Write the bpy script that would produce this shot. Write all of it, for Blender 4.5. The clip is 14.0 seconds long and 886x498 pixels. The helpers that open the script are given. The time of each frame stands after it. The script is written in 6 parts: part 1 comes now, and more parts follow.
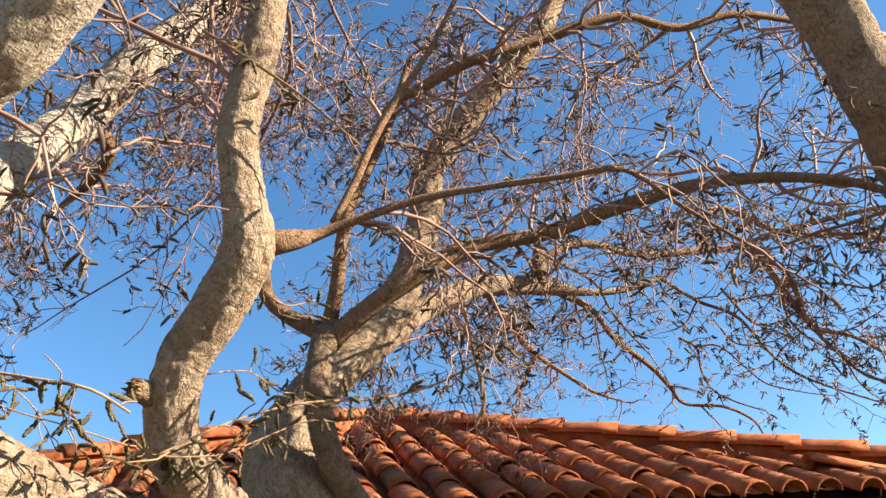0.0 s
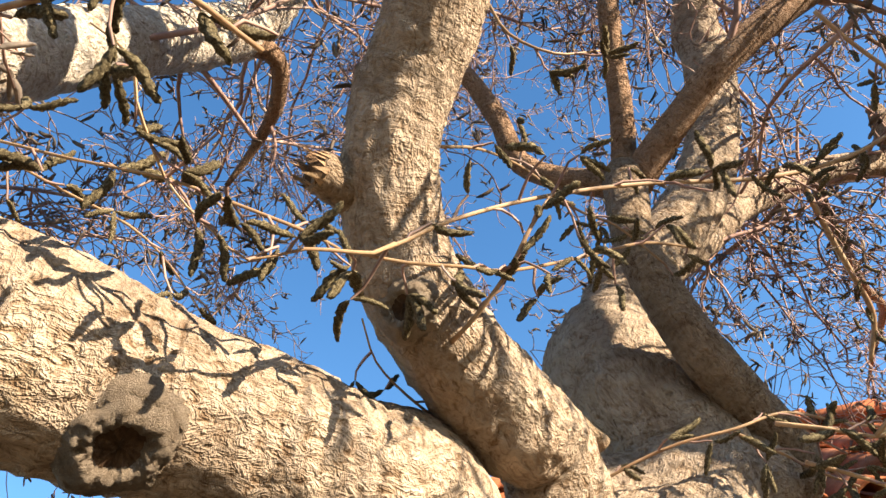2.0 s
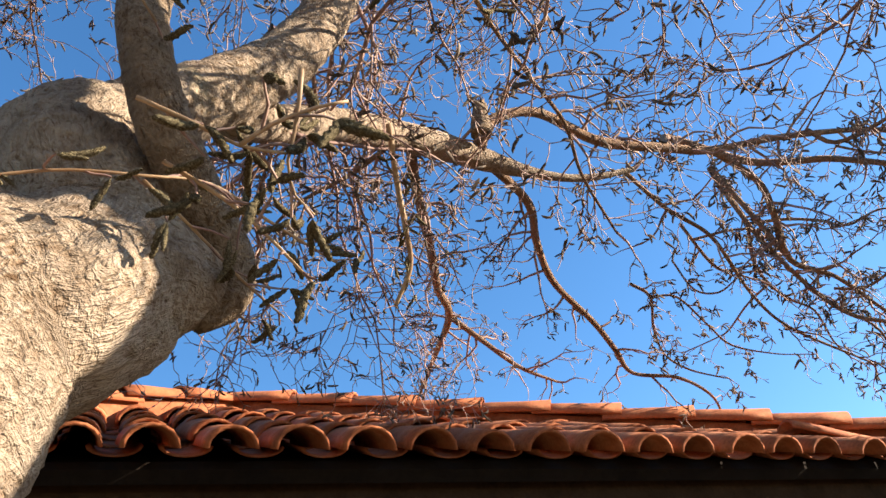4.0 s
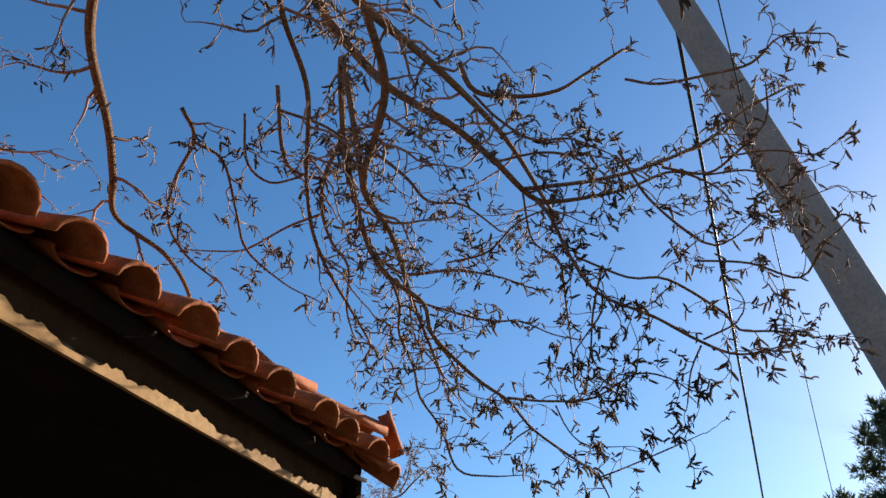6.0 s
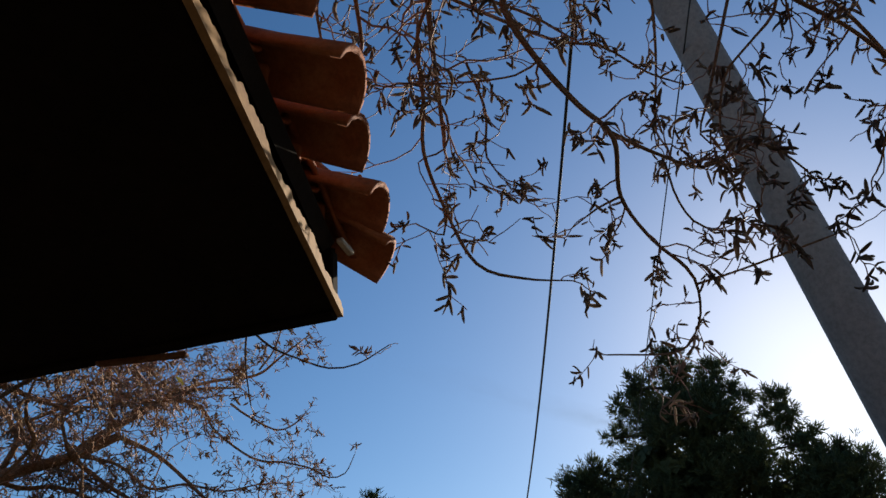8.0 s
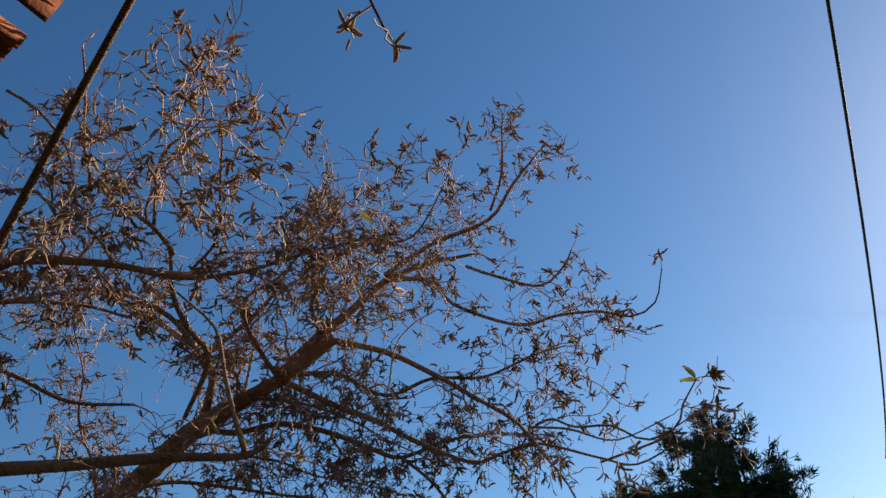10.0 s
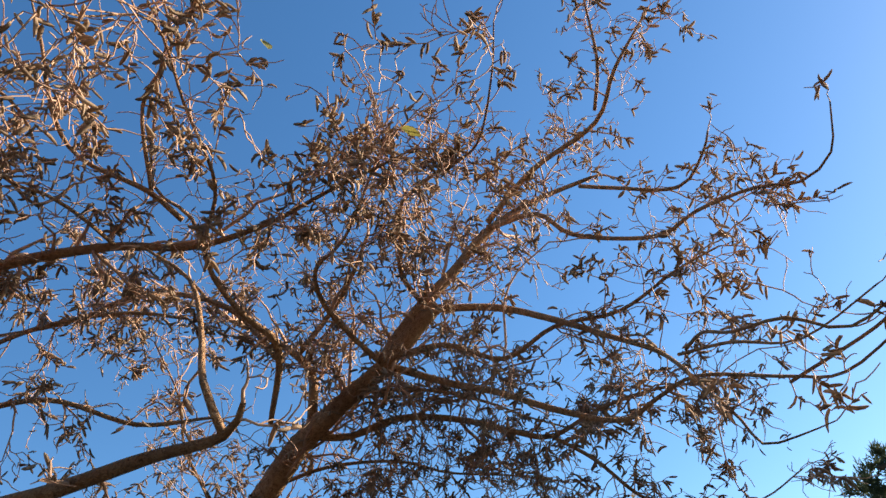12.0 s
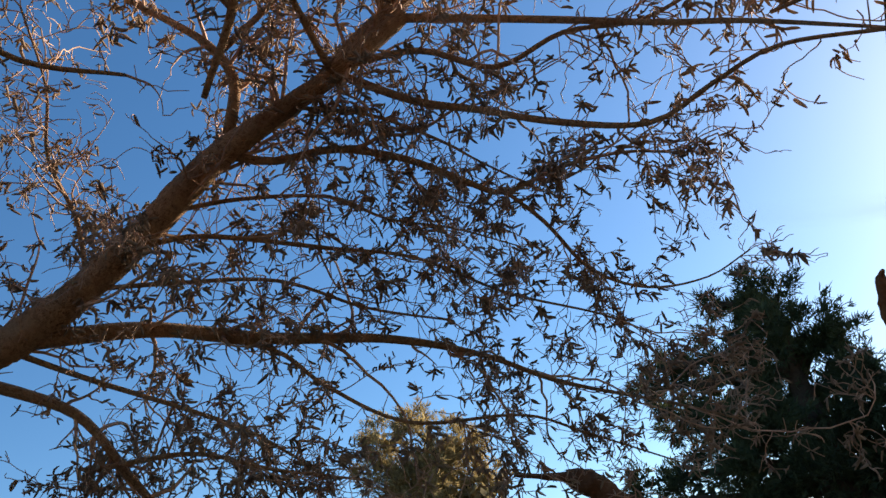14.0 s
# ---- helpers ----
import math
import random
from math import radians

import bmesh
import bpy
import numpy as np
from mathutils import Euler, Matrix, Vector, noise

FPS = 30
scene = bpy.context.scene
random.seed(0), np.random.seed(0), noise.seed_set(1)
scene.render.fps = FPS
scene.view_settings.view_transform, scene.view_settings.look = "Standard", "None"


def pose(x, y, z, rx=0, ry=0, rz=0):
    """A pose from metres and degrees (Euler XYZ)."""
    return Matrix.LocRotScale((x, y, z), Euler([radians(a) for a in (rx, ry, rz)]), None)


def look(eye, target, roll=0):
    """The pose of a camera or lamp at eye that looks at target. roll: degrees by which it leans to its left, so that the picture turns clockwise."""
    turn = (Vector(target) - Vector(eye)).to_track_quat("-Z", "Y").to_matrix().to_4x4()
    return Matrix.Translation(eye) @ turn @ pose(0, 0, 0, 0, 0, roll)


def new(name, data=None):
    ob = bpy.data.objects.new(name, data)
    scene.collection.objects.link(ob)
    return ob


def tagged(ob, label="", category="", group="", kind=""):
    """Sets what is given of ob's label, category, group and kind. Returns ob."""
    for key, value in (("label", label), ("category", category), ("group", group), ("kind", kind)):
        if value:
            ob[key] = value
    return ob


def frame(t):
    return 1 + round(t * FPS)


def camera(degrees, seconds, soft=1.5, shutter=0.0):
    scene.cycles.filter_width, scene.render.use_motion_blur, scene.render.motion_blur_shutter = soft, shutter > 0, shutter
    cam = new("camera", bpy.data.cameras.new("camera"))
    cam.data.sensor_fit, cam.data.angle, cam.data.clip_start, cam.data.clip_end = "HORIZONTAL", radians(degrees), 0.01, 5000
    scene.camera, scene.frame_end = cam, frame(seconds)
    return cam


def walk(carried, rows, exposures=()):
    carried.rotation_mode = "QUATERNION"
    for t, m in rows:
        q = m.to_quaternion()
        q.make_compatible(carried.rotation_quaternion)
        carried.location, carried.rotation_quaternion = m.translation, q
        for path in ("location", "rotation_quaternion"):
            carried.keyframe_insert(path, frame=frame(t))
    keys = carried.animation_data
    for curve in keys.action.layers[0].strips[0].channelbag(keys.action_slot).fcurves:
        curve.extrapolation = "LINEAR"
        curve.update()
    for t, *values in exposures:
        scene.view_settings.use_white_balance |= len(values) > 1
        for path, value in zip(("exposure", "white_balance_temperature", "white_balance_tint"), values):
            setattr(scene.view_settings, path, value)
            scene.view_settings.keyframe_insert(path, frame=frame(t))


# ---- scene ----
SKY_STRENGTH, SUN_STRENGTH = 0.08, 5.0
EXPOSURES = [(t, stops, kelvin, 10) for t, stops, kelvin in (
    (0.0, 1.85, 6900), (1.5, 2.06, 6800), (3.0, 2.08, 6700), (4.2, 1.92, 6450), (6.3, 1.05, 6500), (7.0, 0.5, 6500), (7.6, 0.4, 6450), (8.0, 0.5, 6450),
    (8.3, 0.6, 6450), (8.6, 0.3, 6400), (9.2, 0.3, 6300), (11.3, 1.6, 6600), (12.2, 1.6, 6600), (13.0, 1.4, 6650), (14.0, 1.3, 6600))]
cam = camera(59.0, 14.0, soft=1.5)
PATH = [
    (0, (-3.553, -3.277, 1.722), (-3.091, -1.632, 2.76), -6.8),
    (0.5, (-3.57, -2.919, 1.701), (-3.181, -1.261, 2.75), -9.4),
    (1, (-3.601, -2.598, 1.715), (-3.241, -0.957, 2.799), -11.5),
    (1.5, (-3.598, -2.38, 1.74), (-3.585, -0.805, 2.973), -9.2),
    (2, (-3.633, -2.294, 1.752), (-3.717, -0.78, 3.056), -9.7),
    (2.5, (-3.623, -2.246, 1.745), (-3.694, -0.763, 3.085), -10.6),
    (3, (-3.578, -2.196, 1.727), (-3.406, -0.694, 3.037), -14.9),
    (3.5, (-3.502, -2.178, 1.661), (-2.996, -0.686, 2.893), -14.4),
    (4, (-3.378, -2.04, 1.545), (-2.639, -0.624, 2.748), -11.1),
    (4.2, (-3.3, -1.983, 1.536), (-2.498, -0.602, 2.739), -8.3),
    (6.3, (-2.486, -1.127, 1.432), (-0.936, -0.682, 2.616), 0.1),
    (6.5, (-2.401, -0.981, 1.437), (-0.82, -0.669, 2.621), -0.1),
    (7, (-2.194, -0.684, 1.395), (-0.577, -0.452, 2.549), -3.0),
    (7.5, (-1.951, -0.399, 1.503), (-0.328, -0.194, 2.653), -2.5),
    (8, (-1.594, -0.207, 1.508), (0.074, -0.098, 2.606), -5.4),
    (8.5, (-1.225, -0.128, 1.541), (0.489, 0.05, 2.557), -11.2),
    (9, (-0.909, -0.019, 1.526), (0.79, 0.261, 2.543), -12.0),
    (9.2, (-0.791, 0.033, 1.546), (0.881, 0.39, 2.583), -11.3),
    (11.3, (0.147, 0.235, 1.662), (1.342, 1.311, 2.851), -11.6),
    (11.5, (0.167, 0.256, 1.673), (1.352, 1.328, 2.875), -11.9),
    (12, (0.196, 0.267, 1.671), (1.375, 1.331, 2.887), -13.0),
    (12.5, (0.257, 0.287, 1.653), (1.526, 1.309, 2.813), -14.6),
    (13, (0.265, 0.47, 1.579), (1.725, 1.334, 2.638), -12.9),
    (13.5, (0.262, 0.687, 1.54), (1.832, 1.49, 2.484), -13.8),
    (14, (0.272, 0.918, 1.531), (1.856, 1.677, 2.489), -14.7),
]
walk(cam, [(t, look(eye, target, roll)) for t, eye, target, roll in PATH], EXPOSURES)

# ---- light ----
SUN_AZ, SUN_EL = 113.3, 21.8   # degrees clockwise from +y, degrees above the horizon
world = bpy.data.worlds.new("sky")
scene.world = world
world.use_nodes = True
wn, wl = world.node_tree.nodes, world.node_tree.links
sky = wn.new("ShaderNodeTexSky")
sky.sky_type, sky.sun_disc = "NISHITA", False
sky.sun_elevation, sky.sun_rotation = radians(SUN_EL), radians(SUN_AZ)
sky.altitude, sky.air_density, sky.dust_density, sky.ozone_density = 300, 1.0, 0.4, 2.5
hue = wn.new("ShaderNodeHueSaturation")
hue.inputs["Saturation"].default_value = 1.22
wl.new(sky.outputs["Color"], hue.inputs["Color"])
wl.new(hue.outputs["Color"], wn["Background"].inputs["Color"])
wn["Background"].inputs["Strength"].default_value = SKY_STRENGTH
sun = new("sun", bpy.data.lights.new("sun", "SUN"))
sun.data.energy, sun.data.angle, sun.data.color = SUN_STRENGTH, radians(0.5), (1.0, 0.88, 0.7)
sun_to = Vector((math.sin(radians(SUN_AZ)) * math.cos(radians(SUN_EL)), math.cos(radians(SUN_AZ)) * math.cos(radians(SUN_EL)), math.sin(radians(SUN_EL))))
sun.matrix_world = look(sun_to * 30, (0, 0, 0))

rng = np.random.default_rng(7)


# ---- materials ----
def node_mat(name, rough=0.85, spec=0.3):
    m = bpy.data.materials.new(name)
    m.use_nodes = True
    b = m.node_tree.nodes["Principled BSDF"]
    b.inputs["Roughness"].default_value = rough
    b.inputs["Specular IOR Level"].default_value = spec
    return m, m.node_tree.nodes, m.node_tree.links, b


def noise_node(n, l, scale, detail=4.0, rough=0.6, vec=None, stretch=None, dist=0.0):
    t = n.new("ShaderNodeTexNoise")
    t.inputs["Scale"].default_value, t.inputs["Detail"].default_value = scale, detail
    t.inputs["Roughness"].default_value, t.inputs["Distortion"].default_value = rough, dist
    if vec is not None:
        if stretch:
            mp = n.new("ShaderNodeMapping")
            mp.inputs["Scale"].default_value = stretch
            l.new(vec, mp.inputs["Vector"])
            vec = mp.outputs["Vector"]
        l.new(vec, t.inputs["Vector"])
    return t


def ramp(n, l, source, stops):
    r = n.new("ShaderNodeValToRGB")
    els = r.color_ramp.elements
    while len(els) < len(stops):
        els.new(0.5)
    for e, (p, c) in zip(els, stops):
        e.position, e.color = p, (*c, 1)
    l.new(source, r.inputs["Fac"])
    return r


def mix(n, l, fac, a, b, mode="MIX"):
    m = n.new("ShaderNodeMix")
    m.data_type, m.blend_type = "RGBA", mode
    for key, v in ((0, fac), (6, a), (7, b)):
        if hasattr(v, "is_linked"):
            l.new(v, m.inputs[key])
        else:
            m.inputs[key].default_value = v if key == 0 else (*v, 1)
    return m.outputs[2]


def bump(n, l, b, height, strength, dist):
    bp = n.new("ShaderNodeBump")
    bp.inputs["Strength"].default_value, bp.inputs["Distance"].default_value = strength, dist
    l.new(height, bp.inputs["Height"])
    l.new(bp.outputs["Normal"], b.inputs["Normal"])


def bark_mat(name, light, dark, moss, grain=1.0):
    """Pale bark: broad tone patches, a rough skin of small raised flakes with dark gaps, and wrinkles across the limb."""
    m, n, l, b = node_mat(name, 0.9, 0.15)
    uv = n.new("ShaderNodeUVMap").outputs["UV"]
    ob = n.new("ShaderNodeTexCoord").outputs["Object"]
    patches = noise_node(n, l, 6, 6, 0.7, ob)
    where = noise_node(n, l, 11, 3, 0.6, ob)
    skin = noise_node(n, l, 120 * grain, 3, 0.65, uv, (1.0, 0.62, 1), 0.9)
    coarse = noise_node(n, l, 48 * grain, 4, 0.7, uv, (0.55, 1.0, 1), 1.2)
    wrinkle = noise_node(n, l, 34 * grain, 5, 0.75, uv, (0.25, 1.0, 1), 1.0)
    base = ramp(n, l, patches.outputs["Fac"], [(0.28, dark), (0.45, light), (0.6, tuple(min(1, c * 1.12) for c in light)), (0.78, moss)])
    c = base.outputs["Color"]
    tone = ramp(n, l, coarse.outputs["Fac"], [(0.34, (0.62, 0.53, 0.44)), (0.5, (0.95, 0.93, 0.9)), (0.66, (1.12, 1.11, 1.09))])
    c = mix(n, l, 0.75, c, tone.outputs["Color"], "MULTIPLY")
    flake = ramp(n, l, skin.outputs["Fac"], [(0.34, (0.38, 0.29, 0.21)), (0.44, (0.82, 0.76, 0.69)), (0.53, (1, 1, 1)), (0.68, (1.15, 1.14, 1.12))])
    mask = ramp(n, l, where.outputs["Fac"], [(0.36, (0.35, 0.35, 0.35)), (0.6, (1, 1, 1))])
    flaked = mix(n, l, 1.0, c, flake.outputs["Color"], "MULTIPLY")
    c = mix(n, l, mask.outputs["Color"], c, flaked)
    l.new(c, b.inputs["Base Color"])
    total = None
    for tex, amount in ((skin, 1.0), (coarse, 0.9), (wrinkle, 0.8)):
        ma = n.new("ShaderNodeMath")
        ma.operation = "MULTIPLY_ADD"
        l.new(tex.outputs["Fac"], ma.inputs[0])
        ma.inputs[1].default_value = amount
        if total is not None:
            l.new(total, ma.inputs[2])
        else:
            ma.inputs[2].default_value = 0.0
        total = ma.outputs[0]
    bump(n, l, b, total, 1.0, 0.013)
    return m


def plain_mat(name, colours, scale, rough=0.85, spec=0.25, strength=0.4, dist=0.004, island=False):
    """Two scales of mottling over a few near colours, and a matching fine relief; pieces differ a little from each other."""
    m, n, l, b = node_mat(name, rough, spec)
    ob = n.new("ShaderNodeTexCoord").outputs["Object"]
    big, fine = noise_node(n, l, scale, 5, 0.6, ob), noise_node(n, l, scale * 9, 4, 0.7, ob)
    c = ramp(n, l, big.outputs["Fac"], [(0.25 + 0.5 * k / max(1, len(colours) - 1), q) for k, q in enumerate(colours)]).outputs["Color"]
    fl = ramp(n, l, fine.outputs["Fac"], [(0.3, (0.62, 0.6, 0.58)), (0.6, (1.08, 1.06, 1.04))])
    c = mix(n, l, 0.7, c, fl.outputs["Color"], "MULTIPLY")
    if island:
        info = n.new("ShaderNodeNewGeometry").outputs["Random Per Island"]
    else:
        info = n.new("ShaderNodeObjectInfo").outputs["Random"]
    vary = ramp(n, l, info, [(0.0, (0.72, 0.7, 0.68)), (1.0, (1.2, 1.18, 1.15))])
    c = mix(n, l, 0.8, c, vary.outputs["Color"], "MULTIPLY")
    l.new(c, b.inputs["Base Color"])
    bump(n, l, b, fine.outputs["Fac"], strength, dist)
    return m


def leafy(m, amount):
    """Lets some light through thin leaves and needles."""
    n, l = m.node_tree.nodes, m.node_tree.links
    b, out = n["Principled BSDF"], n["Material Output"]
    tr = n.new("ShaderNodeBsdfTranslucent")
    col = b.inputs["Base Color"].links[0].from_socket
    l.new(col, tr.inputs["Color"])
    ms = n.new("ShaderNodeMixShader")
    ms.inputs["Fac"].default_value = amount
    l.new(b.outputs["BSDF"], ms.inputs[1])
    l.new(tr.outputs["BSDF"], ms.inputs[2])
    l.new(ms.outputs["Shader"], out.inputs["Surface"])
    return m


M_BARK = bark_mat("pale_bark", (0.34, 0.265, 0.2), (0.2, 0.143, 0.1), (0.24, 0.205, 0.13))
M_GREY_BARK = bark_mat("grey_bark", (0.45, 0.395, 0.335), (0.27, 0.22, 0.175), (0.31, 0.285, 0.21))
M_BARK_THIN = bark_mat("branch_bark", (0.32, 0.205, 0.135), (0.18, 0.11, 0.07), (0.37, 0.275, 0.19), 1.6)
M_STEM = bark_mat("stem_bark", (0.25, 0.185, 0.13), (0.15, 0.105, 0.07), (0.2, 0.17, 0.11), 1.2)
M_TWIG = plain_mat("twig_bark", [(0.16, 0.085, 0.07), (0.29, 0.18, 0.148), (0.45, 0.345, 0.29)], 6, 0.75, 0.3, 0.3, 0.001, True)
M_YOUNG_BARK = bark_mat("brown_bark", (0.5, 0.3, 0.17), (0.3, 0.16, 0.085), (0.52, 0.36, 0.22), 1.6)
M_YOUNG_TWIG = plain_mat("red_brown_twig", [(0.38, 0.2, 0.12), (0.54, 0.33, 0.22), (0.66, 0.47, 0.34)], 6, 0.75, 0.3, 0.3, 0.001, True)
M_TWIG_YOUNG = plain_mat("young_twig_bark", [(0.24, 0.13, 0.07), (0.36, 0.23, 0.13), (0.46, 0.34, 0.21)], 9, 0.6, 0.4, 0.3, 0.001)
M_CATKIN = leafy(plain_mat("catkin", [(0.08, 0.06, 0.05), (0.22, 0.178, 0.148), (0.46, 0.395, 0.335)], 14, 0.95, 0.1, 0.8, 0.002, True), 0.5)
M_YOUNG_CATKIN = leafy(plain_mat("brown_catkin", [(0.22, 0.15, 0.1), (0.4, 0.295, 0.21), (0.57, 0.45, 0.34)], 14, 0.95, 0.1, 0.8, 0.002, True), 0.45)
M_CATKIN_NEAR = plain_mat("fuzzy_catkin", [(0.035, 0.026, 0.016), (0.15, 0.12, 0.07), (0.4, 0.34, 0.21)], 420, 0.95, 0.1, 1.0, 0.002)
M_LEAF = leafy(plain_mat("yellow_leaf", [(0.2, 0.19, 0.05), (0.32, 0.29, 0.07)], 30, 0.6, 0.3, 0.3, 0.001), 0.4)
M_CUT = plain_mat("cut_wood", [(0.1, 0.055, 0.03), (0.26, 0.165, 0.1), (0.45, 0.33, 0.21)], 20, 0.9, 0.1, 0.7, 0.004)
M_TILE = plain_mat("fired_clay", [(0.2, 0.055, 0.022), (0.34, 0.11, 0.045), (0.44, 0.19, 0.095)], 9, 0.85, 0.2, 0.5, 0.004)
M_MORTAR = plain_mat("mortar", [(0.42, 0.38, 0.32), (0.6, 0.56, 0.5)], 22, 0.95, 0.1, 0.8, 0.006)
M_FASCIA = plain_mat("weathered_board", [(0.2, 0.11, 0.05), (0.34, 0.205, 0.095), (0.42, 0.28, 0.14)], 5, 0.85, 0.2, 0.5, 0.003)
# brown wood taken down to near black: shade below the tile edge painted in
M_SHADED_EAVE = plain_mat("brown_eave_wood", [(0.02, 0.012, 0.007), (0.04, 0.023, 0.013), (0.05, 0.03, 0.018)], 7, 0.97, 0.05, 0.5, 0.003)
# near black: the deep shade under the porch is put into this colour
M_SHADED_WOOD = plain_mat("dark_ceiling_wood", [(0.007, 0.005, 0.004), (0.016, 0.011, 0.008)], 5, 0.95, 0.08, 0.4, 0.003)
M_POLE = plain_mat("grey_pole", [(0.24, 0.205, 0.19), (0.31, 0.27, 0.25)], 4, 0.75, 0.3, 0.3, 0.003)
M_GLOBE = plain_mat("opal_globe", [(0.44, 0.36, 0.28), (0.5, 0.42, 0.33)], 3, 0.35, 0.4, 0.05, 0.001)
M_CABLE = plain_mat("black_cable", [(0.012, 0.012, 0.014), (0.03, 0.03, 0.032)], 30, 0.6, 0.3, 0.3, 0.001)
M_NEEDLE = leafy(plain_mat("pine_needles", [(0.036, 0.046, 0.022), (0.06, 0.078, 0.034), (0.1, 0.115, 0.052)], 1.2, 0.7, 0.3, 0.2, 0.004, True), 0.3)
M_GOLD = leafy(plain_mat("golden_foliage", [(0.2, 0.14, 0.06), (0.34, 0.26, 0.12), (0.48, 0.39, 0.2)], 1.5, 0.7, 0.2, 0.2, 0.004, True), 0.45)
M_PINEBARK = plain_mat("dark_bark", [(0.05, 0.035, 0.025), (0.11, 0.08, 0.055)], 6, 0.9, 0.1, 0.8, 0.01)
M_POLLARD = plain_mat("pollard_bark", [(0.1, 0.042, 0.02), (0.21, 0.095, 0.045), (0.32, 0.17, 0.09)], 14, 0.9, 0.15, 0.9, 0.01)
M_GROUND = plain_mat("dry_ground", [(0.07, 0.055, 0.034), (0.12, 0.092, 0.06), (0.095, 0.075, 0.048)], 1.3, 0.95, 0.1, 0.8, 0.02)


# ---- mesh helpers ----
def mesh_of(name, verts, faces, mat, uvs=None, smooth=True):
    me = bpy.data.meshes.new(name)
    me.from_pydata([tuple(v) for v in verts], [], faces)
    me.materials.append(mat)
    if smooth:
        me.polygons.foreach_set("use_smooth", [True] * len(me.polygons))
    if uvs is not None:
        layer = me.uv_layers.new(name="UVMap")
        idx = np.empty(len(me.loops), dtype=np.int32)
        me.loops.foreach_get("vertex_index", idx)
        layer.data.foreach_set("uv", np.asarray(uvs, dtype=np.float32)[idx].ravel())
    me.update()
    return me


def part(name, me, parent, label="", kind=""):
    ob = new(name, me)
    ob.parent = parent
    return tagged(ob, label, kind=kind)


def empty(name, at, label, category, group="", kind=""):
    ob = new(name)
    ob.location = at
    bpy.context.view_layer.update()
    return tagged(ob, label, category, group, kind)


def bm_mesh(name, bm, mat, smooth=True):
    me = bpy.data.meshes.new(name)
    bm.to_mesh(me)
    bm.free()
    me.materials.append(mat)
    if smooth:
        me.polygons.foreach_set("use_smooth", [True] * len(me.polygons))
    return me


def box(name, mat, size, at, parent=None, bevel=0.004, turn=0.0, label=""):
    bm = bmesh.new()
    bmesh.ops.create_cube(bm, size=1)
    bmesh.ops.scale(bm, vec=size, verts=bm.verts)
    bmesh.ops.bevel(bm, geom=bm.edges[:], offset=bevel, segments=1, affect="EDGES")
    me = bm_mesh(name, bm, mat, False)
    ob = new(name, me)
    ob.parent = parent
    ob.matrix_world = pose(*at, 0, 0, turn)
    return tagged(ob, label)


def spline(points, step):
    """Catmull-Rom through the points (x, y, z, r), resampled about every step metres."""
    p = np.array(points, float)
    p = np.vstack([2 * p[0] - p[1], p, 2 * p[-1] - p[-2]])
    p[:, 3] = np.maximum(p[:, 3], 0.0008)
    out = []
    for a, b, c, d in zip(p, p[1:], p[2:], p[3:]):
        k = max(1, int(round(np.linalg.norm(c[:3] - b[:3]) / step)))
        for t in np.arange(k) / k:
            out.append(0.5 * (2 * b + (c - a) * t + (2 * a - 5 * b + 4 * c - d) * t * t + (3 * b - a - 3 * c + d) * t ** 3))
    out.append(p[-2])
    out = np.array(out)
    out[:, 3] = np.maximum(out[:, 3], 0.0008)
    return out


def rings(path, sides, rough=0.0, scale=9.0):
    """A tube of rings along path (x, y, z, r): vertices, faces and texture coordinates in metres."""
    verts, uvs, faces = [], [], []
    pos, rad = path[:, :3], path[:, 3]
    tan = np.gradient(pos, axis=0)
    tan /= np.linalg.norm(tan, axis=1)[:, None] + 1e-9
    side = np.cross(tan[0], (0.3, 0.2, 1.0))
    side /= np.linalg.norm(side)
    run = 0.0
    cols = sides + 1
    for i in range(len(pos)):
        if i:
            run += np.linalg.norm(pos[i] - pos[i - 1])
        side = side - tan[i] * (side @ tan[i])
        side /= np.linalg.norm(side)
        up = np.cross(tan[i], side)
        for k in range(cols):
            a = 2 * math.pi * k / sides
            v = math.cos(a) * side + math.sin(a) * up
            r = rad[i]
            if rough:
                q = Vector(pos[i] + v * r) * scale
                r *= 1 + rough * (noise.noise(q) + 0.5 * noise.noise(q * 2.7) + 0.25 * noise.noise(q * 7.0))
                if sides > 20:
                    r += min(1.0, r / 0.06) * (0.006 * (0.35 - abs(noise.noise(q * 4.5))) + 0.003 * noise.noise(q * 8.0) + 0.0015 * noise.noise(q * 15.0))
            verts.append(pos[i] + v * r)
            uvs.append((a * rad[i] if not rough else a * 0.5 * (rad[i] + rad.mean()), run))
    for i in range(len(pos) - 1):
        for k in range(sides):
            a = i * cols + k
            faces.append((a, a + 1, a + cols + 1, a + cols))
    for end, flip in ((0, True), (len(pos) - 1, False)):
        verts.append(pos[end])
        uvs.append((0, run if end else 0))
        c = len(verts) - 1
        for k in range(sides):
            a = end * cols + k
            faces.append((c, a + 1, a) if flip else (c, a, a + 1))
    return verts, faces, uvs


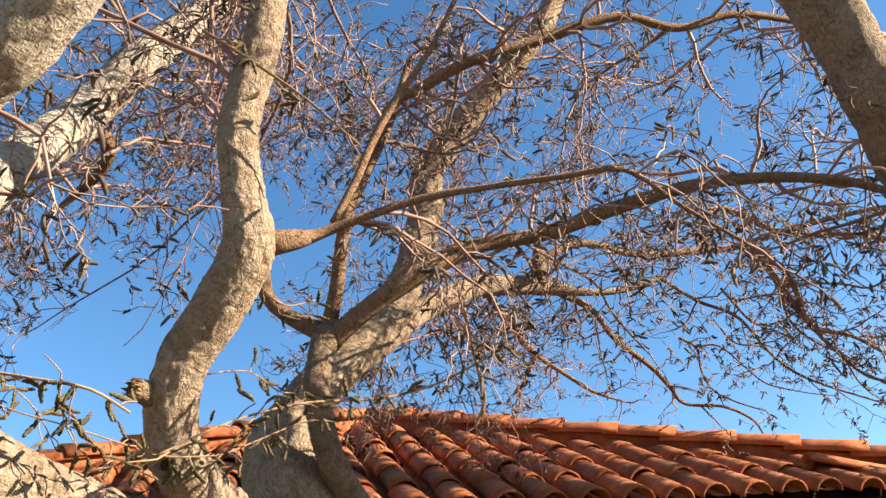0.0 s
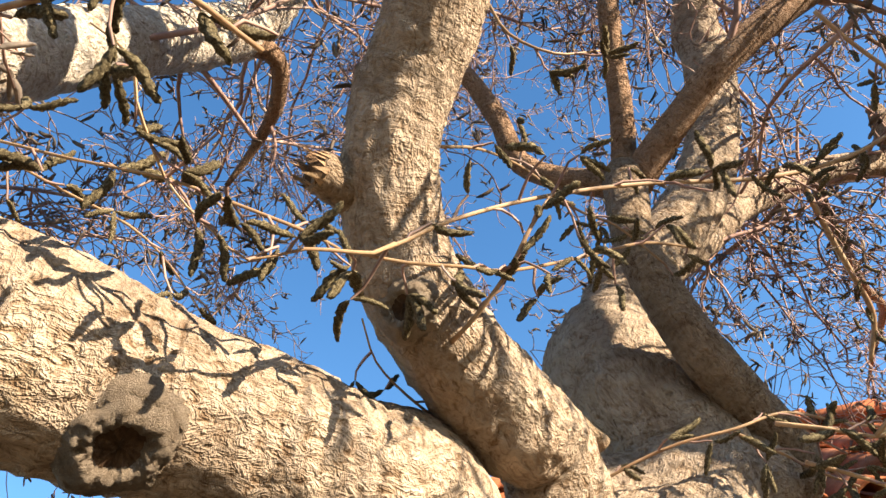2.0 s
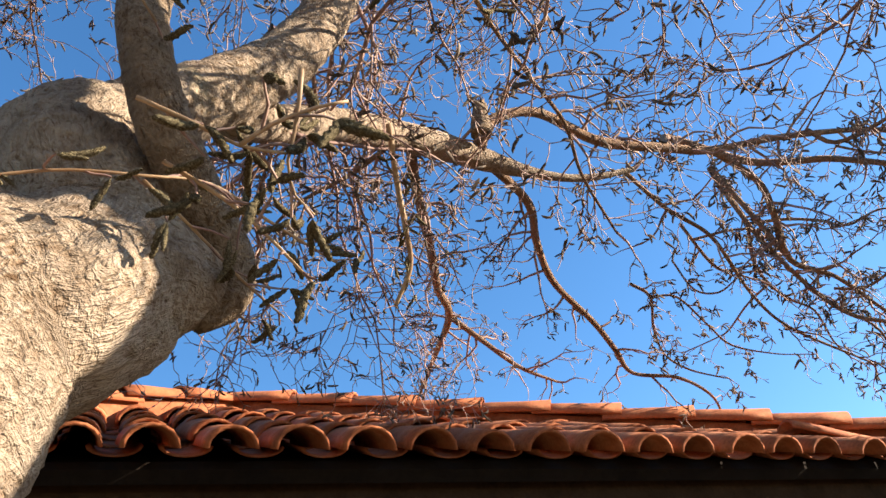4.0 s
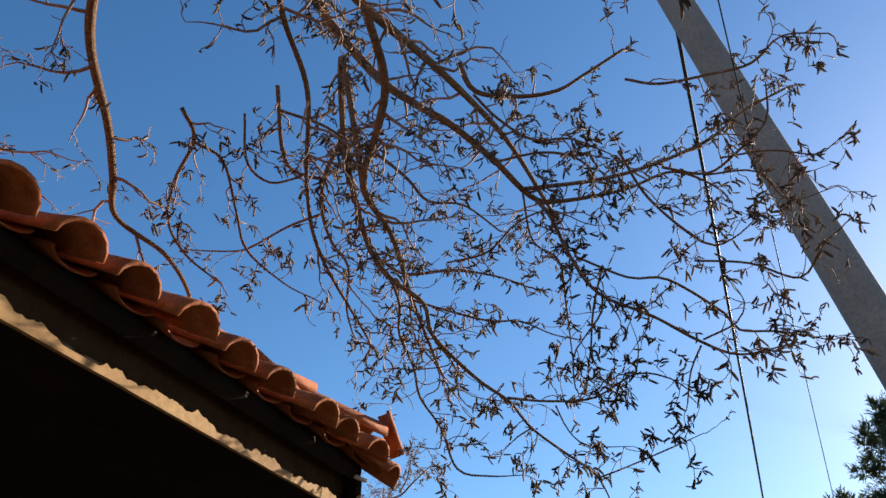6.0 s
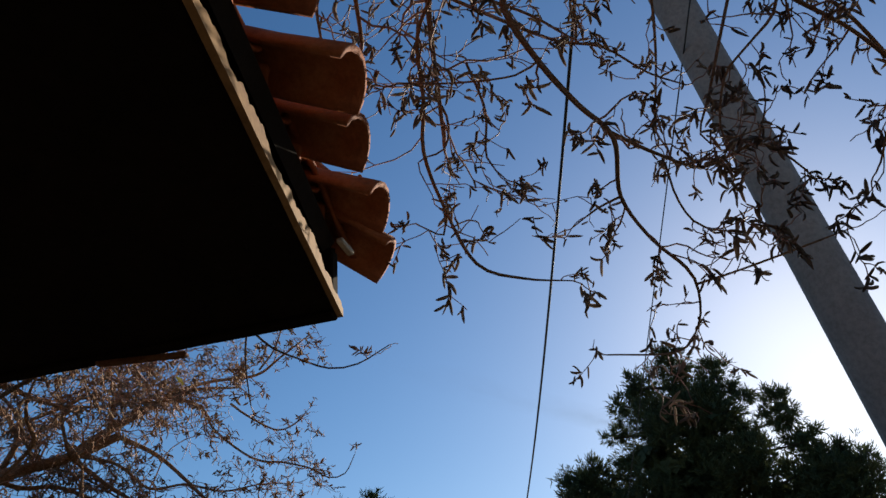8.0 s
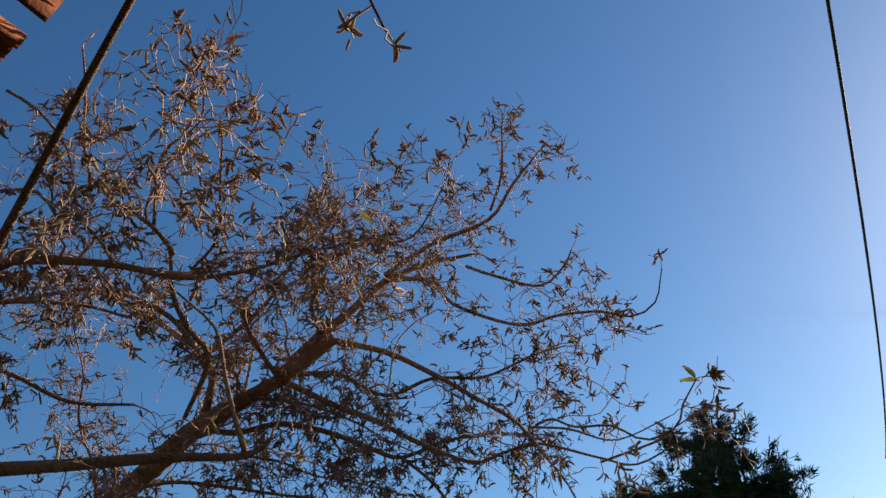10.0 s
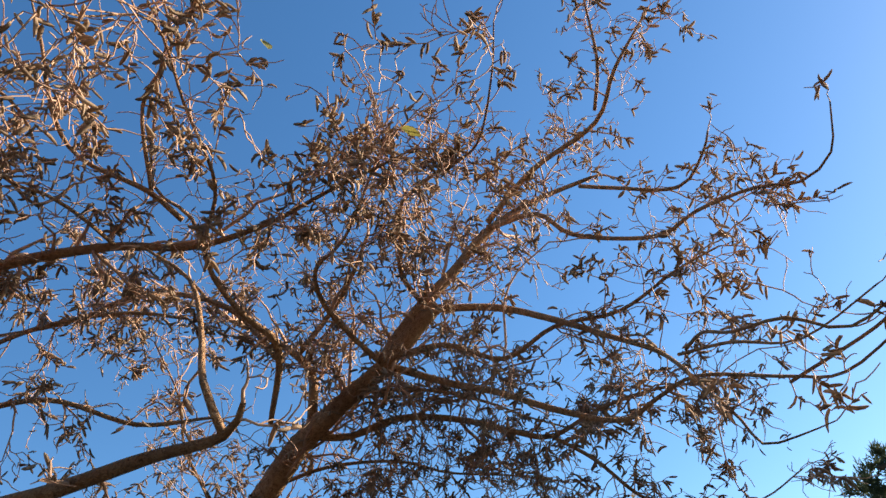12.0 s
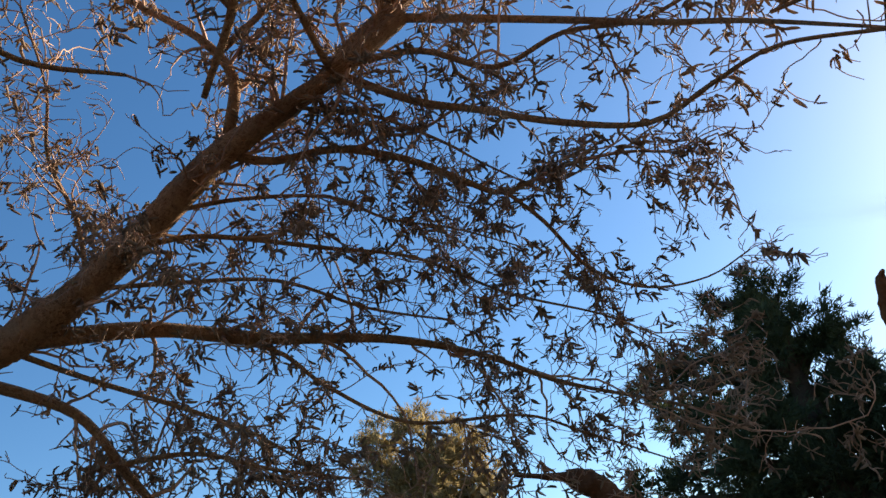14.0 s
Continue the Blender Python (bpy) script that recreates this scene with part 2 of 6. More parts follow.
class Heap:
    """Many thin tubes gathered into one mesh."""

    def __init__(self):
        self.v, self.f, self.n = [], [], 0

    def tube(self, pts, radii, sides):
        pts = np.asarray(pts)
        tan = np.gradient(pts, axis=0)
        tan /= np.linalg.norm(tan, axis=1)[:, None] + 1e-9
        ref = np.array((0.31, 0.53, 0.79))
        s = np.cross(tan, ref)
        s /= np.linalg.norm(s, axis=1)[:, None] + 1e-9
        u = np.cross(tan, s)
        a = 2 * math.pi * np.arange(sides) / sides
        ring = pts[:, None] + np.asarray(radii)[:, None, None] * (np.cos(a)[None, :, None] * s[:, None] + np.sin(a)[None, :, None] * u[:, None])
        self.v.append(ring.reshape(-1, 3))
        m = len(pts)
        for i in range(m - 1):
            for k in range(sides):
                p, q = self.n + i * sides + k, self.n + i * sides + (k + 1) % sides
                self.f.append((p, q, q + sides, p + sides))
        self.n += m * sides

    def mesh(self, name, mat):
        return mesh_of(name, np.concatenate(self.v), self.f, mat)


# ---- trees ----
def unit(v):
    return v / (np.linalg.norm(v) + 1e-9)


def crooked(start, way, length, steps, wander, droop):
    """A wandering line: its turns grow with wander; droop bends it down (or up, when negative)."""
    pts, d = [np.array(start)], unit(np.array(way, float))
    for _ in range(steps):
        d = unit(d + rng.normal(0, wander, 3) + np.array((0, 0, -droop)))
        pts.append(pts[-1] + d * length / steps)
    return np.array(pts), d


def catkin_at(heap, p, way, size, sides=3):
    """One soft catkin, a blunt caterpillar that curls to one side and hangs a little."""
    d = unit(np.array(way) + rng.normal(0, 0.35, 3))
    side = unit(np.cross(d, rng.normal(0, 1, 3)))
    curl = rng.uniform(0.3, 1.7)
    ts = np.array((0, 0.14, 0.45, 0.8, 1.0))
    a = ts * curl
    pts = p + size / curl * (np.sin(a)[:, None] * d + (1 - np.cos(a))[:, None] * side)
    pts[:, 2] -= size * ts * ts * rng.uniform(0.0, 0.3)
    heap.tube(pts, size * rng.uniform(0.8, 1.2) * np.array((0.04, 0.105, 0.12, 0.1, 0.03)), sides)


def spike(heap, pts, count, size):
    """Short catkins crowded along the outer half of a shoot."""
    for s in rng.uniform(0.4, 1.0, count) * (len(pts) - 1):
        i = min(int(s), len(pts) - 2)
        way = unit(pts[i + 1] - pts[i])
        out = unit(np.cross(way, rng.normal(0, 1, 3)))
        catkin_at(heap, pts[i] + (pts[i + 1] - pts[i]) * (s - i), out + way * rng.uniform(0.1, 1.2) + np.array((0, 0, -0.2)), size * rng.uniform(0.6, 1.25), 4)


def tuft(heap, p, way, count, size, sides=3):
    for _ in range(count):
        d = unit(np.array(way) * 0.35 + rng.normal(0, 0.6, 3) + np.array((0, 0, -0.25)))
        catkin_at(heap, p + rng.normal(0, 0.003, 3) - unit(np.array(way)) * rng.uniform(0, 0.04), d, size * rng.uniform(0.6, 1.2), sides)


class Tree:
    def __init__(self, name, at, label, girth=1.0, catkin=0.036, bushy=1.0, size=1.0, bloom=1.0, spikes=False):
        self.girth, self.catkin, self.bushy, self.size, self.bloom = girth * size, catkin, bushy, size, bloom
        self.root = empty(name, at, label, "tree")
        self.twigs, self.catkins, self.paths, self.spikes = Heap(), Heap(), {}, spikes

    def limb(self, name, points, step=0.05, sides=10, rough=0.0, mat=None, label="", spawn=0.0, reach=0.5, droop=0.0, start=0.0, bloom=3, key=""):
        path = spline(points, step)
        v, f, u = rings(path, sides, rough)
        self.paths[key] = path
        me = mesh_of(name, v, f, mat or M_BARK_THIN, u)
        ob = part(name, me, self.root, label)
        ob.matrix_parent_inverse = self.root.matrix_world.inverted()
        self.dress(path, spawn, reach, droop, start, bloom)
        return ob

    def dress(self, path, spawn, reach, droop, start=0.0, bloom=3):
        """Side shoots along a limb, spawn of them a metre; each forks into twigs with tufts at their ends."""
        if not spawn:
            return
        run = np.r_[0, np.cumsum(np.linalg.norm(np.diff(path[:, :3], axis=0), axis=1))]
        for _ in range(rng.poisson(spawn * run[-1] * (1 - start))):
            s = run[-1] * rng.uniform(start, 1)
            i = min(np.searchsorted(run, s), len(path) - 2)
            ahead = unit(path[i + 1, :3] - path[i, :3])
            out = unit(np.cross(ahead, rng.normal(0, 1, 3)))
            way = unit(out + ahead * rng.uniform(0.1, 1.1))
            self.shoot(path[i, :3], way, reach * rng.uniform(0.4, 1.25), min(0.006, path[i, 3] * 0.55), droop, bloom)
        tip = unit(path[-1, :3] - path[-2, :3])
        self.shoot(path[-1, :3], tip, reach * 0.5, max(0.0015, path[-1, 3]), droop, bloom)

    def shoot(self, p, way, length, r, droop, bloom, level=0):
        steps = 7 if level == 0 else 5 if level == 1 else 4
        pts, end = crooked(p, way, length, steps, 0.3, droop * 0.12)
        radii = np.linspace(max(r, 0.0016), 0.0011, len(pts))
        self.twigs.tube(pts, radii * self.girth, 4 if level == 0 else 3)
        if level < 2:
            kids = int(length / self.size / (0.075 if level == 0 else 0.07) * rng.uniform(0.6, 1.1) * self.bushy)
            for _ in range(max(1, kids)):
                i = rng.integers(1, len(pts))
                d = unit(pts[i] - pts[i - 1])
                side = unit(np.cross(d, rng.normal(0, 1, 3)))
                self.shoot(pts[i], unit(d * rng.uniform(0.5, 1.2) + side), length * rng.uniform(0.22, 0.5) if level == 0 else rng.uniform(0.03, 0.11) * self.size, radii[i] * 0.7, droop, bloom, level + 1)
        if bloom and self.spikes:
            if rng.random() < self.bloom and level < 2:
                spike(self.catkins, pts, int(rng.integers(bloom // 2 + 1, 2 * bloom + 1)), self.catkin)
            elif level == 2 and rng.random() < self.bloom:
                tuft(self.catkins, pts[-1], end, rng.integers(2, 5), self.catkin)
            return
        if bloom and rng.random() < self.bloom * (1.0 if level == 2 else 0.7) * min(1.7, bloom / 3) / self.bushy:
            tuft(self.catkins, pts[-1], end, rng.integers(max(1, bloom - 3), bloom + 2), self.catkin * rng.uniform(0.8, 1.15))
        if bloom and level >= 1 and rng.random() < self.bloom * 0.5 / self.bushy ** 1.5:
            catkin_at(self.catkins, pts[len(pts) // 2], end + np.array((0, 0, -0.6)), self.catkin * rng.uniform(0.7, 1.1))

    def finish(self, twig_label, catkin_label, twig_mat, catkin_mat):
        for name, heap, mat, label in (("twig_mass", self.twigs, twig_mat, twig_label), ("catkin_mass", self.catkins, catkin_mat, catkin_label)):
            ob = part(name, heap.mesh(name, mat), self.root, label, "stuff")
            ob.matrix_parent_inverse = self.root.matrix_world.inverted()


# ---- ground ----
bm = bmesh.new()
bmesh.ops.create_grid(bm, x_segments=60, y_segments=60, size=1)
for v in bm.verts:
    v.co.x, v.co.y = math.copysign(abs(v.co.x) ** 3 * 600, v.co.x), math.copysign(abs(v.co.y) ** 3 * 600, v.co.y)
    v.co.z = 0.05 * noise.noise(v.co * 0.4) - 0.05
tagged(new("ground", bm_mesh("ground", bm, M_GROUND)), "dark bare earth yard", "ground", kind="structure")


# ---- small tiled house with a porch ----
PITCH = 0.2
EAVE_Z, FRONT_SLOPE = 2.5, 0.56
HIP_FROM, HIP_WAY = np.array((0.0, 0.13, 2.69)), unit(np.array((-0.831, 0.485, 0.272)))
EAST_WAY = unit(np.array((0.12, 0.99, 0.0)))


def slab(name, corners, thick, mat, label, parent=None):
    """A flat piece of roof or wall through the corners, thickened downwards."""
    bm = bmesh.new()
    f = bm.faces.new([bm.verts.new(c) for c in corners])
    f.normal_update()
    if f.normal.z < 0:
        f.normal_flip()
    n = f.normal.copy()
    r = bmesh.ops.extrude_face_region(bm, geom=[f])
    for v in r["geom"]:
        if isinstance(v, bmesh.types.BMVert):
            v.co -= n * thick
    bmesh.ops.recalc_face_normals(bm, faces=bm.faces[:])
    ob = new(name, bm_mesh(name, bm, mat, False))
    ob.parent = parent
    return tagged(ob, label)


def barrel(name, r0, r1, length, thick, up, mat):
    """A half-round clay tile: mouth of radius r0 at y = 0, r1 at y = length; up: a cover (arch) or else a channel."""
    bm = bmesh.new()
    rows, cols = 4, 9
    grid = []
    for shell in (0.0, thick):
        g = []
        for i in range(rows):
            y = length * i / (rows - 1)
            r = r0 + (r1 - r0) * i / (rows - 1) - shell
            wob = 0.004 * math.sin(i * 2.1 + shell * 60)
            ring = []
            for k in range(cols):
                a = math.pi * k / (cols - 1)
                x, z = r * math.cos(a), r * (0.88 if up else 0.42) * math.sin(a)
                ring.append(bm.verts.new((x + wob, y, z if up else -z)))
            g.append(ring)
        grid.append(g)
    for s, g in enumerate(grid):
        for i in range(rows - 1):
            for k in range(cols - 1):
                q = (g[i][k], g[i][k + 1], g[i + 1][k + 1], g[i + 1][k])
                bm.faces.new(q if s == 0 else q[::-1])
    for i in (0, rows - 1):
        for k in range(cols - 1):
            bm.faces.new((grid[0][i][k], grid[1][i][k], grid[1][i][k + 1], grid[0][i][k + 1]))
    for k in (0, cols - 1):
        for i in range(rows - 1):
            bm.faces.new((grid[0][i][k], grid[0][i + 1][k], grid[1][i + 1][k], grid[1][i][k]))
    bmesh.ops.recalc_face_normals(bm, faces=bm.faces[:])
    return bm_mesh(name, bm, mat)


house = empty("house", (-3.0, 1.2, 0.0), "low house with a hipped red clay tile roof and open porch", "house")


def house_part(ob):
    ob.parent = house
    ob.matrix_parent_inverse = house.matrix_world.inverted()
    return ob


ROOF_END = -5.7
hip_at = lambda s: HIP_FROM + HIP_WAY * s - np.array((0, 0, 0.16))
peak = hip_at(3.3)
roof = house_part(slab("roof", [(ROOF_END + 0.1, 0.12, EAVE_Z - 0.02), (-0.2, 0.12, EAVE_Z - 0.02), tuple(hip_at(0.1)), tuple(peak)], 0.04, M_SHADED_WOOD, "timber roof deck under red clay tiles, shade in its near-black colour"))
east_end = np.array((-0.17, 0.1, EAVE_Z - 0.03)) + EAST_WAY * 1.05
roof_e = house_part(slab("roof", [(-0.19, 0.12, EAVE_Z - 0.03), tuple(east_end), tuple(hip_at(1.4)), tuple(hip_at(0.1))], 0.04, M_SHADED_WOOD, "timber roof deck under red clay tiles, shade in its near-black colour"))
house_part(slab("roof", [(-0.45, 1.3, EAVE_Z + 0.1), (-0.45, 4.0, EAVE_Z + 0.1), tuple(peak + np.array((0.1, 1.2, 0.0))), tuple(peak)], 0.04, M_SHADED_WOOD, "timber roof deck under red clay tiles, shade in its near-black colour"))
house_part(slab("roof", [(ROOF_END + 0.1, 0.12, EAVE_Z - 0.03), (ROOF_END + 0.1, 4.0, EAVE_Z - 0.03), tuple(peak + np.array((0.1, 1.2, 0.0))), tuple(peak)], 0.04, M_TILE, "red clay tiled side of the hipped roof"))
# ceiling colour carries the porch shade, not only its wood tone
ceil = slab("ceiling", [(ROOF_END + 0.2, 0.121, 2.335), (-0.215, 0.121, 2.335), (-0.1, 1.1, 2.335), (-0.6, 1.25, 2.335), (-0.6, 3.2, 2.335), (ROOF_END + 0.2, 3.2, 2.335)], 0.03, M_SHADED_WOOD, "boarded porch ceiling, its deep shade put into near-black colour")
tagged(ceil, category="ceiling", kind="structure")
# unseen walls added to close the porch, coloured as black as its shade
wall_s = box("wall_south", M_SHADED_WOOD, (4.6, 0.18, 2.3), (-3.1, 2.3, 1.15), None, 0.003)
tagged(wall_s, "added house wall under the porch roof, shade in its near-black colour", "wall", kind="structure")
wall_e = box("wall_east", M_SHADED_WOOD, (0.18, 2.8, 2.3), (-0.89, 3.8, 1.15), None, 0.003)
tagged(wall_e, "added side wall of the house, shade in its near-black colour", "wall", kind="structure")

def ragged_board(length, height, thick, tear, at, mat, label):
    """A weathered board whose upper edge is torn into splinters."""
    bm = bmesh.new()
    rows = []
    for k in range(541):
        x = -length / 2 + length * k / 540
        top = height + tear * max(-0.3, noise.noise(Vector((x * 4.0, 3.1, 0.0))) + 0.7 * noise.noise(Vector((x * 17.0, 7.7, 0.0))) + 0.4 * noise.noise(Vector((x * 60.0, 1.3, 0.0))))
        low = 0.002 * noise.noise(Vector((x * 9.0, 0.0, 5.0)))
        rows.append([bm.verts.new(c) for c in ((x, 0, low), (x, thick, low), (x, thick, top), (x, 0, top))])
    for a, b in zip(rows, rows[1:]):
        for k in range(4):
            bm.faces.new((a[k], b[k], b[(k + 1) % 4], a[(k + 1) % 4]))
    bm.faces.new(rows[0])
    bm.faces.new(rows[-1][::-1])
    bmesh.ops.recalc_face_normals(bm, faces=bm.faces[:])
    ob = new("fascia_board", bm_mesh("fascia_board", bm, mat, False))
    ob.matrix_world = pose(*at)
    return tagged(ob, label)


house_part(ragged_board(5.4, 0.027, 0.012, 0.03, (-2.885, 0.105, 2.3), M_FASCIA, "weathered tan fascia board with a torn edge"))
# dark strip added where the tile overhang throws its shade
house_part(box("eave_board", M_SHADED_EAVE, (5.4, 0.03, 0.14), (-2.885, 0.2, 2.42), None, 0.003, 0, "recessed eave board, shade under the tiles in its near-black colour"))
east_dir = EAST_WAY
ang = math.degrees(math.atan2(0.99, 0.12))
mid = np.array((-0.2, 0.118, 2.376)) + east_dir * 0.48
# side fascia shows its shaded inner face; that shade is painted in
house_part(box("fascia_board", M_SHADED_WOOD, (0.96, 0.035, 0.165), tuple(mid), None, 0.004, ang, "fascia board along the side eave, shade in its near-black colour"))
house_part(box("broken_board", M_POLLARD, (0.2, 0.02, 0.01), (-0.13, 0.56, 2.29), None, 0.003, ang + 9, "splintered tan board hanging under the side eave"))
house_part(box("mortar_strip", M_MORTAR, (0.06, 0.016, 0.012), (-0.25, 0.085, 2.43), None, 0.003, -12, "broken strip of pale mortar"))

COVER = [barrel("cover_tile", r, 0.068, 0.42, 0.012, True, M_TILE) for r in (0.078, 0.082, 0.075)]
CHANNEL = [barrel("channel_tile", 0.075, 0.07, 0.42, 0.012, False, M_TILE)]


def face_matrix(origin, along, upslope, tip=0.0):
    """Axes of a tile: x along the eave, y up the slope, z out of the roof; tip lifts its mouth."""
    x, y = Vector(along).normalized(), Vector(upslope).normalized()
    z = x.cross(y).normalized()
    m = Matrix((x, y, z)).transposed().to_4x4()
    m.translation = Vector(origin)
    return m @ pose(0, 0, 0, tip, 0, 0)


def tile(me, m, parent):
    ob = new(me.name.split(".")[0], me)
    ob.parent = parent
    ob.matrix_parent_inverse = parent.matrix_world.inverted()
    ob.matrix_world = m
    return ob


def lay_face(parent, origin, along, upslope, first, count, length_at, start_s):
    """Columns of cover and channel tiles, row by row up the slope."""
    up = unit(np.array(upslope, float))
    al = unit(np.array(along, float))
    nrm = np.cross(al, up)
    for k in range(first, first + count):
        top = length_at(k)
        for j in range(14):
            s = start_s + 0.31 * j
            if s > top:
                break
            jig = rng.normal(0, 0.006, 2)
            o = np.array(origin) + al * (k * PITCH + jig[0]) + up * (s + (jig[1] * 2 if j == 0 else jig[1])) + nrm * 0.016
            tile(COVER[int(rng.integers(3))], face_matrix(o, al, up, -2.0 + rng.normal(0, 0.8)) @ pose(0, 0, 0, 0, 0, rng.normal(0, 1.2)), parent)
            if s + 0.1 < top + 0.3:
                o2 = np.array(origin) + al * ((k + 0.5) * PITCH + jig[1]) + up * (s + 0.13) + nrm * 0.012
                tile(CHANNEL[0], face_matrix(o2, al, up, -1.5) @ pose(0, 0, 0, 0, 0, rng.normal(0, 0.8)), parent)


# ---- pole, lamp and cables ----
def tube_thing(name, points, sides, mat, step, rough=0.0, scale=9.0):
    path = spline(points, step)
    v, f, u = rings(path, sides, rough, scale)
    return new(name, mesh_of(name, v, f, mat, u))


pole = tube_thing("utility_pole", [(2.894, -2.778, -0.1, 0.165), (2.681, -2.475, 1.5, 0.157), (2.348, -2.002, 4.0, 0.144), (2.015, -1.529, 6.5, 0.13), (1.682, -1.055, 9.0, 0.117)], 28, M_POLE, 0.3)
tagged(pole, "thick grey leaning pole standing in the yard", "pole")

lamp = empty("globe_lamp", (0.1, -2.26, 0), "beige globe lamp on a slim grey post", "lamp")
bm = bmesh.new()
bmesh.ops.create_uvsphere(bm, u_segments=40, v_segments=24, radius=0.225)
g = part("globe", bm_mesh("globe", bm, M_GLOBE), lamp, "opal beige glass globe")
g.matrix_parent_inverse = lamp.matrix_world.inverted()
g.matrix_world = pose(0.1, -2.26, 3.537)
for nm, pts in (("post", [(0.1, -2.26, -0.05, 0.032), (0.1, -2.26, 1.6, 0.03), (0.1, -2.26, 3.25, 0.028)]), ("collar", [(0.1, -2.26, 3.22, 0.07), (0.1, -2.26, 3.29, 0.075), (0.1, -2.26, 3.33, 0.065)])):
    o = tube_thing(nm, pts, 18, M_POLE, 0.05)
    o.parent = lamp
    o.matrix_parent_inverse = lamp.matrix_world.inverted()


def cable(height, drift, reach, r):
    """A sagging line along x: height and drift are the coefficients of z and y by powers of x."""
    pts = [(x, drift[0] + drift[1] * x, height[0] + height[1] * x + height[2] * x * x, r) for x in np.linspace(reach[0], reach[1], 14)]
    return tube_thing("overhead_cable", pts, 8, M_CABLE, 0.4)


tagged(cable((7.836, -0.1469, 0.0046), (-1.56, 0.066), (-9, 24), 0.019), "thick black overhead cable above the yard", "cable", "overhead cables")
tagged(cable((5.495, -0.1238, 0.0), (-1.6285, -0.005), (-9, 17), 0.005), "thin black overhead cable above the yard", "cable", "overhead cables")


# ---- evergreen and golden trees beyond the yard ----
def far_tree(name, base, height, lobes, mat, tufts, blade, label, right, sink=0.0, lean=0.0):
    root = empty(name, base, label, "tree")
    bx, by = base[0], base[1]
    trunk = [(bx, by, -0.1, 0.28), (bx + 0.05, by, height * 0.4, 0.2), (bx, by + lean, height * 0.75, 0.1), (bx, by + lean, height * 0.95, 0.04)]
    o = tube_thing("trunk", trunk, 12, M_PINEBARK, 0.3, 0.08)
    o.parent, o.matrix_parent_inverse = root, root.matrix_world.inverted()
    v, f = [], []
    heap = Heap()
    right = np.array((*right, 0.0))
    depth = np.array((-right[1], right[0], 0.0))
    total = sum(q[3] ** 2 for q in lobes)
    for off, back, z, r in lobes:
        c = np.array((bx, by, z + sink)) + right * off + depth * back
        s = np.array((bx, by, max(1.0, z - r * 1.2)))
        pts, _ = crooked(s, c - s, np.linalg.norm(c - s), 6, 0.06, 0)
        heap.tube(pts, np.linspace(0.07, 0.02, len(pts)), 5)
        for _ in range(int(140 * r)):
            d = unit(rng.normal(0, 1, 3))
            p = c + d * r * rng.uniform(0.1, 0.6)
            a, b = unit(np.cross(d, rng.normal(0, 1, 3))) * r * 0.16, unit(rng.normal(0, 1, 3)) * r * 0.2
            n = len(v)
            v += [p - a, p - b * 0.6, p + a, p + b]
            f += [(n, n + 1, n + 2, n + 3)]
        clumps = []
        for _ in range(max(7, int(26 * r))):
            d = unit(rng.normal(0, 1, 3))
            clumps.append((c + d * r * rng.uniform(0.55, 1.05) * np.array((1, 1, 0.9)), d, min(0.36 * r, blade * rng.uniform(1.3, 2.4))))
        for k in range(int(tufts * r * r / total)):
            core, d, cr = clumps[k % len(clumps)]
            p = core + rng.normal(0, cr * 0.5, 3)
            aim = unit(p - core + d * cr + np.array((0, 0, 0.6 * cr)))
            for _ in range(9):
                w = unit(aim + rng.normal(0, 0.5, 3)) * blade * rng.uniform(0.5, 1.1)
                side = unit(np.cross(w, rng.normal(0, 1, 3))) * blade * 0.1
                q = p + rng.normal(0, blade * 0.2, 3)
                n = len(v)
                v += [q - side * 0.5, q + side * 0.5, q + w * 0.6 + side, q + w]
                f += [(n, n + 1, n + 2, n + 3)]
    for nm, me in (("bough_mass", heap.mesh("bough_mass", M_PINEBARK)), ("crown", mesh_of("crown", v, f, mat, None, False))):
        ob = part(nm, me, root, "", "stuff")
        ob.matrix_parent_inverse = root.matrix_world.inverted()
    return root


main_rng, rng = rng, np.random.default_rng(21)  # the far trees have random numbers of their own
far_tree("pine_tree", (18.33, -4.89, 0), 10.2, [
    (-0.15, -0.23, 9.99, 0.46), (0.86, -0.07, 9.48, 0.43), (1.17, 0.06, 8.83, 0.38), (-1.26, 0.19, 9.71, 0.37), (-1.68, -0.11, 9.0, 0.34), (-1.99, 0.0, 8.36, 0.3), (-0.43, 0.36, 8.78, 1.09), (0.44, -0.47, 8.18, 0.93),
    (-0.89, -0.22, 7.31, 1.34), (0.1, 0.21, 6.66, 1.25), (-2.92, 0.34, 7.32, 0.67), (-3.45, -0.12, 7.03, 0.36), (-3.15, 0.0, 6.38, 0.62), (-2.4, 0.22, 6.56, 0.67), (-2.64, -0.42, 5.4, 0.85), (-1.53, -0.23, 5.59, 1.39), (-0.45, 0.22, 5.12, 1.3),
    (2.15, -0.25, 8.14, 0.49), (2.37, -0.07, 7.46, 0.43), (2.67, 0.12, 6.8, 0.73), (1.81, 0.52, 6.1, 1.05), (1.05, -0.3, 6.76, 0.9), (2.27, 0.0, 5.42, 0.89), (1.05, 0.39, 4.85, 1.18), (3.0, -0.45, 6.0, 0.9), (2.8, -0.17, 4.5, 1.04), (0.1, 0.17, 4.2, 1.3), (-1.8, 0.2, 4.2, 1.2), (2.0, 0.2, 3.4, 1.3)],
    M_NEEDLE, 18000, 0.2, "tall dark green pine with a clumped rounded crown", (-0.249, -0.968))
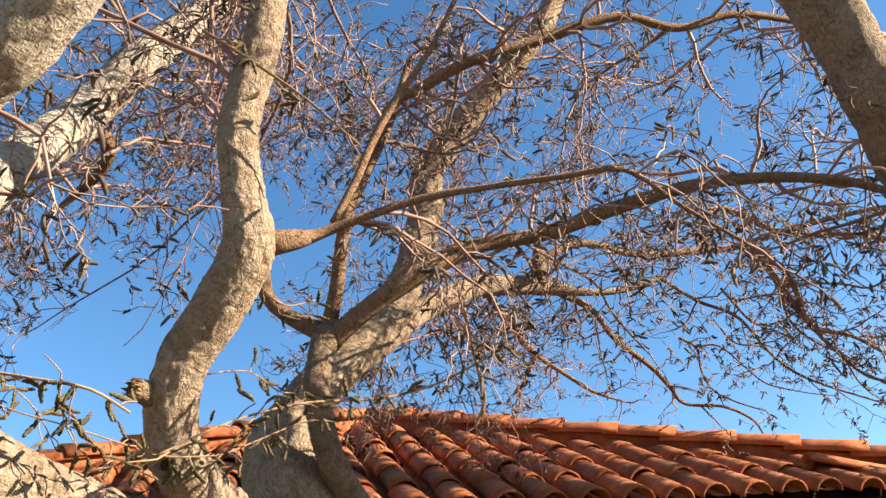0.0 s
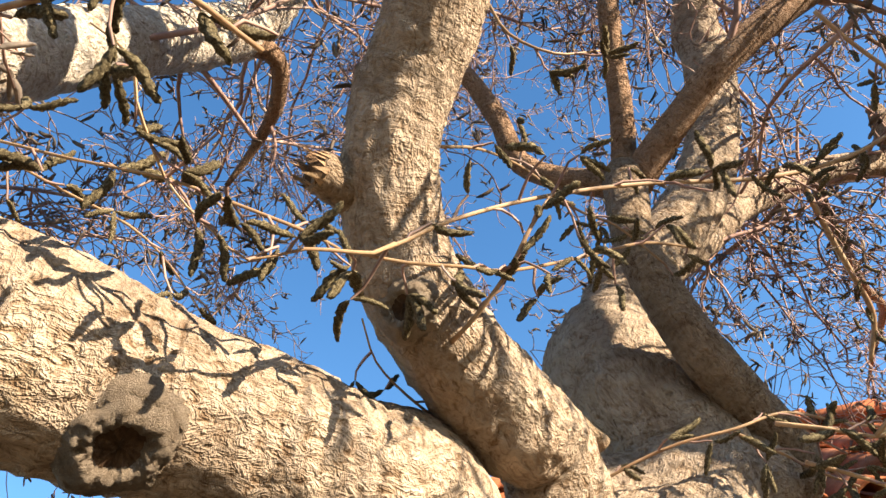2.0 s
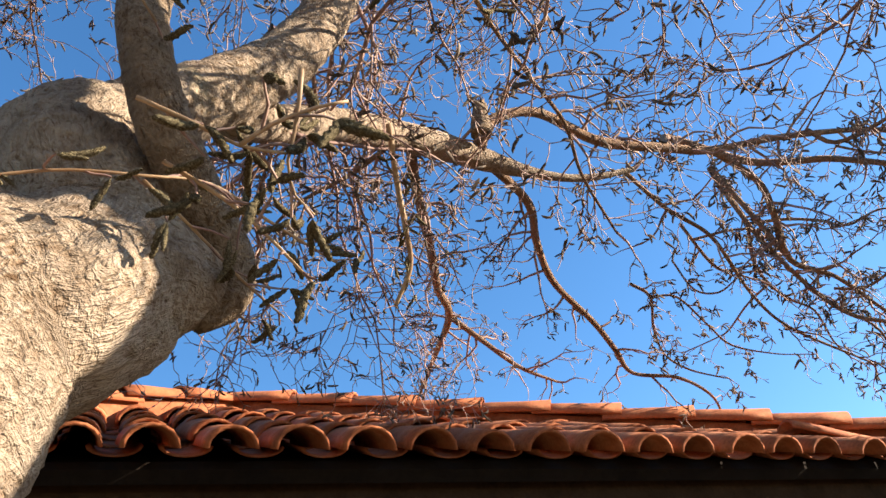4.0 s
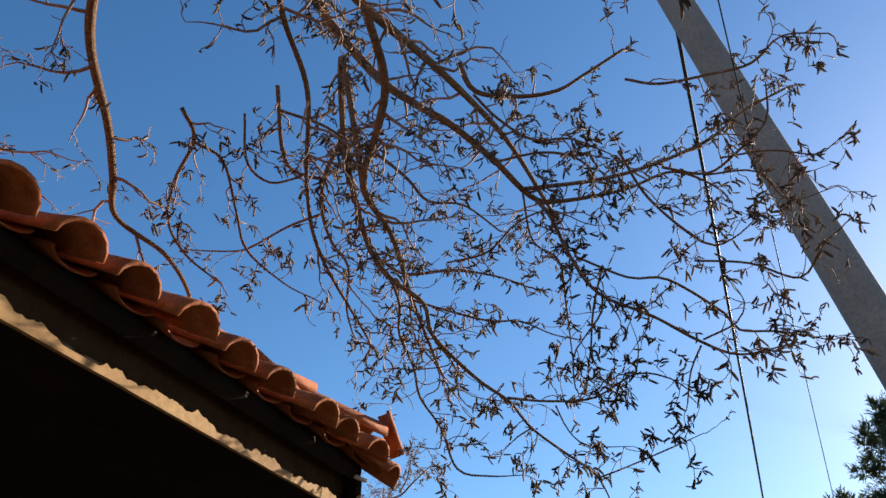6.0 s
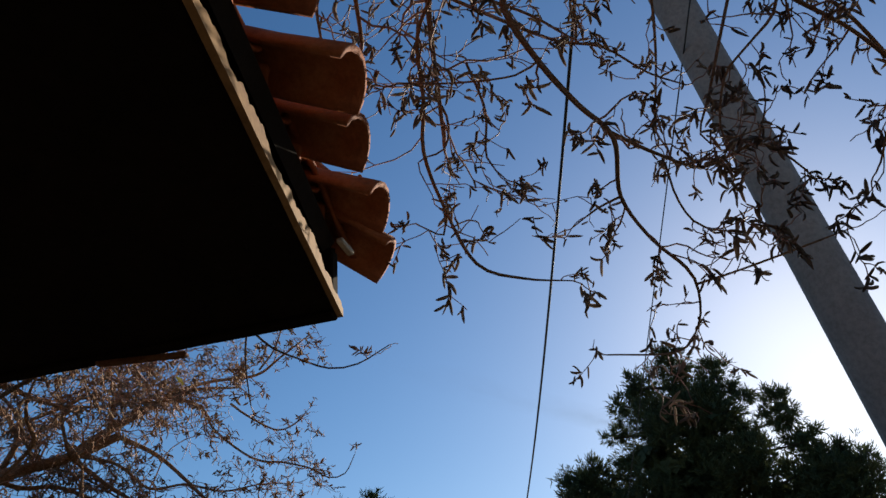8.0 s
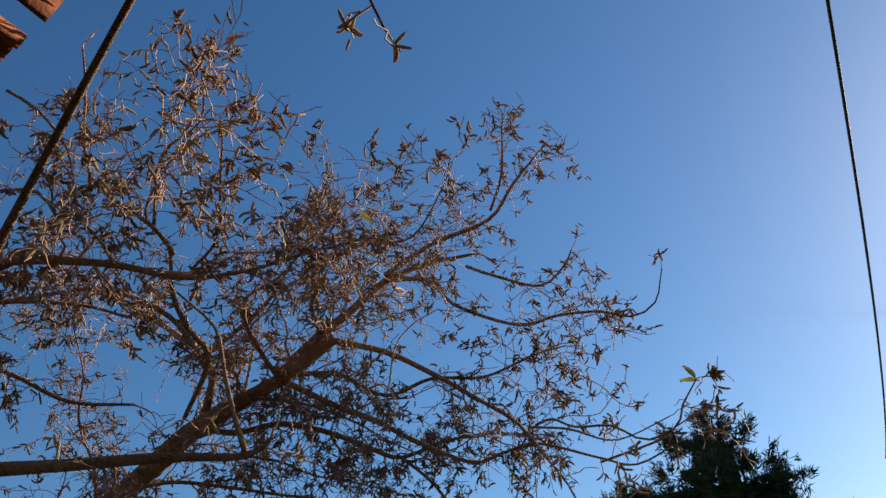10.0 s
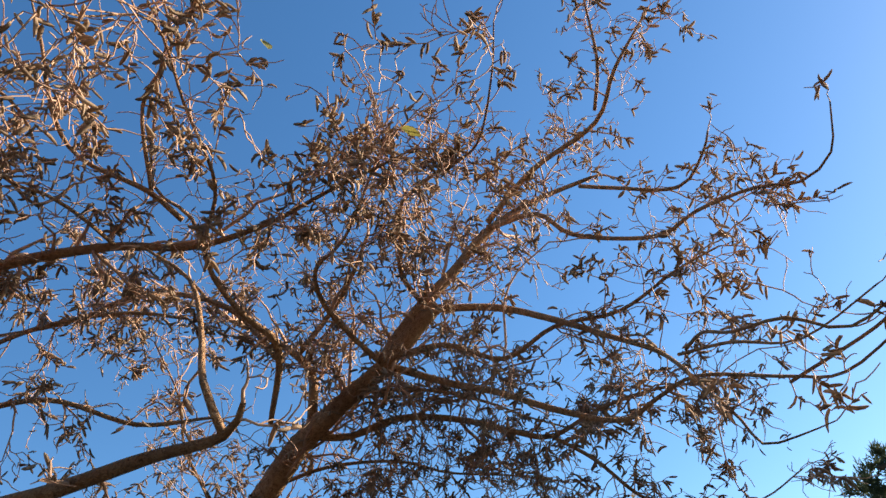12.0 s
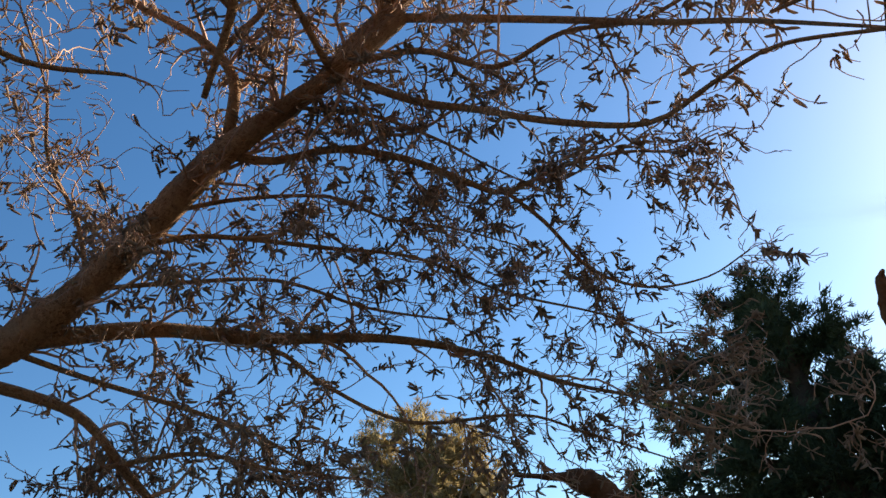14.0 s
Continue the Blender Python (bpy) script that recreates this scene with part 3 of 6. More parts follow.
far_tree("evergreen_tree", (7.69, 1.47, 0), 3.9, [
    (-0.04, -0.1, 4.08, 0.19), (0.2, -0.03, 3.91, 0.19), (-0.47, 0.02, 4.07, 0.14), (-0.39, 0.15, 3.76, 0.29), (0.04, -0.13, 3.53, 0.39), (0.52, 0.0, 3.46, 0.19), (0.31, 0.08, 3.42, 0.25), (-1.08, -0.09, 3.66, 0.18), (-0.84, -0.04, 3.5, 0.22),
    (-0.52, 0.07, 3.25, 0.41), (0.01, 0.26, 3.06, 0.52), (0.51, -0.14, 2.92, 0.41), (-1.2, 0.0, 3.48, 0.19), (-1.07, 0.08, 3.15, 0.24), (-0.62, -0.26, 2.71, 0.52), (0.02, -0.1, 2.45, 0.59), (-1.53, 0.04, 2.72, 0.23), (-1.18, 0.15, 2.58, 0.3), (0.58, -0.16, 2.5, 0.49), (-0.5, 0.1, 2.1, 0.6), (0.3, 0.2, 1.9, 0.6)],
    M_NEEDLE, 9000, 0.085, "small dark green evergreen tree with a ragged crown", (0.074, -0.997))
far_tree("golden_tree", (10.74, 6.93, 0), 4.7, [
    (-0.16, -0.19, 5.08, 0.38), (-0.67, -0.07, 4.98, 0.4), (0.27, 0.07, 4.75, 0.43), (0.61, 0.21, 4.31, 0.41), (-0.91, -0.11, 4.59, 0.32), (-0.17, 0.0, 4.41, 0.61), (0.82, 0.09, 3.96, 0.28), (-0.56, -0.27, 4.24, 0.54), (0.33, -0.09, 3.91, 0.53), (-0.32, 0.13, 3.73, 0.8), (0.3, 0.1, 3.0, 0.8), (-0.4, -0.1, 2.8, 0.8)],
    M_GOLD, 6000, 0.1, "golden brown leafy tree beyond the yard", (0.498, -0.867))
rng = main_rng


def pollard(base, crown, boughs, label):
    """A lopped tree: a short trunk and a few thick boughs that end in knobbly cut stubs."""
    root = empty("pollard_tree", base, label, "tree", "lopped trees")
    o = tube_thing("trunk", [(*base, 0.13), (base[0], base[1], crown[2] * 0.5, 0.1), (*crown, 0.09)], 14, M_POLLARD, 0.06, 0.14)
    o.parent, o.matrix_parent_inverse = root, root.matrix_world.inverted()
    for pts in boughs:
        o = tube_thing("bough", [(*crown, 0.075), *pts], 18, M_POLLARD, 0.012, 0.3, 26.0)
        o.parent, o.matrix_parent_inverse = root, root.matrix_world.inverted()
    return root


pollard((2.4, 0.0, 0), (2.45, 0.02, 1.5), [
    [(2.62, 0.06, 1.85, 0.06), (2.8, 0.075, 2.1, 0.05), (2.9, 0.05, 2.24, 0.045), (2.965, 0.03, 2.32, 0.05), (2.99, 0.02, 2.36, 0.04), (2.985, 0.03, 2.39, 0.014), (2.98, 0.045, 2.44, 0.01), (2.98, 0.06, 2.49, 0.009)],
    [(2.3, -0.3, 1.75, 0.05), (2.25, -0.45, 1.85, 0.04)]], "lopped tree with a dark twig on a knobbly stub")
pollard((3.2, 0.42, 0), (3.1, 0.5, 1.75), [
    [(2.98, 0.63, 1.9, 0.056), (2.9, 0.71, 1.98, 0.05), (2.849, 0.753, 2.026, 0.044), (2.801, 0.789, 2.075, 0.036), (2.756, 0.799, 2.142, 0.025), (2.724, 0.789, 2.203, 0.019), (2.706, 0.78, 2.238, 0.018), (2.694, 0.774, 2.25, 0.01), (2.672, 0.766, 2.254, 0.006)],
    [(2.756, 0.799, 2.142, 0.012), (2.73, 0.76, 2.21, 0.009), (2.728, 0.745, 2.262, 0.007)],
    [(3.25, 0.3, 1.9, 0.05), (3.32, 0.15, 2.0, 0.04)]], "lopped tree with reddish brown knobbly stubs")
pollard((2.95, 1.55, 0), (2.92, 1.58, 1.5), [
    [(2.83, 1.67, 1.78, 0.05), (2.72, 1.76, 1.94, 0.042), (2.66, 1.81, 1.995, 0.038), (2.635, 1.835, 2.01, 0.02), (2.58, 1.9, 2.03, 0.009), (2.53, 1.96, 2.05, 0.007)]], "lopped tree with a thin twig on a cut stub")


# ---- thin streak of cloud, far off ----
def cloud_mat():
    m, n, l, b = node_mat("thin_cloud", 1.0, 0.0)
    b.inputs["Base Color"].default_value = (0.9, 0.9, 0.92, 1)
    uv = n.new("ShaderNodeUVMap").outputs["UV"]
    wisps = noise_node(n, l, 6, 5, 0.6, uv, (1.0, 0.35, 1))
    sep = n.new("ShaderNodeSeparateXYZ")
    l.new(uv, sep.inputs["Vector"])
    along = ramp(n, l, sep.outputs["X"], [(0.0, (0, 0, 0)), (0.5, (0.2, 0.2, 0.2)), (0.72, (1, 1, 1)), (1.0, (0.45, 0.45, 0.45))])
    over = ramp(n, l, sep.outputs["Y"], [(0.0, (0, 0, 0)), (0.45, (1, 1, 1)), (0.6, (0.7, 0.7, 0.7)), (1.0, (0, 0, 0))])
    soft = ramp(n, l, wisps.outputs["Fac"], [(0.3, (0.25, 0.25, 0.25)), (0.65, (1, 1, 1))])
    c = mix(n, l, 1.0, along.outputs["Color"], over.outputs["Color"], "MULTIPLY")
    c = mix(n, l, 1.0, c, soft.outputs["Color"], "MULTIPLY")
    c = mix(n, l, 1.0, c, (0.42, 0.42, 0.42), "MULTIPLY")
    l.new(c, b.inputs["Alpha"])
    return m


v, f, u = [], [], []
stations = [((0.885, 0.17, 0.434), 9), ((0.9155, 0.045, 0.4), 13), ((0.9337, -0.133, 0.3325), 9), ((0.925, -0.27, 0.27), 7)]
for k, (way, half) in enumerate(stations):
    for side in (-1, 1):
        v.append(np.array(way) * 560 + side * half * np.array((-0.35, 0.0, 0.94)))
        u.append((k / 3, side * 0.5 + 0.5))
f = [(2 * k, 2 * k + 1, 2 * k + 3, 2 * k + 2) for k in range(3)]
tagged(new("cloud_backdrop", mesh_of("cloud_backdrop", v, f, cloud_mat(), u, False)), "thin white streak of high cloud", "cloud", kind="structure")

# ---- the old many-stemmed tree ----
old_tree = Tree("old_tree", (-3.4, -1.22, 0), "old many-stemmed tree with pale furrowed bark and drooping catkins", 1.14, 0.036, 1.25, 1.0, 0.66)
old_tree.limb('trunk', [(-3.8, -1.35, -0.05, 0.3), (-3.75, -1.34, 0.5, 0.22), (-3.7, -1.32, 1.2, 0.18), (-3.65, -1.29, 1.7, 0.16), (-3.54, -1.251, 2.004, 0.1358), (-3.459, -1.226, 2.087, 0.123), (-3.416, -1.176, 2.185, 0.1238), (-3.445, -1.167, 2.296, 0.1263), (-3.459, -1.131, 2.407, 0.1155), (-3.436, -1.087, 2.511, 0.0831)], step=0.008, sides=96, rough=0.07, mat=M_BARK, key='trunk_b')
old_tree.limb('limb', [(-3.456, -1.114, 2.433, 0.0794), (-3.401, -1.064, 2.562, 0.0757), (-3.302, -1.025, 2.692, 0.0706), (-3.193, -1, 2.808, 0.0653), (-3.094, -0.985, 2.951, 0.0617), (-3.004, -0.957, 3.154, 0.0606), (-2.941, -0.948, 3.377, 0.0622), (-2.899, -0.984, 3.576, 0.0596), (-2.539, -1.216, 3.974, 0.0473), (-2.409, -1.263, 4.184, 0.0426), (-2.3, -1.381, 4.515, 0.0328)], step=0.012, sides=44, rough=0.07, mat=M_BARK, spawn=4, reach=0.4, start=0.25, key='limb_b2')
old_tree.limb('trunk', [(-3.68, -1.28, 1.2, 0.1), (-3.62, -1.27, 1.75, 0.095), (-3.597, -1.37, 2.139, 0.0614), (-3.637, -1.486, 2.179, 0.0608), (-3.681, -1.588, 2.217, 0.0564), (-3.706, -1.649, 2.255, 0.0547), (-3.713, -1.689, 2.302, 0.0506), (-3.705, -1.735, 2.356, 0.0498), (-3.68, -1.772, 2.416, 0.0515), (-3.622, -1.833, 2.487, 0.0544), (-3.57, -1.904, 2.578, 0.0521), (-3.584, -1.937, 2.693, 0.0441), (-3.598, -1.962, 2.836, 0.0423), (-3.563, -2.009, 2.99, 0.0408), (-3.539, -2.051, 3.143, 0.0394), (-3.521, -2.11, 3.324, 0.0361), (-3.492, -2.176, 3.608, 0.0306)], step=0.008, sides=96, rough=0.07, mat=M_BARK, key='trunk_a')
old_tree.limb('trunk', [(-3.75, -1.38, 1, 0.13), (-3.7, -1.4, 1.6, 0.11), (-3.744, -1.475, 2.067, 0.0836), (-3.812, -1.584, 2.097, 0.0822), (-3.892, -1.677, 2.123, 0.0831), (-3.967, -1.749, 2.141, 0.0864), (-4.03, -1.82, 2.157, 0.0906), (-4.115, -1.89, 2.202, 0.0894), (-4.35, -1.95, 2.45, 0.085), (-4.6, -1.8, 2.75, 0.07)], step=0.008, sides=96, rough=0.07, mat=M_BARK, key='trunk_l')
old_tree.limb('limb', [(-4.45, -1.93, 2.48, 0.075), (-4.35, -1.93, 2.44, 0.085), (-4.251, -1.872, 2.525, 0.0716), (-4.2, -1.765, 2.697, 0.0642), (-4.166, -1.599, 2.95, 0.0624), (-4.095, -1.326, 3.359, 0.0677), (-4.058, -1.25, 3.518, 0.0675), (-3.943, -1.257, 3.701, 0.064), (-3.79, -1.219, 3.957, 0.0534), (-3.652, -1.183, 4.225, 0.0457), (-3.439, -1.202, 4.545, 0.0344)], step=0.012, sides=44, rough=0.07, mat=M_GREY_BARK, spawn=4, reach=0.4, start=0.25, key='limb_up')
old_tree.limb('branch', [(-4.072, -1.285, 3.389, 0.0304), (-4.013, -1.213, 3.387, 0.0252), (-4.044, -1.118, 3.351, 0.0199), (-4.127, -1.028, 3.317, 0.0131), (-4.226, -0.972, 3.247, 0.0066)], step=0.03, sides=8, rough=0.08, mat=M_BARK_THIN, spawn=9, reach=0.42, droop=0.4, start=0.1, key='limb_up_b')
old_tree.limb('limb', [(-4.5, -1.9, 2.6, 0.07), (-4.196, -2.019, 2.614, 0.0702), (-4.056, -2.16, 2.718, 0.0691), (-3.941, -2.253, 2.775, 0.0639), (-3.835, -2.344, 2.871, 0.0581), (-3.754, -2.4, 3.021, 0.0526)], step=0.012, sides=44, rough=0.07, mat=M_GREY_BARK, spawn=3, reach=0.4, start=0.25, key='limb_near')
old_tree.limb('trunk', [(-1.6, -2.6, -0.05, 0.16), (-1.6, -2.6, 0.8, 0.12), (-1.55, -2.5, 1.6, 0.1), (-1.5, -2.25, 2.3, 0.085), (-1.6, -2.0, 2.66, 0.074), (-1.801, -1.895, 2.852, 0.07), (-1.948, -2.005, 2.967, 0.0756), (-2.03, -2.071, 3.107, 0.0795), (-2.128, -2.134, 3.251, 0.0835), (-2.232, -2.183, 3.374, 0.079), (-2.48, -2.33, 3.72, 0.06), (-2.85, -2.55, 4.2, 0.035)], step=0.02, sides=44, rough=0.07, mat=M_BARK, label='second trunk of pale bark leaning over the yard', spawn=2, reach=0.4, start=0.6, key='limb_right')
old_tree.limb('trunk', [(-3.538, -1.21, 2.095, 0.1343), (-3.474, -1.202, 2.114, 0.1247), (-3.399, -1.198, 2.145, 0.1087), (-3.327, -1.183, 2.167, 0.0798), (-3.276, -1.167, 2.166, 0.049), (-3.249, -1.158, 2.156, 0.0189)], step=0.008, sides=96, rough=0.07, mat=M_BARK, key='trunk_b2')
old_tree.limb('branch', [(-3.296, -1.167, 2.129, 0.0258), (-3.258, -1.169, 2.157, 0.0315), (-3.258, -1.196, 2.204, 0.0349), (-3.3, -1.25, 2.248, 0.0354), (-3.354, -1.312, 2.316, 0.036), (-3.383, -1.338, 2.406, 0.0349), (-3.393, -1.349, 2.51, 0.0346), (-3.371, -1.326, 2.639, 0.0356), (-3.364, -1.323, 2.681, 0.0288)], step=0.015, sides=28, rough=0.08, mat=M_STEM, spawn=0, reach=0.42, droop=0.4, start=0.1, key='stem_s')
old_tree.limb('branch', [(-3.364, -1.271, 2.698, 0.0298), (-3.449, -1.255, 2.75, 0.0234), (-3.519, -1.253, 2.82, 0.022), (-3.541, -1.28, 2.926, 0.0218), (-3.578, -1.306, 3.032, 0.0193), (-3.628, -1.345, 3.134, 0.0141), (-3.66, -1.42, 3.266, 0.0098)], step=0.03, sides=8, rough=0.08, mat=M_BARK_THIN, spawn=4, reach=0.35, droop=0.4, start=0.4, key='stem_left')
old_tree.limb('branch', [(-3.357, -1.288, 2.687, 0.0245), (-3.334, -1.349, 2.791, 0.0211), (-3.324, -1.402, 2.883, 0.0196), (-3.308, -1.456, 2.977, 0.0192), (-3.271, -1.442, 3.07, 0.0143), (-3.173, -1.486, 3.293, 0.013), (-3.1, -1.528, 3.522, 0.0107)], step=0.03, sides=8, rough=0.08, mat=M_BARK_THIN, spawn=4, reach=0.35, droop=0.4, start=0.4, key='stem_mid')
old_tree.limb('branch', [(-3.356, -1.303, 2.653, 0.033), (-3.263, -1.376, 2.714, 0.0288), (-3.14, -1.448, 2.782, 0.0269), (-2.958, -1.474, 2.87, 0.0247), (-2.73, -1.494, 2.912, 0.023), (-2.551, -1.6, 2.937, 0.0218), (-2.367, -1.717, 2.939, 0.0192), (-2.217, -1.838, 2.884, 0.0162), (-2.053, -1.911, 2.824, 0.0127), (-1.88, -1.931, 2.753, 0.0093)], step=0.03, sides=8, rough=0.08, mat=M_BARK_THIN, spawn=9, reach=0.42, droop=0.4, start=0.1, key='limb_e')
old_tree.limb('branch', [(-3.542, -1.897, 2.592, 0.0285), (-3.475, -1.898, 2.607, 0.022), (-3.434, -1.884, 2.627, 0.0127), (-3.353, -1.907, 2.652, 0.0098), (-3.212, -1.949, 2.686, 0.0085), (-3.073, -1.988, 2.696, 0.0076), (-2.919, -2.037, 2.696, 0.0067), (-2.791, -2.068, 2.698, 0.0059), (-2.654, -2.034, 2.631, 0.005), (-2.495, -2.001, 2.558, 0.0041)], step=0.03, sides=8, rough=0.08, mat=M_BARK_THIN, spawn=9, reach=0.42, droop=0.4, start=0.1, key='branch_f')
old_tree.limb('branch', [(-3.26, -1.459, 3.139, 0.0098), (-3.184, -1.573, 3.286, 0.0131), (-3.105, -1.616, 3.319, 0.0164), (-2.961, -1.691, 3.375, 0.0166), (-2.736, -1.739, 3.446, 0.0163), (-2.501, -1.79, 3.518, 0.0152), (-2.289, -1.781, 3.506, 0.0139), (-2.088, -1.812, 3.562, 0.0126), (-1.81, -1.786, 3.589, 0.0104), (-1.477, -1.765, 3.6, 0.0078)], step=0.03, sides=8, rough=0.08, mat=M_BARK_THIN, spawn=9, reach=0.42, droop=0.4, start=0.1, key='branch_g')
old_tree.limb('branch', [(-3.389, -1.817, 2.705, 0.0087), (-3.336, -1.837, 2.81, 0.0102), (-3.293, -1.855, 2.916, 0.0105), (-3.235, -1.879, 3.024, 0.0088), (-3.148, -1.927, 3.157, 0.007), (-3.084, -1.965, 3.286, 0.0059)], step=0.03, sides=8, rough=0.08, mat=M_BARK_THIN, spawn=4, reach=0.35, droop=0.4, start=0.4, key='branch_k')
old_tree.limb('limb', [(-3.229, -0.954, 2.751, 0.0457), (-3.08, -0.797, 2.923, 0.0474), (-2.933, -0.683, 3.081, 0.0455), (-2.661, -0.503, 3.284, 0.0468), (-2.459, -0.44, 3.336, 0.045), (-2.295, -0.398, 3.351, 0.0374), (-2.08, -0.393, 3.33, 0.0174), (-1.892, -0.395, 3.349, 0.014), (-1.687, -0.414, 3.412, 0.0095)], step=0.012, sides=44, rough=0.07, mat=M_BARK, spawn=4, reach=0.4, start=0.25, key='limb_c')
old_tree.limb('branch', [(-2.337, -0.424, 3.357, 0.0266), (-2.295, -0.485, 3.453, 0.0204), (-2.106, -0.502, 3.524, 0.0177), (-1.814, -0.434, 3.514, 0.0196), (-1.498, -0.438, 3.541, 0.0192), (-1.275, -0.45, 3.567, 0.0168), (-0.852, -0.512, 3.679, 0.0138), (-0.328, -0.576, 3.766, 0.0112), (0.103, -0.614, 3.712, 0.0088)], step=0.03, sides=8, rough=0.08, mat=M_BARK_THIN, spawn=11, reach=0.36, droop=0.4, start=0.1, key='branch_d')
old_tree.limb('branch', [(-1.28, -0.448, 3.568, 0.0150), (-1.038, -0.396, 3.491, 0.0148), (-0.922, -0.309, 3.4, 0.0143), (-0.799, -0.19, 3.268, 0.0127), (-0.574, -0.186, 3.208, 0.0104), (-0.317, -0.144, 3.084, 0.0079), (-0.046, -0.135, 2.907, 0.0051)], step=0.03, sides=8, rough=0.08, mat=M_BARK_THIN, spawn=11, reach=0.36, droop=0.4, start=0.1, key='branch_d2')
old_tree.limb('branch', [(-2.604, -0.476, 3.3, 0.0175), (-2.467, -0.184, 3.371, 0.0174), (-2.25, 0.23, 3.499, 0.0194), (-2.052, 0.627, 3.574, 0.0200), (-1.886, 0.893, 3.608, 0.0196), (-1.77, 1.38, 3.679, 0.0153), (-1.749, 1.697, 3.625, 0.0069)], step=0.03, sides=8, rough=0.08, mat=M_BARK_THIN, spawn=11, reach=0.36, droop=0.4, start=0.1, key='branch_h1')
old_tree.limb('branch', [(-1.886, 0.893, 3.608, 0.0147), (-1.72, 0.931, 3.512, 0.0139), (-1.5, 0.986, 3.395, 0.0102), (-1.296, 1.003, 3.332, 0.0062)], step=0.03, sides=8, rough=0.08, mat=M_BARK_THIN, spawn=11, reach=0.36, droop=0.4, start=0.1, key='branch_h1b')
old_tree.limb('branch', [(-2.291, -0.391, 3.358, 0.0176), (-2.032, -0.201, 3.374, 0.0162), (-1.796, 0.142, 3.49, 0.0168), (-1.612, 0.356, 3.457, 0.0161), (-1.375, 0.472, 3.341, 0.0139), (-1.237, 0.551, 3.247, 0.0133), (-1.135, 0.609, 3.165, 0.0096), (-0.923, 0.562, 3.124, 0.0089), (-0.758, 0.571, 3.046, 0.0071), (-0.666, 0.635, 2.963, 0.0051)], step=0.03, sides=8, rough=0.08, mat=M_BARK_THIN, spawn=11, reach=0.36, droop=0.4, start=0.1, key='branch_h2')
old_tree.limb('branch', [(-2.654, -0.48, 3.285, 0.0093), (-2.752, -0.311, 3.28, 0.0083), (-2.849, -0.146, 3.312, 0.0073), (-2.919, 0.018, 3.328, 0.0055), (-2.964, 0.147, 3.286, 0.0035)], step=0.03, sides=8, rough=0.08, mat=M_BARK_THIN, spawn=11, reach=0.36, droop=0.4, start=0.1, key='branch_h3')
old_tree.limb('branch', [(-2.667, -1.092, 3.15, 0.0045), (-2.567, -1.01, 3.158, 0.0058), (-2.408, -0.889, 3.167, 0.0061), (-2.234, -0.762, 3.161, 0.0060), (-2.121, -0.629, 3.101, 0.0050), (-1.95, -0.498, 3.008, 0.0039)], step=0.03, sides=8, rough=0.08, mat=M_BARK_THIN, spawn=11, reach=0.36, droop=0.4, start=0.1, key='branch_h4')
old_tree.limb('branch', [(-1.726, -0.4, 3.419, 0.0091), (-1.493, -0.311, 3.338, 0.0086), (-1.254, -0.247, 3.282, 0.0083), (-1.012, -0.105, 3.132, 0.0069), (-0.77, -0.015, 3.044, 0.0064), (-0.358, 0.016, 2.921, 0.0049)], step=0.03, sides=8, rough=0.08, mat=M_BARK_THIN, spawn=11, reach=0.36, droop=0.4, start=0.1, key='branch_h5')
old_tree.limb('branch', [(-1.498, -0.438, 3.541, 0.0128), (-1.042, -0.088, 4.053, 0.0204), (-0.822, -0.228, 3.814, 0.0180), (-0.694, -0.343, 3.72, 0.0163), (-0.587, -0.442, 3.665, 0.0148), (-0.437, -0.556, 3.558, 0.0132), (-0.28, -0.651, 3.452, 0.0119), (-0.211, -0.745, 3.445, 0.0090), (-0.115, -0.991, 3.49, 0.0069), (-0.053, -1.186, 3.561, 0.0055), (0.074, -1.329, 3.528, 0.0048), (0.133, -1.374, 3.467, 0.0029)], step=0.03, sides=8, rough=0.08, mat=M_BARK_THIN, spawn=14, reach=0.16, droop=0.4, start=0.05, bloom=5, key='spray_a')
old_tree.limb('branch', [(-0.32, -0.64, 3.465, 0.0090), (-0.209, -0.897, 3.501, 0.0081), (-0.148, -1.107, 3.545, 0.0078), (-0.106, -1.348, 3.624, 0.0067), (-0.132, -1.505, 3.696, 0.0054), (-0.138, -1.674, 3.74, 0.0047)], step=0.03, sides=8, rough=0.08, mat=M_BARK_THIN, spawn=14, reach=0.16, droop=0.4, start=0.05, bloom=5, key='spray_a3')
old_tree.limb('branch', [(-0.427, -0.714, 3.296, 0.0082), (-0.469, -0.77, 3.169, 0.0072), (-0.475, -0.823, 2.976, 0.0062), (-0.419, -0.889, 2.842, 0.0055), (-0.35, -1.038, 2.753, 0.0049), (-0.278, -1.159, 2.667, 0.0051), (-0.245, -1.266, 2.611, 0.0037), (-0.234, -1.428, 2.619, 0.0022)], step=0.03, sides=8, rough=0.08, mat=M_BARK_THIN, spawn=14, reach=0.16, droop=0.4, start=0.05, bloom=5, key='spray_a2')
old_tree.limb('branch', [(-0.279, -1.168, 2.671, 0.0037), (-0.295, -1.279, 2.697, 0.0029), (-0.33, -1.318, 2.74, 0.0022), (-0.376, -1.305, 2.761, 0.0014)], step=0.03, sides=8, rough=0.08, mat=M_BARK_THIN, spawn=14, reach=0.16, droop=0.4, start=0.05, bloom=5, key='spray_a4')
old_tree.limb('branch', [(-0.271, -1.158, 2.657, 0.0037), (-0.236, -1.107, 2.595, 0.0029), (-0.183, -1.07, 2.512, 0.0022)], step=0.03, sides=8, rough=0.08, mat=M_BARK_THIN, spawn=14, reach=0.16, droop=0.4, start=0.05, bloom=5, key='spray_a5')
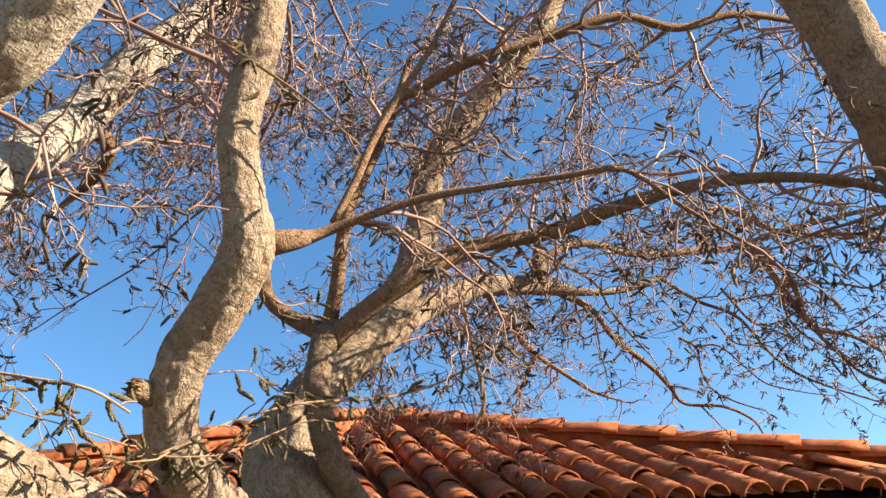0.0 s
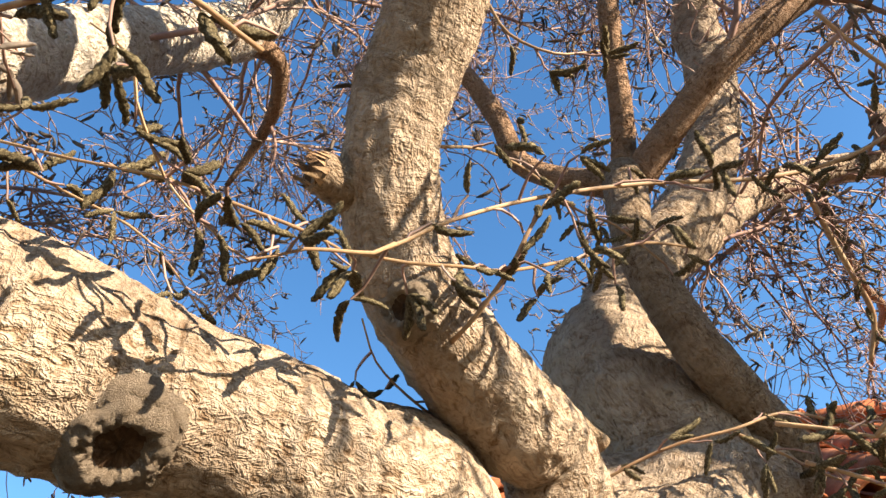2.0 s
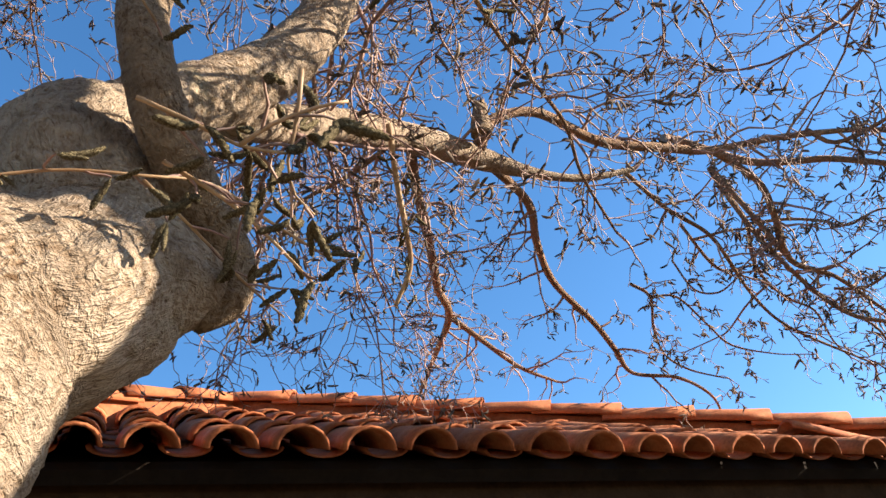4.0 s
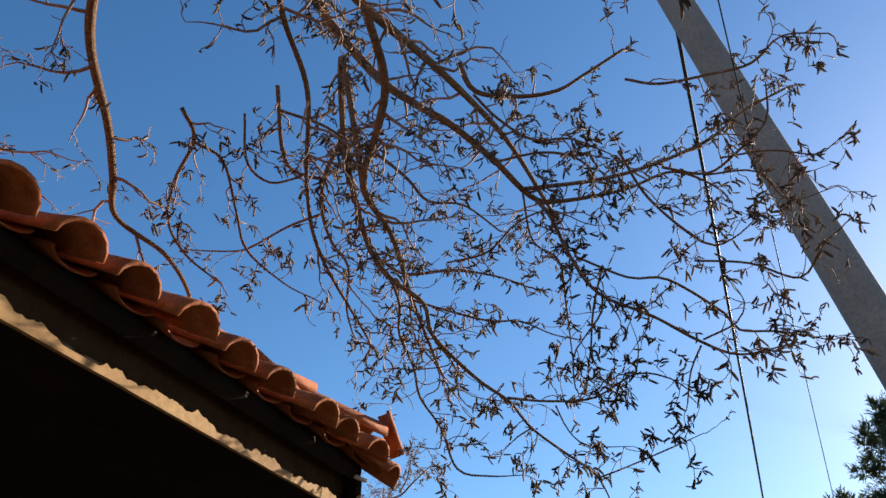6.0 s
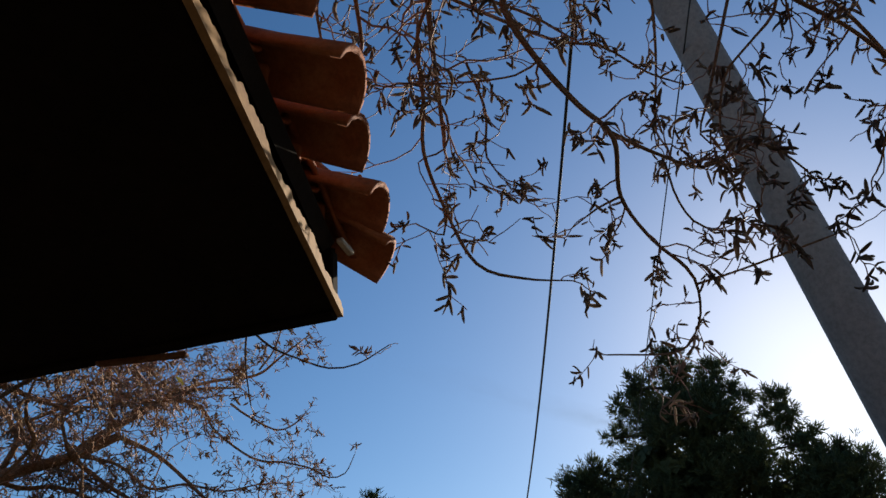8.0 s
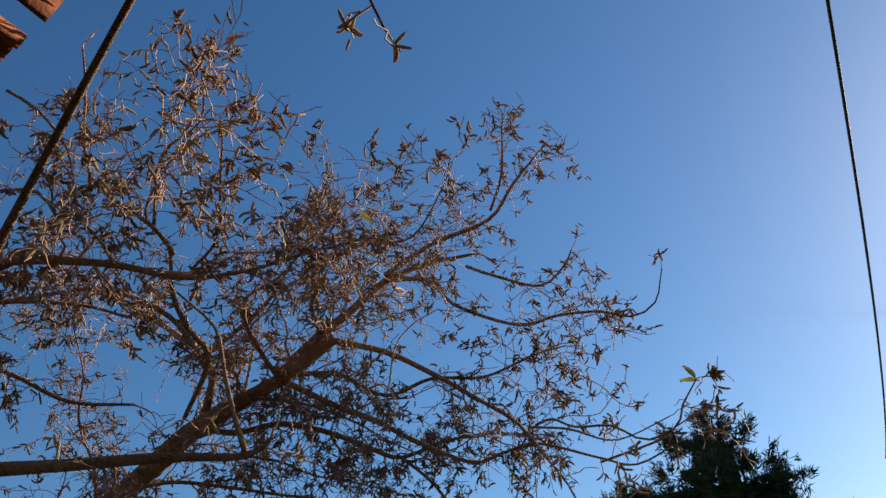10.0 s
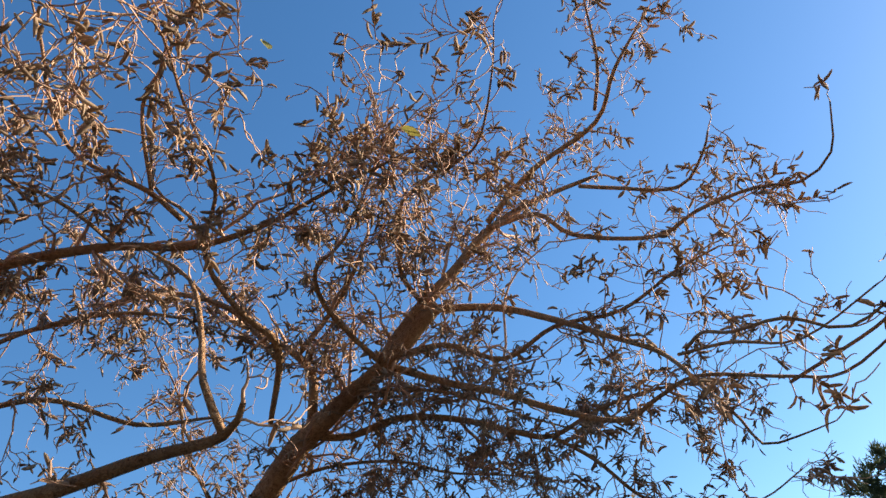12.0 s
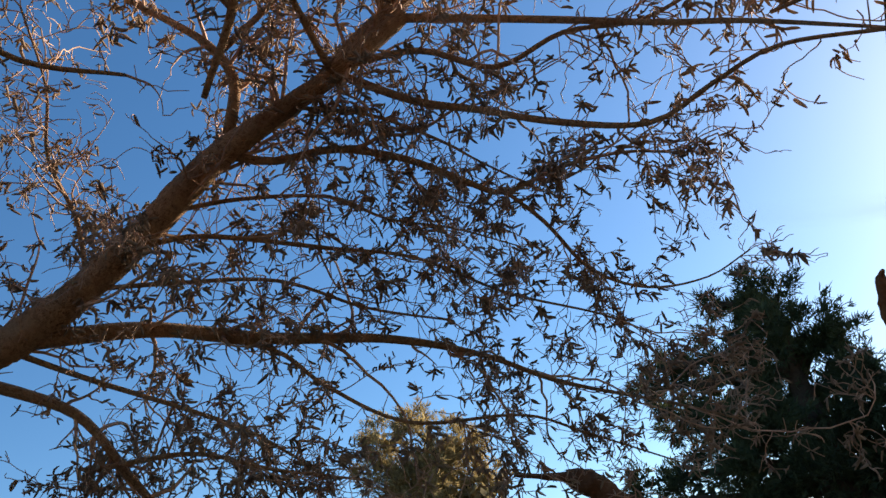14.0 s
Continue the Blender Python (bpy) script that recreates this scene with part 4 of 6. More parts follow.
old_tree.limb('branch', [(-0.426, -0.575, 3.551, 0.0059), (-0.413, -0.742, 3.541, 0.0051), (-0.401, -0.863, 3.483, 0.0051), (-0.349, -0.924, 3.436, 0.0034), (-0.348, -0.955, 3.445, 0.0026)], step=0.03, sides=8, rough=0.08, mat=M_BARK_THIN, spawn=14, reach=0.16, droop=0.4, start=0.05, bloom=5, key='spray_a6')
old_tree.limb('branch', [(-0.422, -0.899, 2.85, 0.0036), (-0.384, -0.882, 2.794, 0.0036), (-0.358, -0.815, 2.736, 0.0029), (-0.33, -0.756, 2.679, 0.0029), (-0.259, -0.741, 2.582, 0.0022), (-0.247, -0.836, 2.598, 0.0014)], step=0.03, sides=8, rough=0.08, mat=M_BARK_THIN, spawn=14, reach=0.16, droop=0.4, start=0.05, bloom=5, key='spray_a7')
old_tree.limb('branch', [(-0.876, -0.12, 3.678, 0.0094), (-0.814, -0.087, 3.552, 0.0093), (-0.739, 0.027, 3.447, 0.0086), (-0.635, 0.094, 3.372, 0.0073), (-0.522, 0.112, 3.302, 0.0066), (-0.451, 0.075, 3.222, 0.0058), (-0.364, 0.124, 3.092, 0.0044), (-0.303, 0.127, 3.011, 0.0034)], step=0.03, sides=8, rough=0.08, mat=M_BARK_THIN, spawn=14, reach=0.16, droop=0.4, start=0.05, bloom=5, key='spray_b')
old_tree.limb('branch', [(-0.632, 0.095, 3.367, 0.0058), (-0.616, 0.268, 3.371, 0.0053), (-0.588, 0.46, 3.352, 0.0046), (-0.571, 0.57, 3.375, 0.0037), (-0.634, 0.75, 3.395, 0.0029)], step=0.03, sides=8, rough=0.08, mat=M_BARK_THIN, spawn=14, reach=0.16, droop=0.4, start=0.05, bloom=5, key='spray_b5')
old_tree.limb('branch', [(-0.799, -0.19, 3.268, 0.0118), (-0.962, -0.158, 3.804, 0.0132), (-0.825, -0.106, 3.505, 0.0119), (-0.737, -0.117, 3.293, 0.0108), (-0.642, -0.133, 3.124, 0.0099), (-0.611, -0.204, 2.99, 0.0089), (-0.547, -0.306, 2.891, 0.0081), (-0.49, -0.31, 2.801, 0.0074), (-0.411, -0.369, 2.718, 0.0068), (-0.349, -0.438, 2.644, 0.0062), (-0.289, -0.506, 2.59, 0.0055), (-0.125, -0.526, 2.554, 0.0048), (-0.016, -0.595, 2.499, 0.0044), (0.035, -0.668, 2.44, 0.0046), (0.089, -0.696, 2.404, 0.0033), (0.182, -0.699, 2.359, 0.0028), (0.305, -0.659, 2.349, 0.0029), (0.429, -0.503, 2.42, 0.0023)], step=0.03, sides=8, rough=0.08, mat=M_BARK_THIN, spawn=14, reach=0.16, droop=0.4, start=0.05, bloom=5, key='spray_b2')
old_tree.limb('branch', [(0.071, -0.693, 2.412, 0.0033), (0.062, -0.796, 2.43, 0.0027), (0.049, -0.951, 2.464, 0.0027), (0.045, -1.076, 2.496, 0.0014)], step=0.03, sides=8, rough=0.08, mat=M_BARK_THIN, spawn=14, reach=0.16, droop=0.4, start=0.05, bloom=5, key='spray_b6')
old_tree.limb('branch', [(-0.295, -0.503, 2.601, 0.0048), (-0.187, -0.618, 2.611, 0.0043), (-0.071, -0.748, 2.647, 0.0040), (-0.038, -0.902, 2.721, 0.0035), (0.042, -1.006, 2.716, 0.0029), (0.078, -1.057, 2.675, 0.0022)], step=0.03, sides=8, rough=0.08, mat=M_BARK_THIN, spawn=14, reach=0.16, droop=0.4, start=0.05, bloom=5, key='spray_b7')
old_tree.limb('branch', [(-0.038, -0.902, 2.721, 0.0028), (-0.089, -0.934, 2.802, 0.0020), (-0.14, -0.929, 2.874, 0.0014)], step=0.03, sides=8, rough=0.08, mat=M_BARK_THIN, spawn=14, reach=0.16, droop=0.4, start=0.05, bloom=5, key='spray_b8')
old_tree.limb('branch', [(-0.125, -0.526, 2.554, 0.0031), (-0.119, -0.469, 2.534, 0.0026), (-0.089, -0.413, 2.513, 0.0013)], step=0.03, sides=8, rough=0.08, mat=M_BARK_THIN, spawn=14, reach=0.16, droop=0.4, start=0.05, bloom=5, key='spray_b9')
old_tree.limb('branch', [(-0.166, -0.632, 2.601, 0.0031), (-0.112, -0.653, 2.527, 0.0026), (-0.07, -0.706, 2.477, 0.0026), (-0.037, -0.851, 2.46, 0.0013)], step=0.03, sides=8, rough=0.08, mat=M_BARK_THIN, spawn=14, reach=0.16, droop=0.4, start=0.05, bloom=5, key='spray_b10')
old_tree.limb('branch', [(-0.597, -0.197, 3.003, 0.0051), (-0.495, -0.185, 2.949, 0.0052), (-0.359, -0.114, 2.915, 0.0048), (-0.218, -0.104, 2.845, 0.0049), (-0.124, -0.086, 2.765, 0.0050), (0, -0.116, 2.681, 0.0043), (0.008, -0.18, 2.508, 0.0042), (0.058, -0.288, 2.48, 0.0033), (0.093, -0.409, 2.476, 0.0016)], step=0.03, sides=8, rough=0.08, mat=M_BARK_THIN, spawn=14, reach=0.16, droop=0.4, start=0.05, bloom=5, key='spray_v')
old_tree.limb('branch', [(0.004, -0.115, 2.676, 0.0034), (0.006, -0.108, 2.603, 0.0026), (-0.063, -0.056, 2.591, 0.0017)], step=0.03, sides=8, rough=0.08, mat=M_BARK_THIN, spawn=14, reach=0.16, droop=0.4, start=0.05, bloom=5, key='spray_v2')
old_tree.limb('branch', [(-0.287, -0.115, 3.093, 0.0035), (-0.189, -0.098, 2.982, 0.0035), (-0.105, -0.151, 2.89, 0.0035), (-0.06, -0.134, 2.821, 0.0028), (-0.052, -0.064, 2.794, 0.0021), (0, -0.089, 2.724, 0.0014)], step=0.03, sides=8, rough=0.08, mat=M_BARK_THIN, spawn=14, reach=0.16, droop=0.4, start=0.05, bloom=5, key='spray_v3')
old_tree.limb('branch', [(-0.265, -0.217, 2.905, 0.0033), (-0.156, -0.249, 2.842, 0.0033), (-0.092, -0.238, 2.748, 0.0027), (-0.053, -0.28, 2.7, 0.0014)], step=0.03, sides=8, rough=0.08, mat=M_BARK_THIN, spawn=14, reach=0.16, droop=0.4, start=0.05, bloom=5, key='spray_v4')
old_tree.limb('branch', [(-0.81, -0.092, 3.549, 0.0078), (-0.678, -0.178, 3.523, 0.0072), (-0.547, -0.234, 3.489, 0.0066), (-0.431, -0.269, 3.451, 0.0059), (-0.327, -0.378, 3.469, 0.0045), (-0.185, -0.476, 3.403, 0.0036)], step=0.03, sides=8, rough=0.08, mat=M_BARK_THIN, spawn=14, reach=0.16, droop=0.4, start=0.05, bloom=5, key='spray_w')
old_tree.limb('branch', [(-0.359, -0.005, 3.298, 0.0067), (-0.25, -0.079, 3.265, 0.0068), (-0.144, -0.243, 3.301, 0.0061), (-0.073, -0.407, 3.266, 0.0045), (-0.004, -0.526, 3.217, 0.0036)], step=0.03, sides=8, rough=0.08, mat=M_BARK_THIN, spawn=14, reach=0.16, droop=0.4, start=0.05, bloom=5, key='spray_w2')
old_tree.limb('branch', [(-1.285, 0.252, 3.41, 0.0080), (-1.185, 0.268, 3.359, 0.0073), (-1.102, 0.407, 3.286, 0.0062), (-1.005, 0.502, 3.209, 0.0055), (-0.887, 0.508, 3.138, 0.0049), (-0.793, 0.416, 3.046, 0.0032)], step=0.03, sides=8, rough=0.08, mat=M_BARK_THIN, spawn=14, reach=0.16, droop=0.4, start=0.05, bloom=5, key='spray_c')
old_tree.limb('branch', [(-1.151, 0.303, 3.386, 0.0055), (-1.051, 0.249, 3.358, 0.0055), (-0.903, 0.28, 3.238, 0.0048), (-0.784, 0.307, 3.156, 0.0049), (-0.635, 0.229, 3.073, 0.0032), (-0.565, 0.129, 3.015, 0.0024)], step=0.03, sides=8, rough=0.08, mat=M_BARK_THIN, spawn=14, reach=0.16, droop=0.4, start=0.05, bloom=5, key='spray_c2')
old_tree.limb('branch', [(-1.103, 0.012, 3.592, 0.0076), (-0.943, 0.081, 3.443, 0.0076), (-0.852, 0.085, 3.407, 0.0070), (-0.764, 0.007, 3.402, 0.0049)], step=0.03, sides=8, rough=0.08, mat=M_BARK_THIN, spawn=14, reach=0.16, droop=0.4, start=0.05, bloom=5, key='spray_d')
old_tree.limb('branch', [(-1.144, 0.101, 3.447, 0.0047), (-1.02, 0.165, 3.346, 0.0047), (-0.922, 0.132, 3.314, 0.0048), (-0.897, 0.027, 3.317, 0.0039)], step=0.03, sides=8, rough=0.08, mat=M_BARK_THIN, spawn=14, reach=0.16, droop=0.4, start=0.05, bloom=5, key='spray_d2')
old_tree.limb('branch', [(-0.925, -0.624, 3.581, 0.0107), (-0.851, -0.654, 3.495, 0.0092), (-0.789, -0.798, 3.463, 0.0078), (-0.759, -0.921, 3.466, 0.0066), (-0.758, -1.013, 3.498, 0.0053), (-0.761, -1.16, 3.552, 0.0048)], step=0.03, sides=8, rough=0.08, mat=M_BARK_THIN, spawn=14, reach=0.16, droop=0.4, start=0.05, bloom=5, key='spray_e')
old_tree.limb('branch', [(-0.848, -0.644, 3.487, 0.0053), (-0.773, -0.703, 3.41, 0.0052), (-0.695, -0.797, 3.34, 0.0045), (-0.655, -0.917, 3.329, 0.0038), (-0.582, -1.031, 3.274, 0.0023)], step=0.03, sides=8, rough=0.08, mat=M_BARK_THIN, spawn=14, reach=0.16, droop=0.4, start=0.05, bloom=5, key='spray_e2')
old_tree.limb('branch', [(-1.052, 0.031, 3.52, 0.0062), (-0.943, -0.079, 3.499, 0.0055), (-0.859, -0.123, 3.488, 0.0055)], step=0.03, sides=8, rough=0.08, mat=M_BARK_THIN, spawn=14, reach=0.16, droop=0.4, start=0.05, bloom=5, key='spray_f')
old_tree.limb('branch', [(-0.774, -1.148, 3.398, 0.0051), (-0.73, -1.245, 3.373, 0.0051), (-0.695, -1.397, 3.379, 0.0045), (-0.67, -1.533, 3.394, 0.0047), (-0.685, -1.642, 3.453, 0.0032), (-0.642, -1.775, 3.443, 0.0025)], step=0.03, sides=8, rough=0.08, mat=M_BARK_THIN, spawn=14, reach=0.16, droop=0.4, start=0.05, bloom=5, key='spray_g')
old_tree.limb('branch', [(-0.502, -1.18, 3.22, 0.0052), (-0.483, -1.312, 3.157, 0.0045), (-0.529, -1.416, 3.169, 0.0046), (-0.555, -1.527, 3.242, 0.0038), (-0.616, -1.557, 3.333, 0.0024)], step=0.03, sides=8, rough=0.08, mat=M_BARK_THIN, spawn=14, reach=0.16, droop=0.4, start=0.05, bloom=5, key='spray_g2')
old_tree.limb('branch', [(-0.536, -1.364, 3.161, 0.0037), (-0.499, -1.515, 3.165, 0.0031), (-0.446, -1.646, 3.141, 0.0024), (-0.45, -1.717, 3.17, 0.0016)], step=0.03, sides=8, rough=0.08, mat=M_BARK_THIN, spawn=14, reach=0.16, droop=0.4, start=0.05, bloom=5, key='spray_g3')
old_tree.limb('branch', [(-0.521, -1.308, 3.122, 0.0037), (-0.476, -1.458, 3.115, 0.0031), (-0.395, -1.529, 3.033, 0.0023), (-0.372, -1.666, 3.051, 0.0015)], step=0.03, sides=8, rough=0.08, mat=M_BARK_THIN, spawn=14, reach=0.16, droop=0.4, start=0.05, bloom=5, key='spray_g4')
old_tree.limb('branch', [(-0.212, -1.196, 3.014, 0.0040), (-0.236, -1.365, 2.936, 0.0039), (-0.249, -1.499, 2.831, 0.0038), (-0.327, -1.585, 2.879, 0.0031), (-0.384, -1.645, 2.89, 0.0022)], step=0.03, sides=8, rough=0.08, mat=M_BARK_THIN, spawn=14, reach=0.16, droop=0.4, start=0.05, bloom=5, key='spray_h')
old_tree.limb('branch', [(-0.388, -0.82, 3.034, 0.0045), (-0.307, -0.975, 2.95, 0.0045), (-0.256, -1.098, 2.936, 0.0047), (-0.126, -1.246, 2.832, 0.0050), (-0.077, -1.278, 2.786, 0.0043), (-0.006, -1.41, 2.782, 0.0037), (0.043, -1.549, 2.74, 0.0023)], step=0.03, sides=8, rough=0.08, mat=M_BARK_THIN, spawn=14, reach=0.16, droop=0.4, start=0.05, bloom=5, key='spray_k')
old_tree.limb('branch', [(-0.47, -1.044, 3.379, 0.0050), (-0.352, -1.104, 3.22, 0.0049), (-0.227, -1.243, 3.067, 0.0044), (-0.212, -1.337, 3.065, 0.0030), (-0.235, -1.451, 3.123, 0.0023)], step=0.03, sides=8, rough=0.08, mat=M_BARK_THIN, spawn=14, reach=0.16, droop=0.4, start=0.05, bloom=5, key='spray_k2')
old_tree.limb('branch', [(-0.328, -0.632, 3.44, 0.0045), (-0.221, -0.622, 3.282, 0.0044), (-0.195, -0.71, 3.174, 0.0043), (-0.138, -0.704, 3.001, 0.0036), (-0.01, -0.673, 2.81, 0.0021)], step=0.03, sides=8, rough=0.08, mat=M_BARK_THIN, spawn=14, reach=0.16, droop=0.4, start=0.05, bloom=5, key='spray_m')
old_tree.limb('branch', [(-0.334, -0.301, 3.2, 0.0035), (-0.317, -0.466, 3.211, 0.0043), (-0.31, -0.593, 3.316, 0.0043), (-0.266, -0.718, 3.367, 0.0030), (-0.208, -0.831, 3.308, 0.0023)], step=0.03, sides=8, rough=0.08, mat=M_BARK_THIN, spawn=14, reach=0.16, droop=0.4, start=0.05, bloom=5, key='spray_m2')
old_tree.limb('branch', [(-0.269, -0.887, 3.052, 0.0042), (-0.236, -0.825, 2.903, 0.0040), (-0.163, -0.78, 2.788, 0.0033), (-0.115, -0.748, 2.711, 0.0026), (-0.091, -0.799, 2.687, 0.0020), (-0.097, -0.863, 2.71, 0.0014)], step=0.03, sides=8, rough=0.08, mat=M_BARK_THIN, spawn=14, reach=0.16, droop=0.4, start=0.05, bloom=5, key='spray_m3')
old_tree.limb('branch', [(-0.367, -0.171, 3.044, 0.0047), (-0.31, -0.306, 2.989, 0.0046), (-0.257, -0.442, 2.941, 0.0040), (-0.231, -0.55, 2.926, 0.0033), (-0.178, -0.653, 2.872, 0.0027), (-0.146, -0.744, 2.844, 0.0020)], step=0.03, sides=8, rough=0.08, mat=M_BARK_THIN, spawn=14, reach=0.16, droop=0.4, start=0.05, bloom=5, key='spray_m4')
old_tree.limb('branch', [(-0.386, -0.378, 2.759, 0.0030), (-0.374, -0.317, 2.73, 0.0024), (-0.351, -0.182, 2.756, 0.0025), (-0.335, -0.056, 2.794, 0.0019), (-0.333, -0.01, 2.782, 0.0013)], step=0.03, sides=8, rough=0.08, mat=M_BARK_THIN, spawn=14, reach=0.16, droop=0.4, start=0.05, bloom=5, key='spray_m5')
old_tree.limb('twig', [(-4.022, -1.963, 2.263, 0.0013), (-3.973, -1.948, 2.248, 0.0013), (-3.925, -1.931, 2.232, 0.0013), (-3.86, -1.903, 2.219, 0.0013), (-3.822, -1.871, 2.214, 0.0015), (-3.771, -1.823, 2.208, 0.0017), (-3.753, -1.78, 2.22, 0.0015)], step=0.02, sides=6, rough=0.0, mat=M_TWIG_YOUNG, key='twig_a')
old_tree.limb('twig', [(-3.887, -1.994, 2.307, 0.0009), (-3.862, -1.973, 2.284, 0.0013), (-3.865, -1.95, 2.258, 0.0014), (-3.864, -1.92, 2.238, 0.0014), (-3.859, -1.903, 2.218, 0.0012)], step=0.02, sides=6, rough=0.0, mat=M_TWIG_YOUNG, key='twig_b')
old_tree.limb('twig', [(-3.859, -1.903, 2.218, 0.0011), (-3.844, -1.893, 2.193, 0.001), (-3.827, -1.877, 2.175, 0.001), (-3.806, -1.859, 2.156, 0.0011), (-3.766, -1.843, 2.17, 0.0015), (-3.719, -1.802, 2.187, 0.002), (-3.701, -1.789, 2.204, 0.002)], step=0.02, sides=6, rough=0.0, mat=M_TWIG_YOUNG, key='twig_c')
old_tree.limb('twig', [(-3.722, -1.786, 2.2, 0.0022), (-3.692, -1.775, 2.218, 0.0022), (-3.65, -1.757, 2.247, 0.0022), (-3.562, -1.706, 2.3, 0.0024), (-3.44, -1.638, 2.352, 0.0027), (-3.275, -1.566, 2.386, 0.0031), (-3.16, -1.526, 2.424, 0.0031), (-3.075, -1.513, 2.46, 0.003), (-2.92, -1.488, 2.549, 0.0028)], step=0.02, sides=6, rough=0.0, mat=M_TWIG_YOUNG, key='twig_d')
old_tree.limb('twig', [(-3.676, -1.644, 2.19, 0.0029), (-3.648, -1.664, 2.2, 0.0025), (-3.607, -1.687, 2.229, 0.0025), (-3.575, -1.704, 2.266, 0.0022), (-3.547, -1.705, 2.301, 0.002)], step=0.02, sides=6, rough=0.0, mat=M_TWIG_YOUNG, key='twig_e')
old_tree.limb('twig', [(-3.731, -1.788, 2.201, 0.0016), (-3.696, -1.762, 2.203, 0.0017), (-3.648, -1.728, 2.213, 0.0017), (-3.606, -1.687, 2.23, 0.0018), (-3.535, -1.62, 2.28, 0.0018), (-3.432, -1.539, 2.346, 0.0018), (-3.353, -1.483, 2.362, 0.0015)], step=0.02, sides=6, rough=0.0, mat=M_TWIG_YOUNG, key='twig_f')
old_tree.limb('twig', [(-3.56, -1.362, 2.131, 0.0021), (-3.5, -1.373, 2.147, 0.0021), (-3.442, -1.379, 2.158, 0.0019), (-3.371, -1.379, 2.163, 0.0019), (-3.3, -1.362, 2.179, 0.002), (-3.228, -1.316, 2.175, 0.0021), (-3.121, -1.244, 2.176, 0.0017)], step=0.02, sides=6, rough=0.0, mat=M_TWIG_YOUNG, key='twig_g')
old_tree.limb('twig', [(-3.372, -1.376, 2.16, 0.0022), (-3.307, -1.302, 2.155, 0.002), (-3.244, -1.227, 2.149, 0.0019), (-3.175, -1.155, 2.145, 0.0015)], step=0.02, sides=6, rough=0.0, mat=M_TWIG_YOUNG, key='twig_h')
old_tree.limb('twig', [(-2.784, -0.735, 3.063, 0.0082), (-2.742, -0.636, 2.952, 0.0082), (-2.706, -0.563, 2.869, 0.0079), (-2.677, -0.491, 2.787, 0.0074), (-2.708, -0.419, 2.701, 0.0053)], step=0.02, sides=6, rough=0.0, mat=M_TWIG_YOUNG, key='twig_i')
old_tree.limb('twig', [(-3.648, -1.728, 2.382, 0.002), (-3.606, -1.692, 2.404, 0.0018), (-3.555, -1.619, 2.431, 0.0018), (-3.498, -1.541, 2.42, 0.0018), (-3.444, -1.481, 2.43, 0.0017), (-3.376, -1.395, 2.411, 0.0016)], step=0.02, sides=6, rough=0.0, mat=M_TWIG_YOUNG, key='twig_j')
old_tree.limb('twig', [(-3.556, -1.729, 2.635, 0.0024), (-3.537, -1.697, 2.599, 0.0022), (-3.485, -1.672, 2.572, 0.0019), (-3.418, -1.633, 2.608, 0.0015)], step=0.02, sides=6, rough=0.0, mat=M_TWIG_YOUNG, key='twig_k')
old_tree.limb('twig', [(-3.101, -1.587, 2.652, 0.0032), (-3.063, -1.554, 2.616, 0.0032), (-3.018, -1.52, 2.58, 0.003), (-2.898, -1.42, 2.548, 0.0026)], step=0.02, sides=6, rough=0.0, mat=M_TWIG_YOUNG, key='twig_l')
old_tree.limb('twig', [(-3.762, -1.657, 2.231, 0.0011), (-3.76, -1.61, 2.207, 0.0013), (-3.738, -1.565, 2.187, 0.0016), (-3.715, -1.527, 2.175, 0.0017)], step=0.02, sides=6, rough=0.0, mat=M_TWIG_YOUNG, key='twig_m')
old_tree.limb('twig', [(-4.089, -1.87, 2.381, 0.0015), (-4.03, -1.806, 2.356, 0.0014), (-3.975, -1.756, 2.332, 0.0014), (-3.943, -1.724, 2.297, 0.0012), (-3.92, -1.685, 2.253, 0.001)], step=0.02, sides=6, rough=0.0, mat=M_TWIG_YOUNG, key='twig_n')
old_tree.limb('twig', [(-3.966, -2.043, 2.26, 0.0026), (-3.881, -2.054, 2.24, 0.0025), (-3.796, -2.063, 2.217, 0.0024), (-3.744, -2.006, 2.2, 0.0022)], step=0.02, sides=6, rough=0.0, mat=M_TWIG_YOUNG, key='twig_o')
old_tree.limb('twig', [(-3.671, -2.094, 2.981, 0.0036), (-3.58, -2.083, 2.922, 0.0035), (-3.465, -2.064, 2.842, 0.003), (-3.351, -2.036, 2.747, 0.0022)], step=0.02, sides=6, rough=0.0, mat=M_TWIG_YOUNG, key='twig_p')

# ---- the second, smaller tree ----
young_tree = Tree("young_tree", (0.93, 2.9, 0), "smaller bare tree with brown branches and drooping catkins", 1.12, 0.024, 2.15, 0.72, 0.36, True)
young_tree.limb('limb', [(0.93, 2.9, -0.05, 0.1), (0.92, 2.92, 0.8, 0.085), (0.954, 2.843, 1.816, 0.0576), (1.079, 2.548, 2.269, 0.0433), (1.152, 2.329, 2.347, 0.0378), (1.195, 2.175, 2.408, 0.0342), (1.231, 2.014, 2.492, 0.0317), (1.258, 1.864, 2.576, 0.0295), (1.29, 1.725, 2.621, 0.0230), (1.331, 1.543, 2.673, 0.0193), (1.379, 1.404, 2.753, 0.0163), (1.314, 1.545, 2.666, 0.0190), (1.37, 1.451, 2.773, 0.0171), (1.437, 1.367, 2.861, 0.0139), (1.504, 1.274, 2.956, 0.0112), (1.605, 1.173, 3.026, 0.0077), (1.725, 1.048, 3.068, 0.0048)], step=0.012, sides=44, rough=0.07, mat=M_YOUNG_BARK, spawn=22, reach=0.25, start=0.3, key='t2_main')
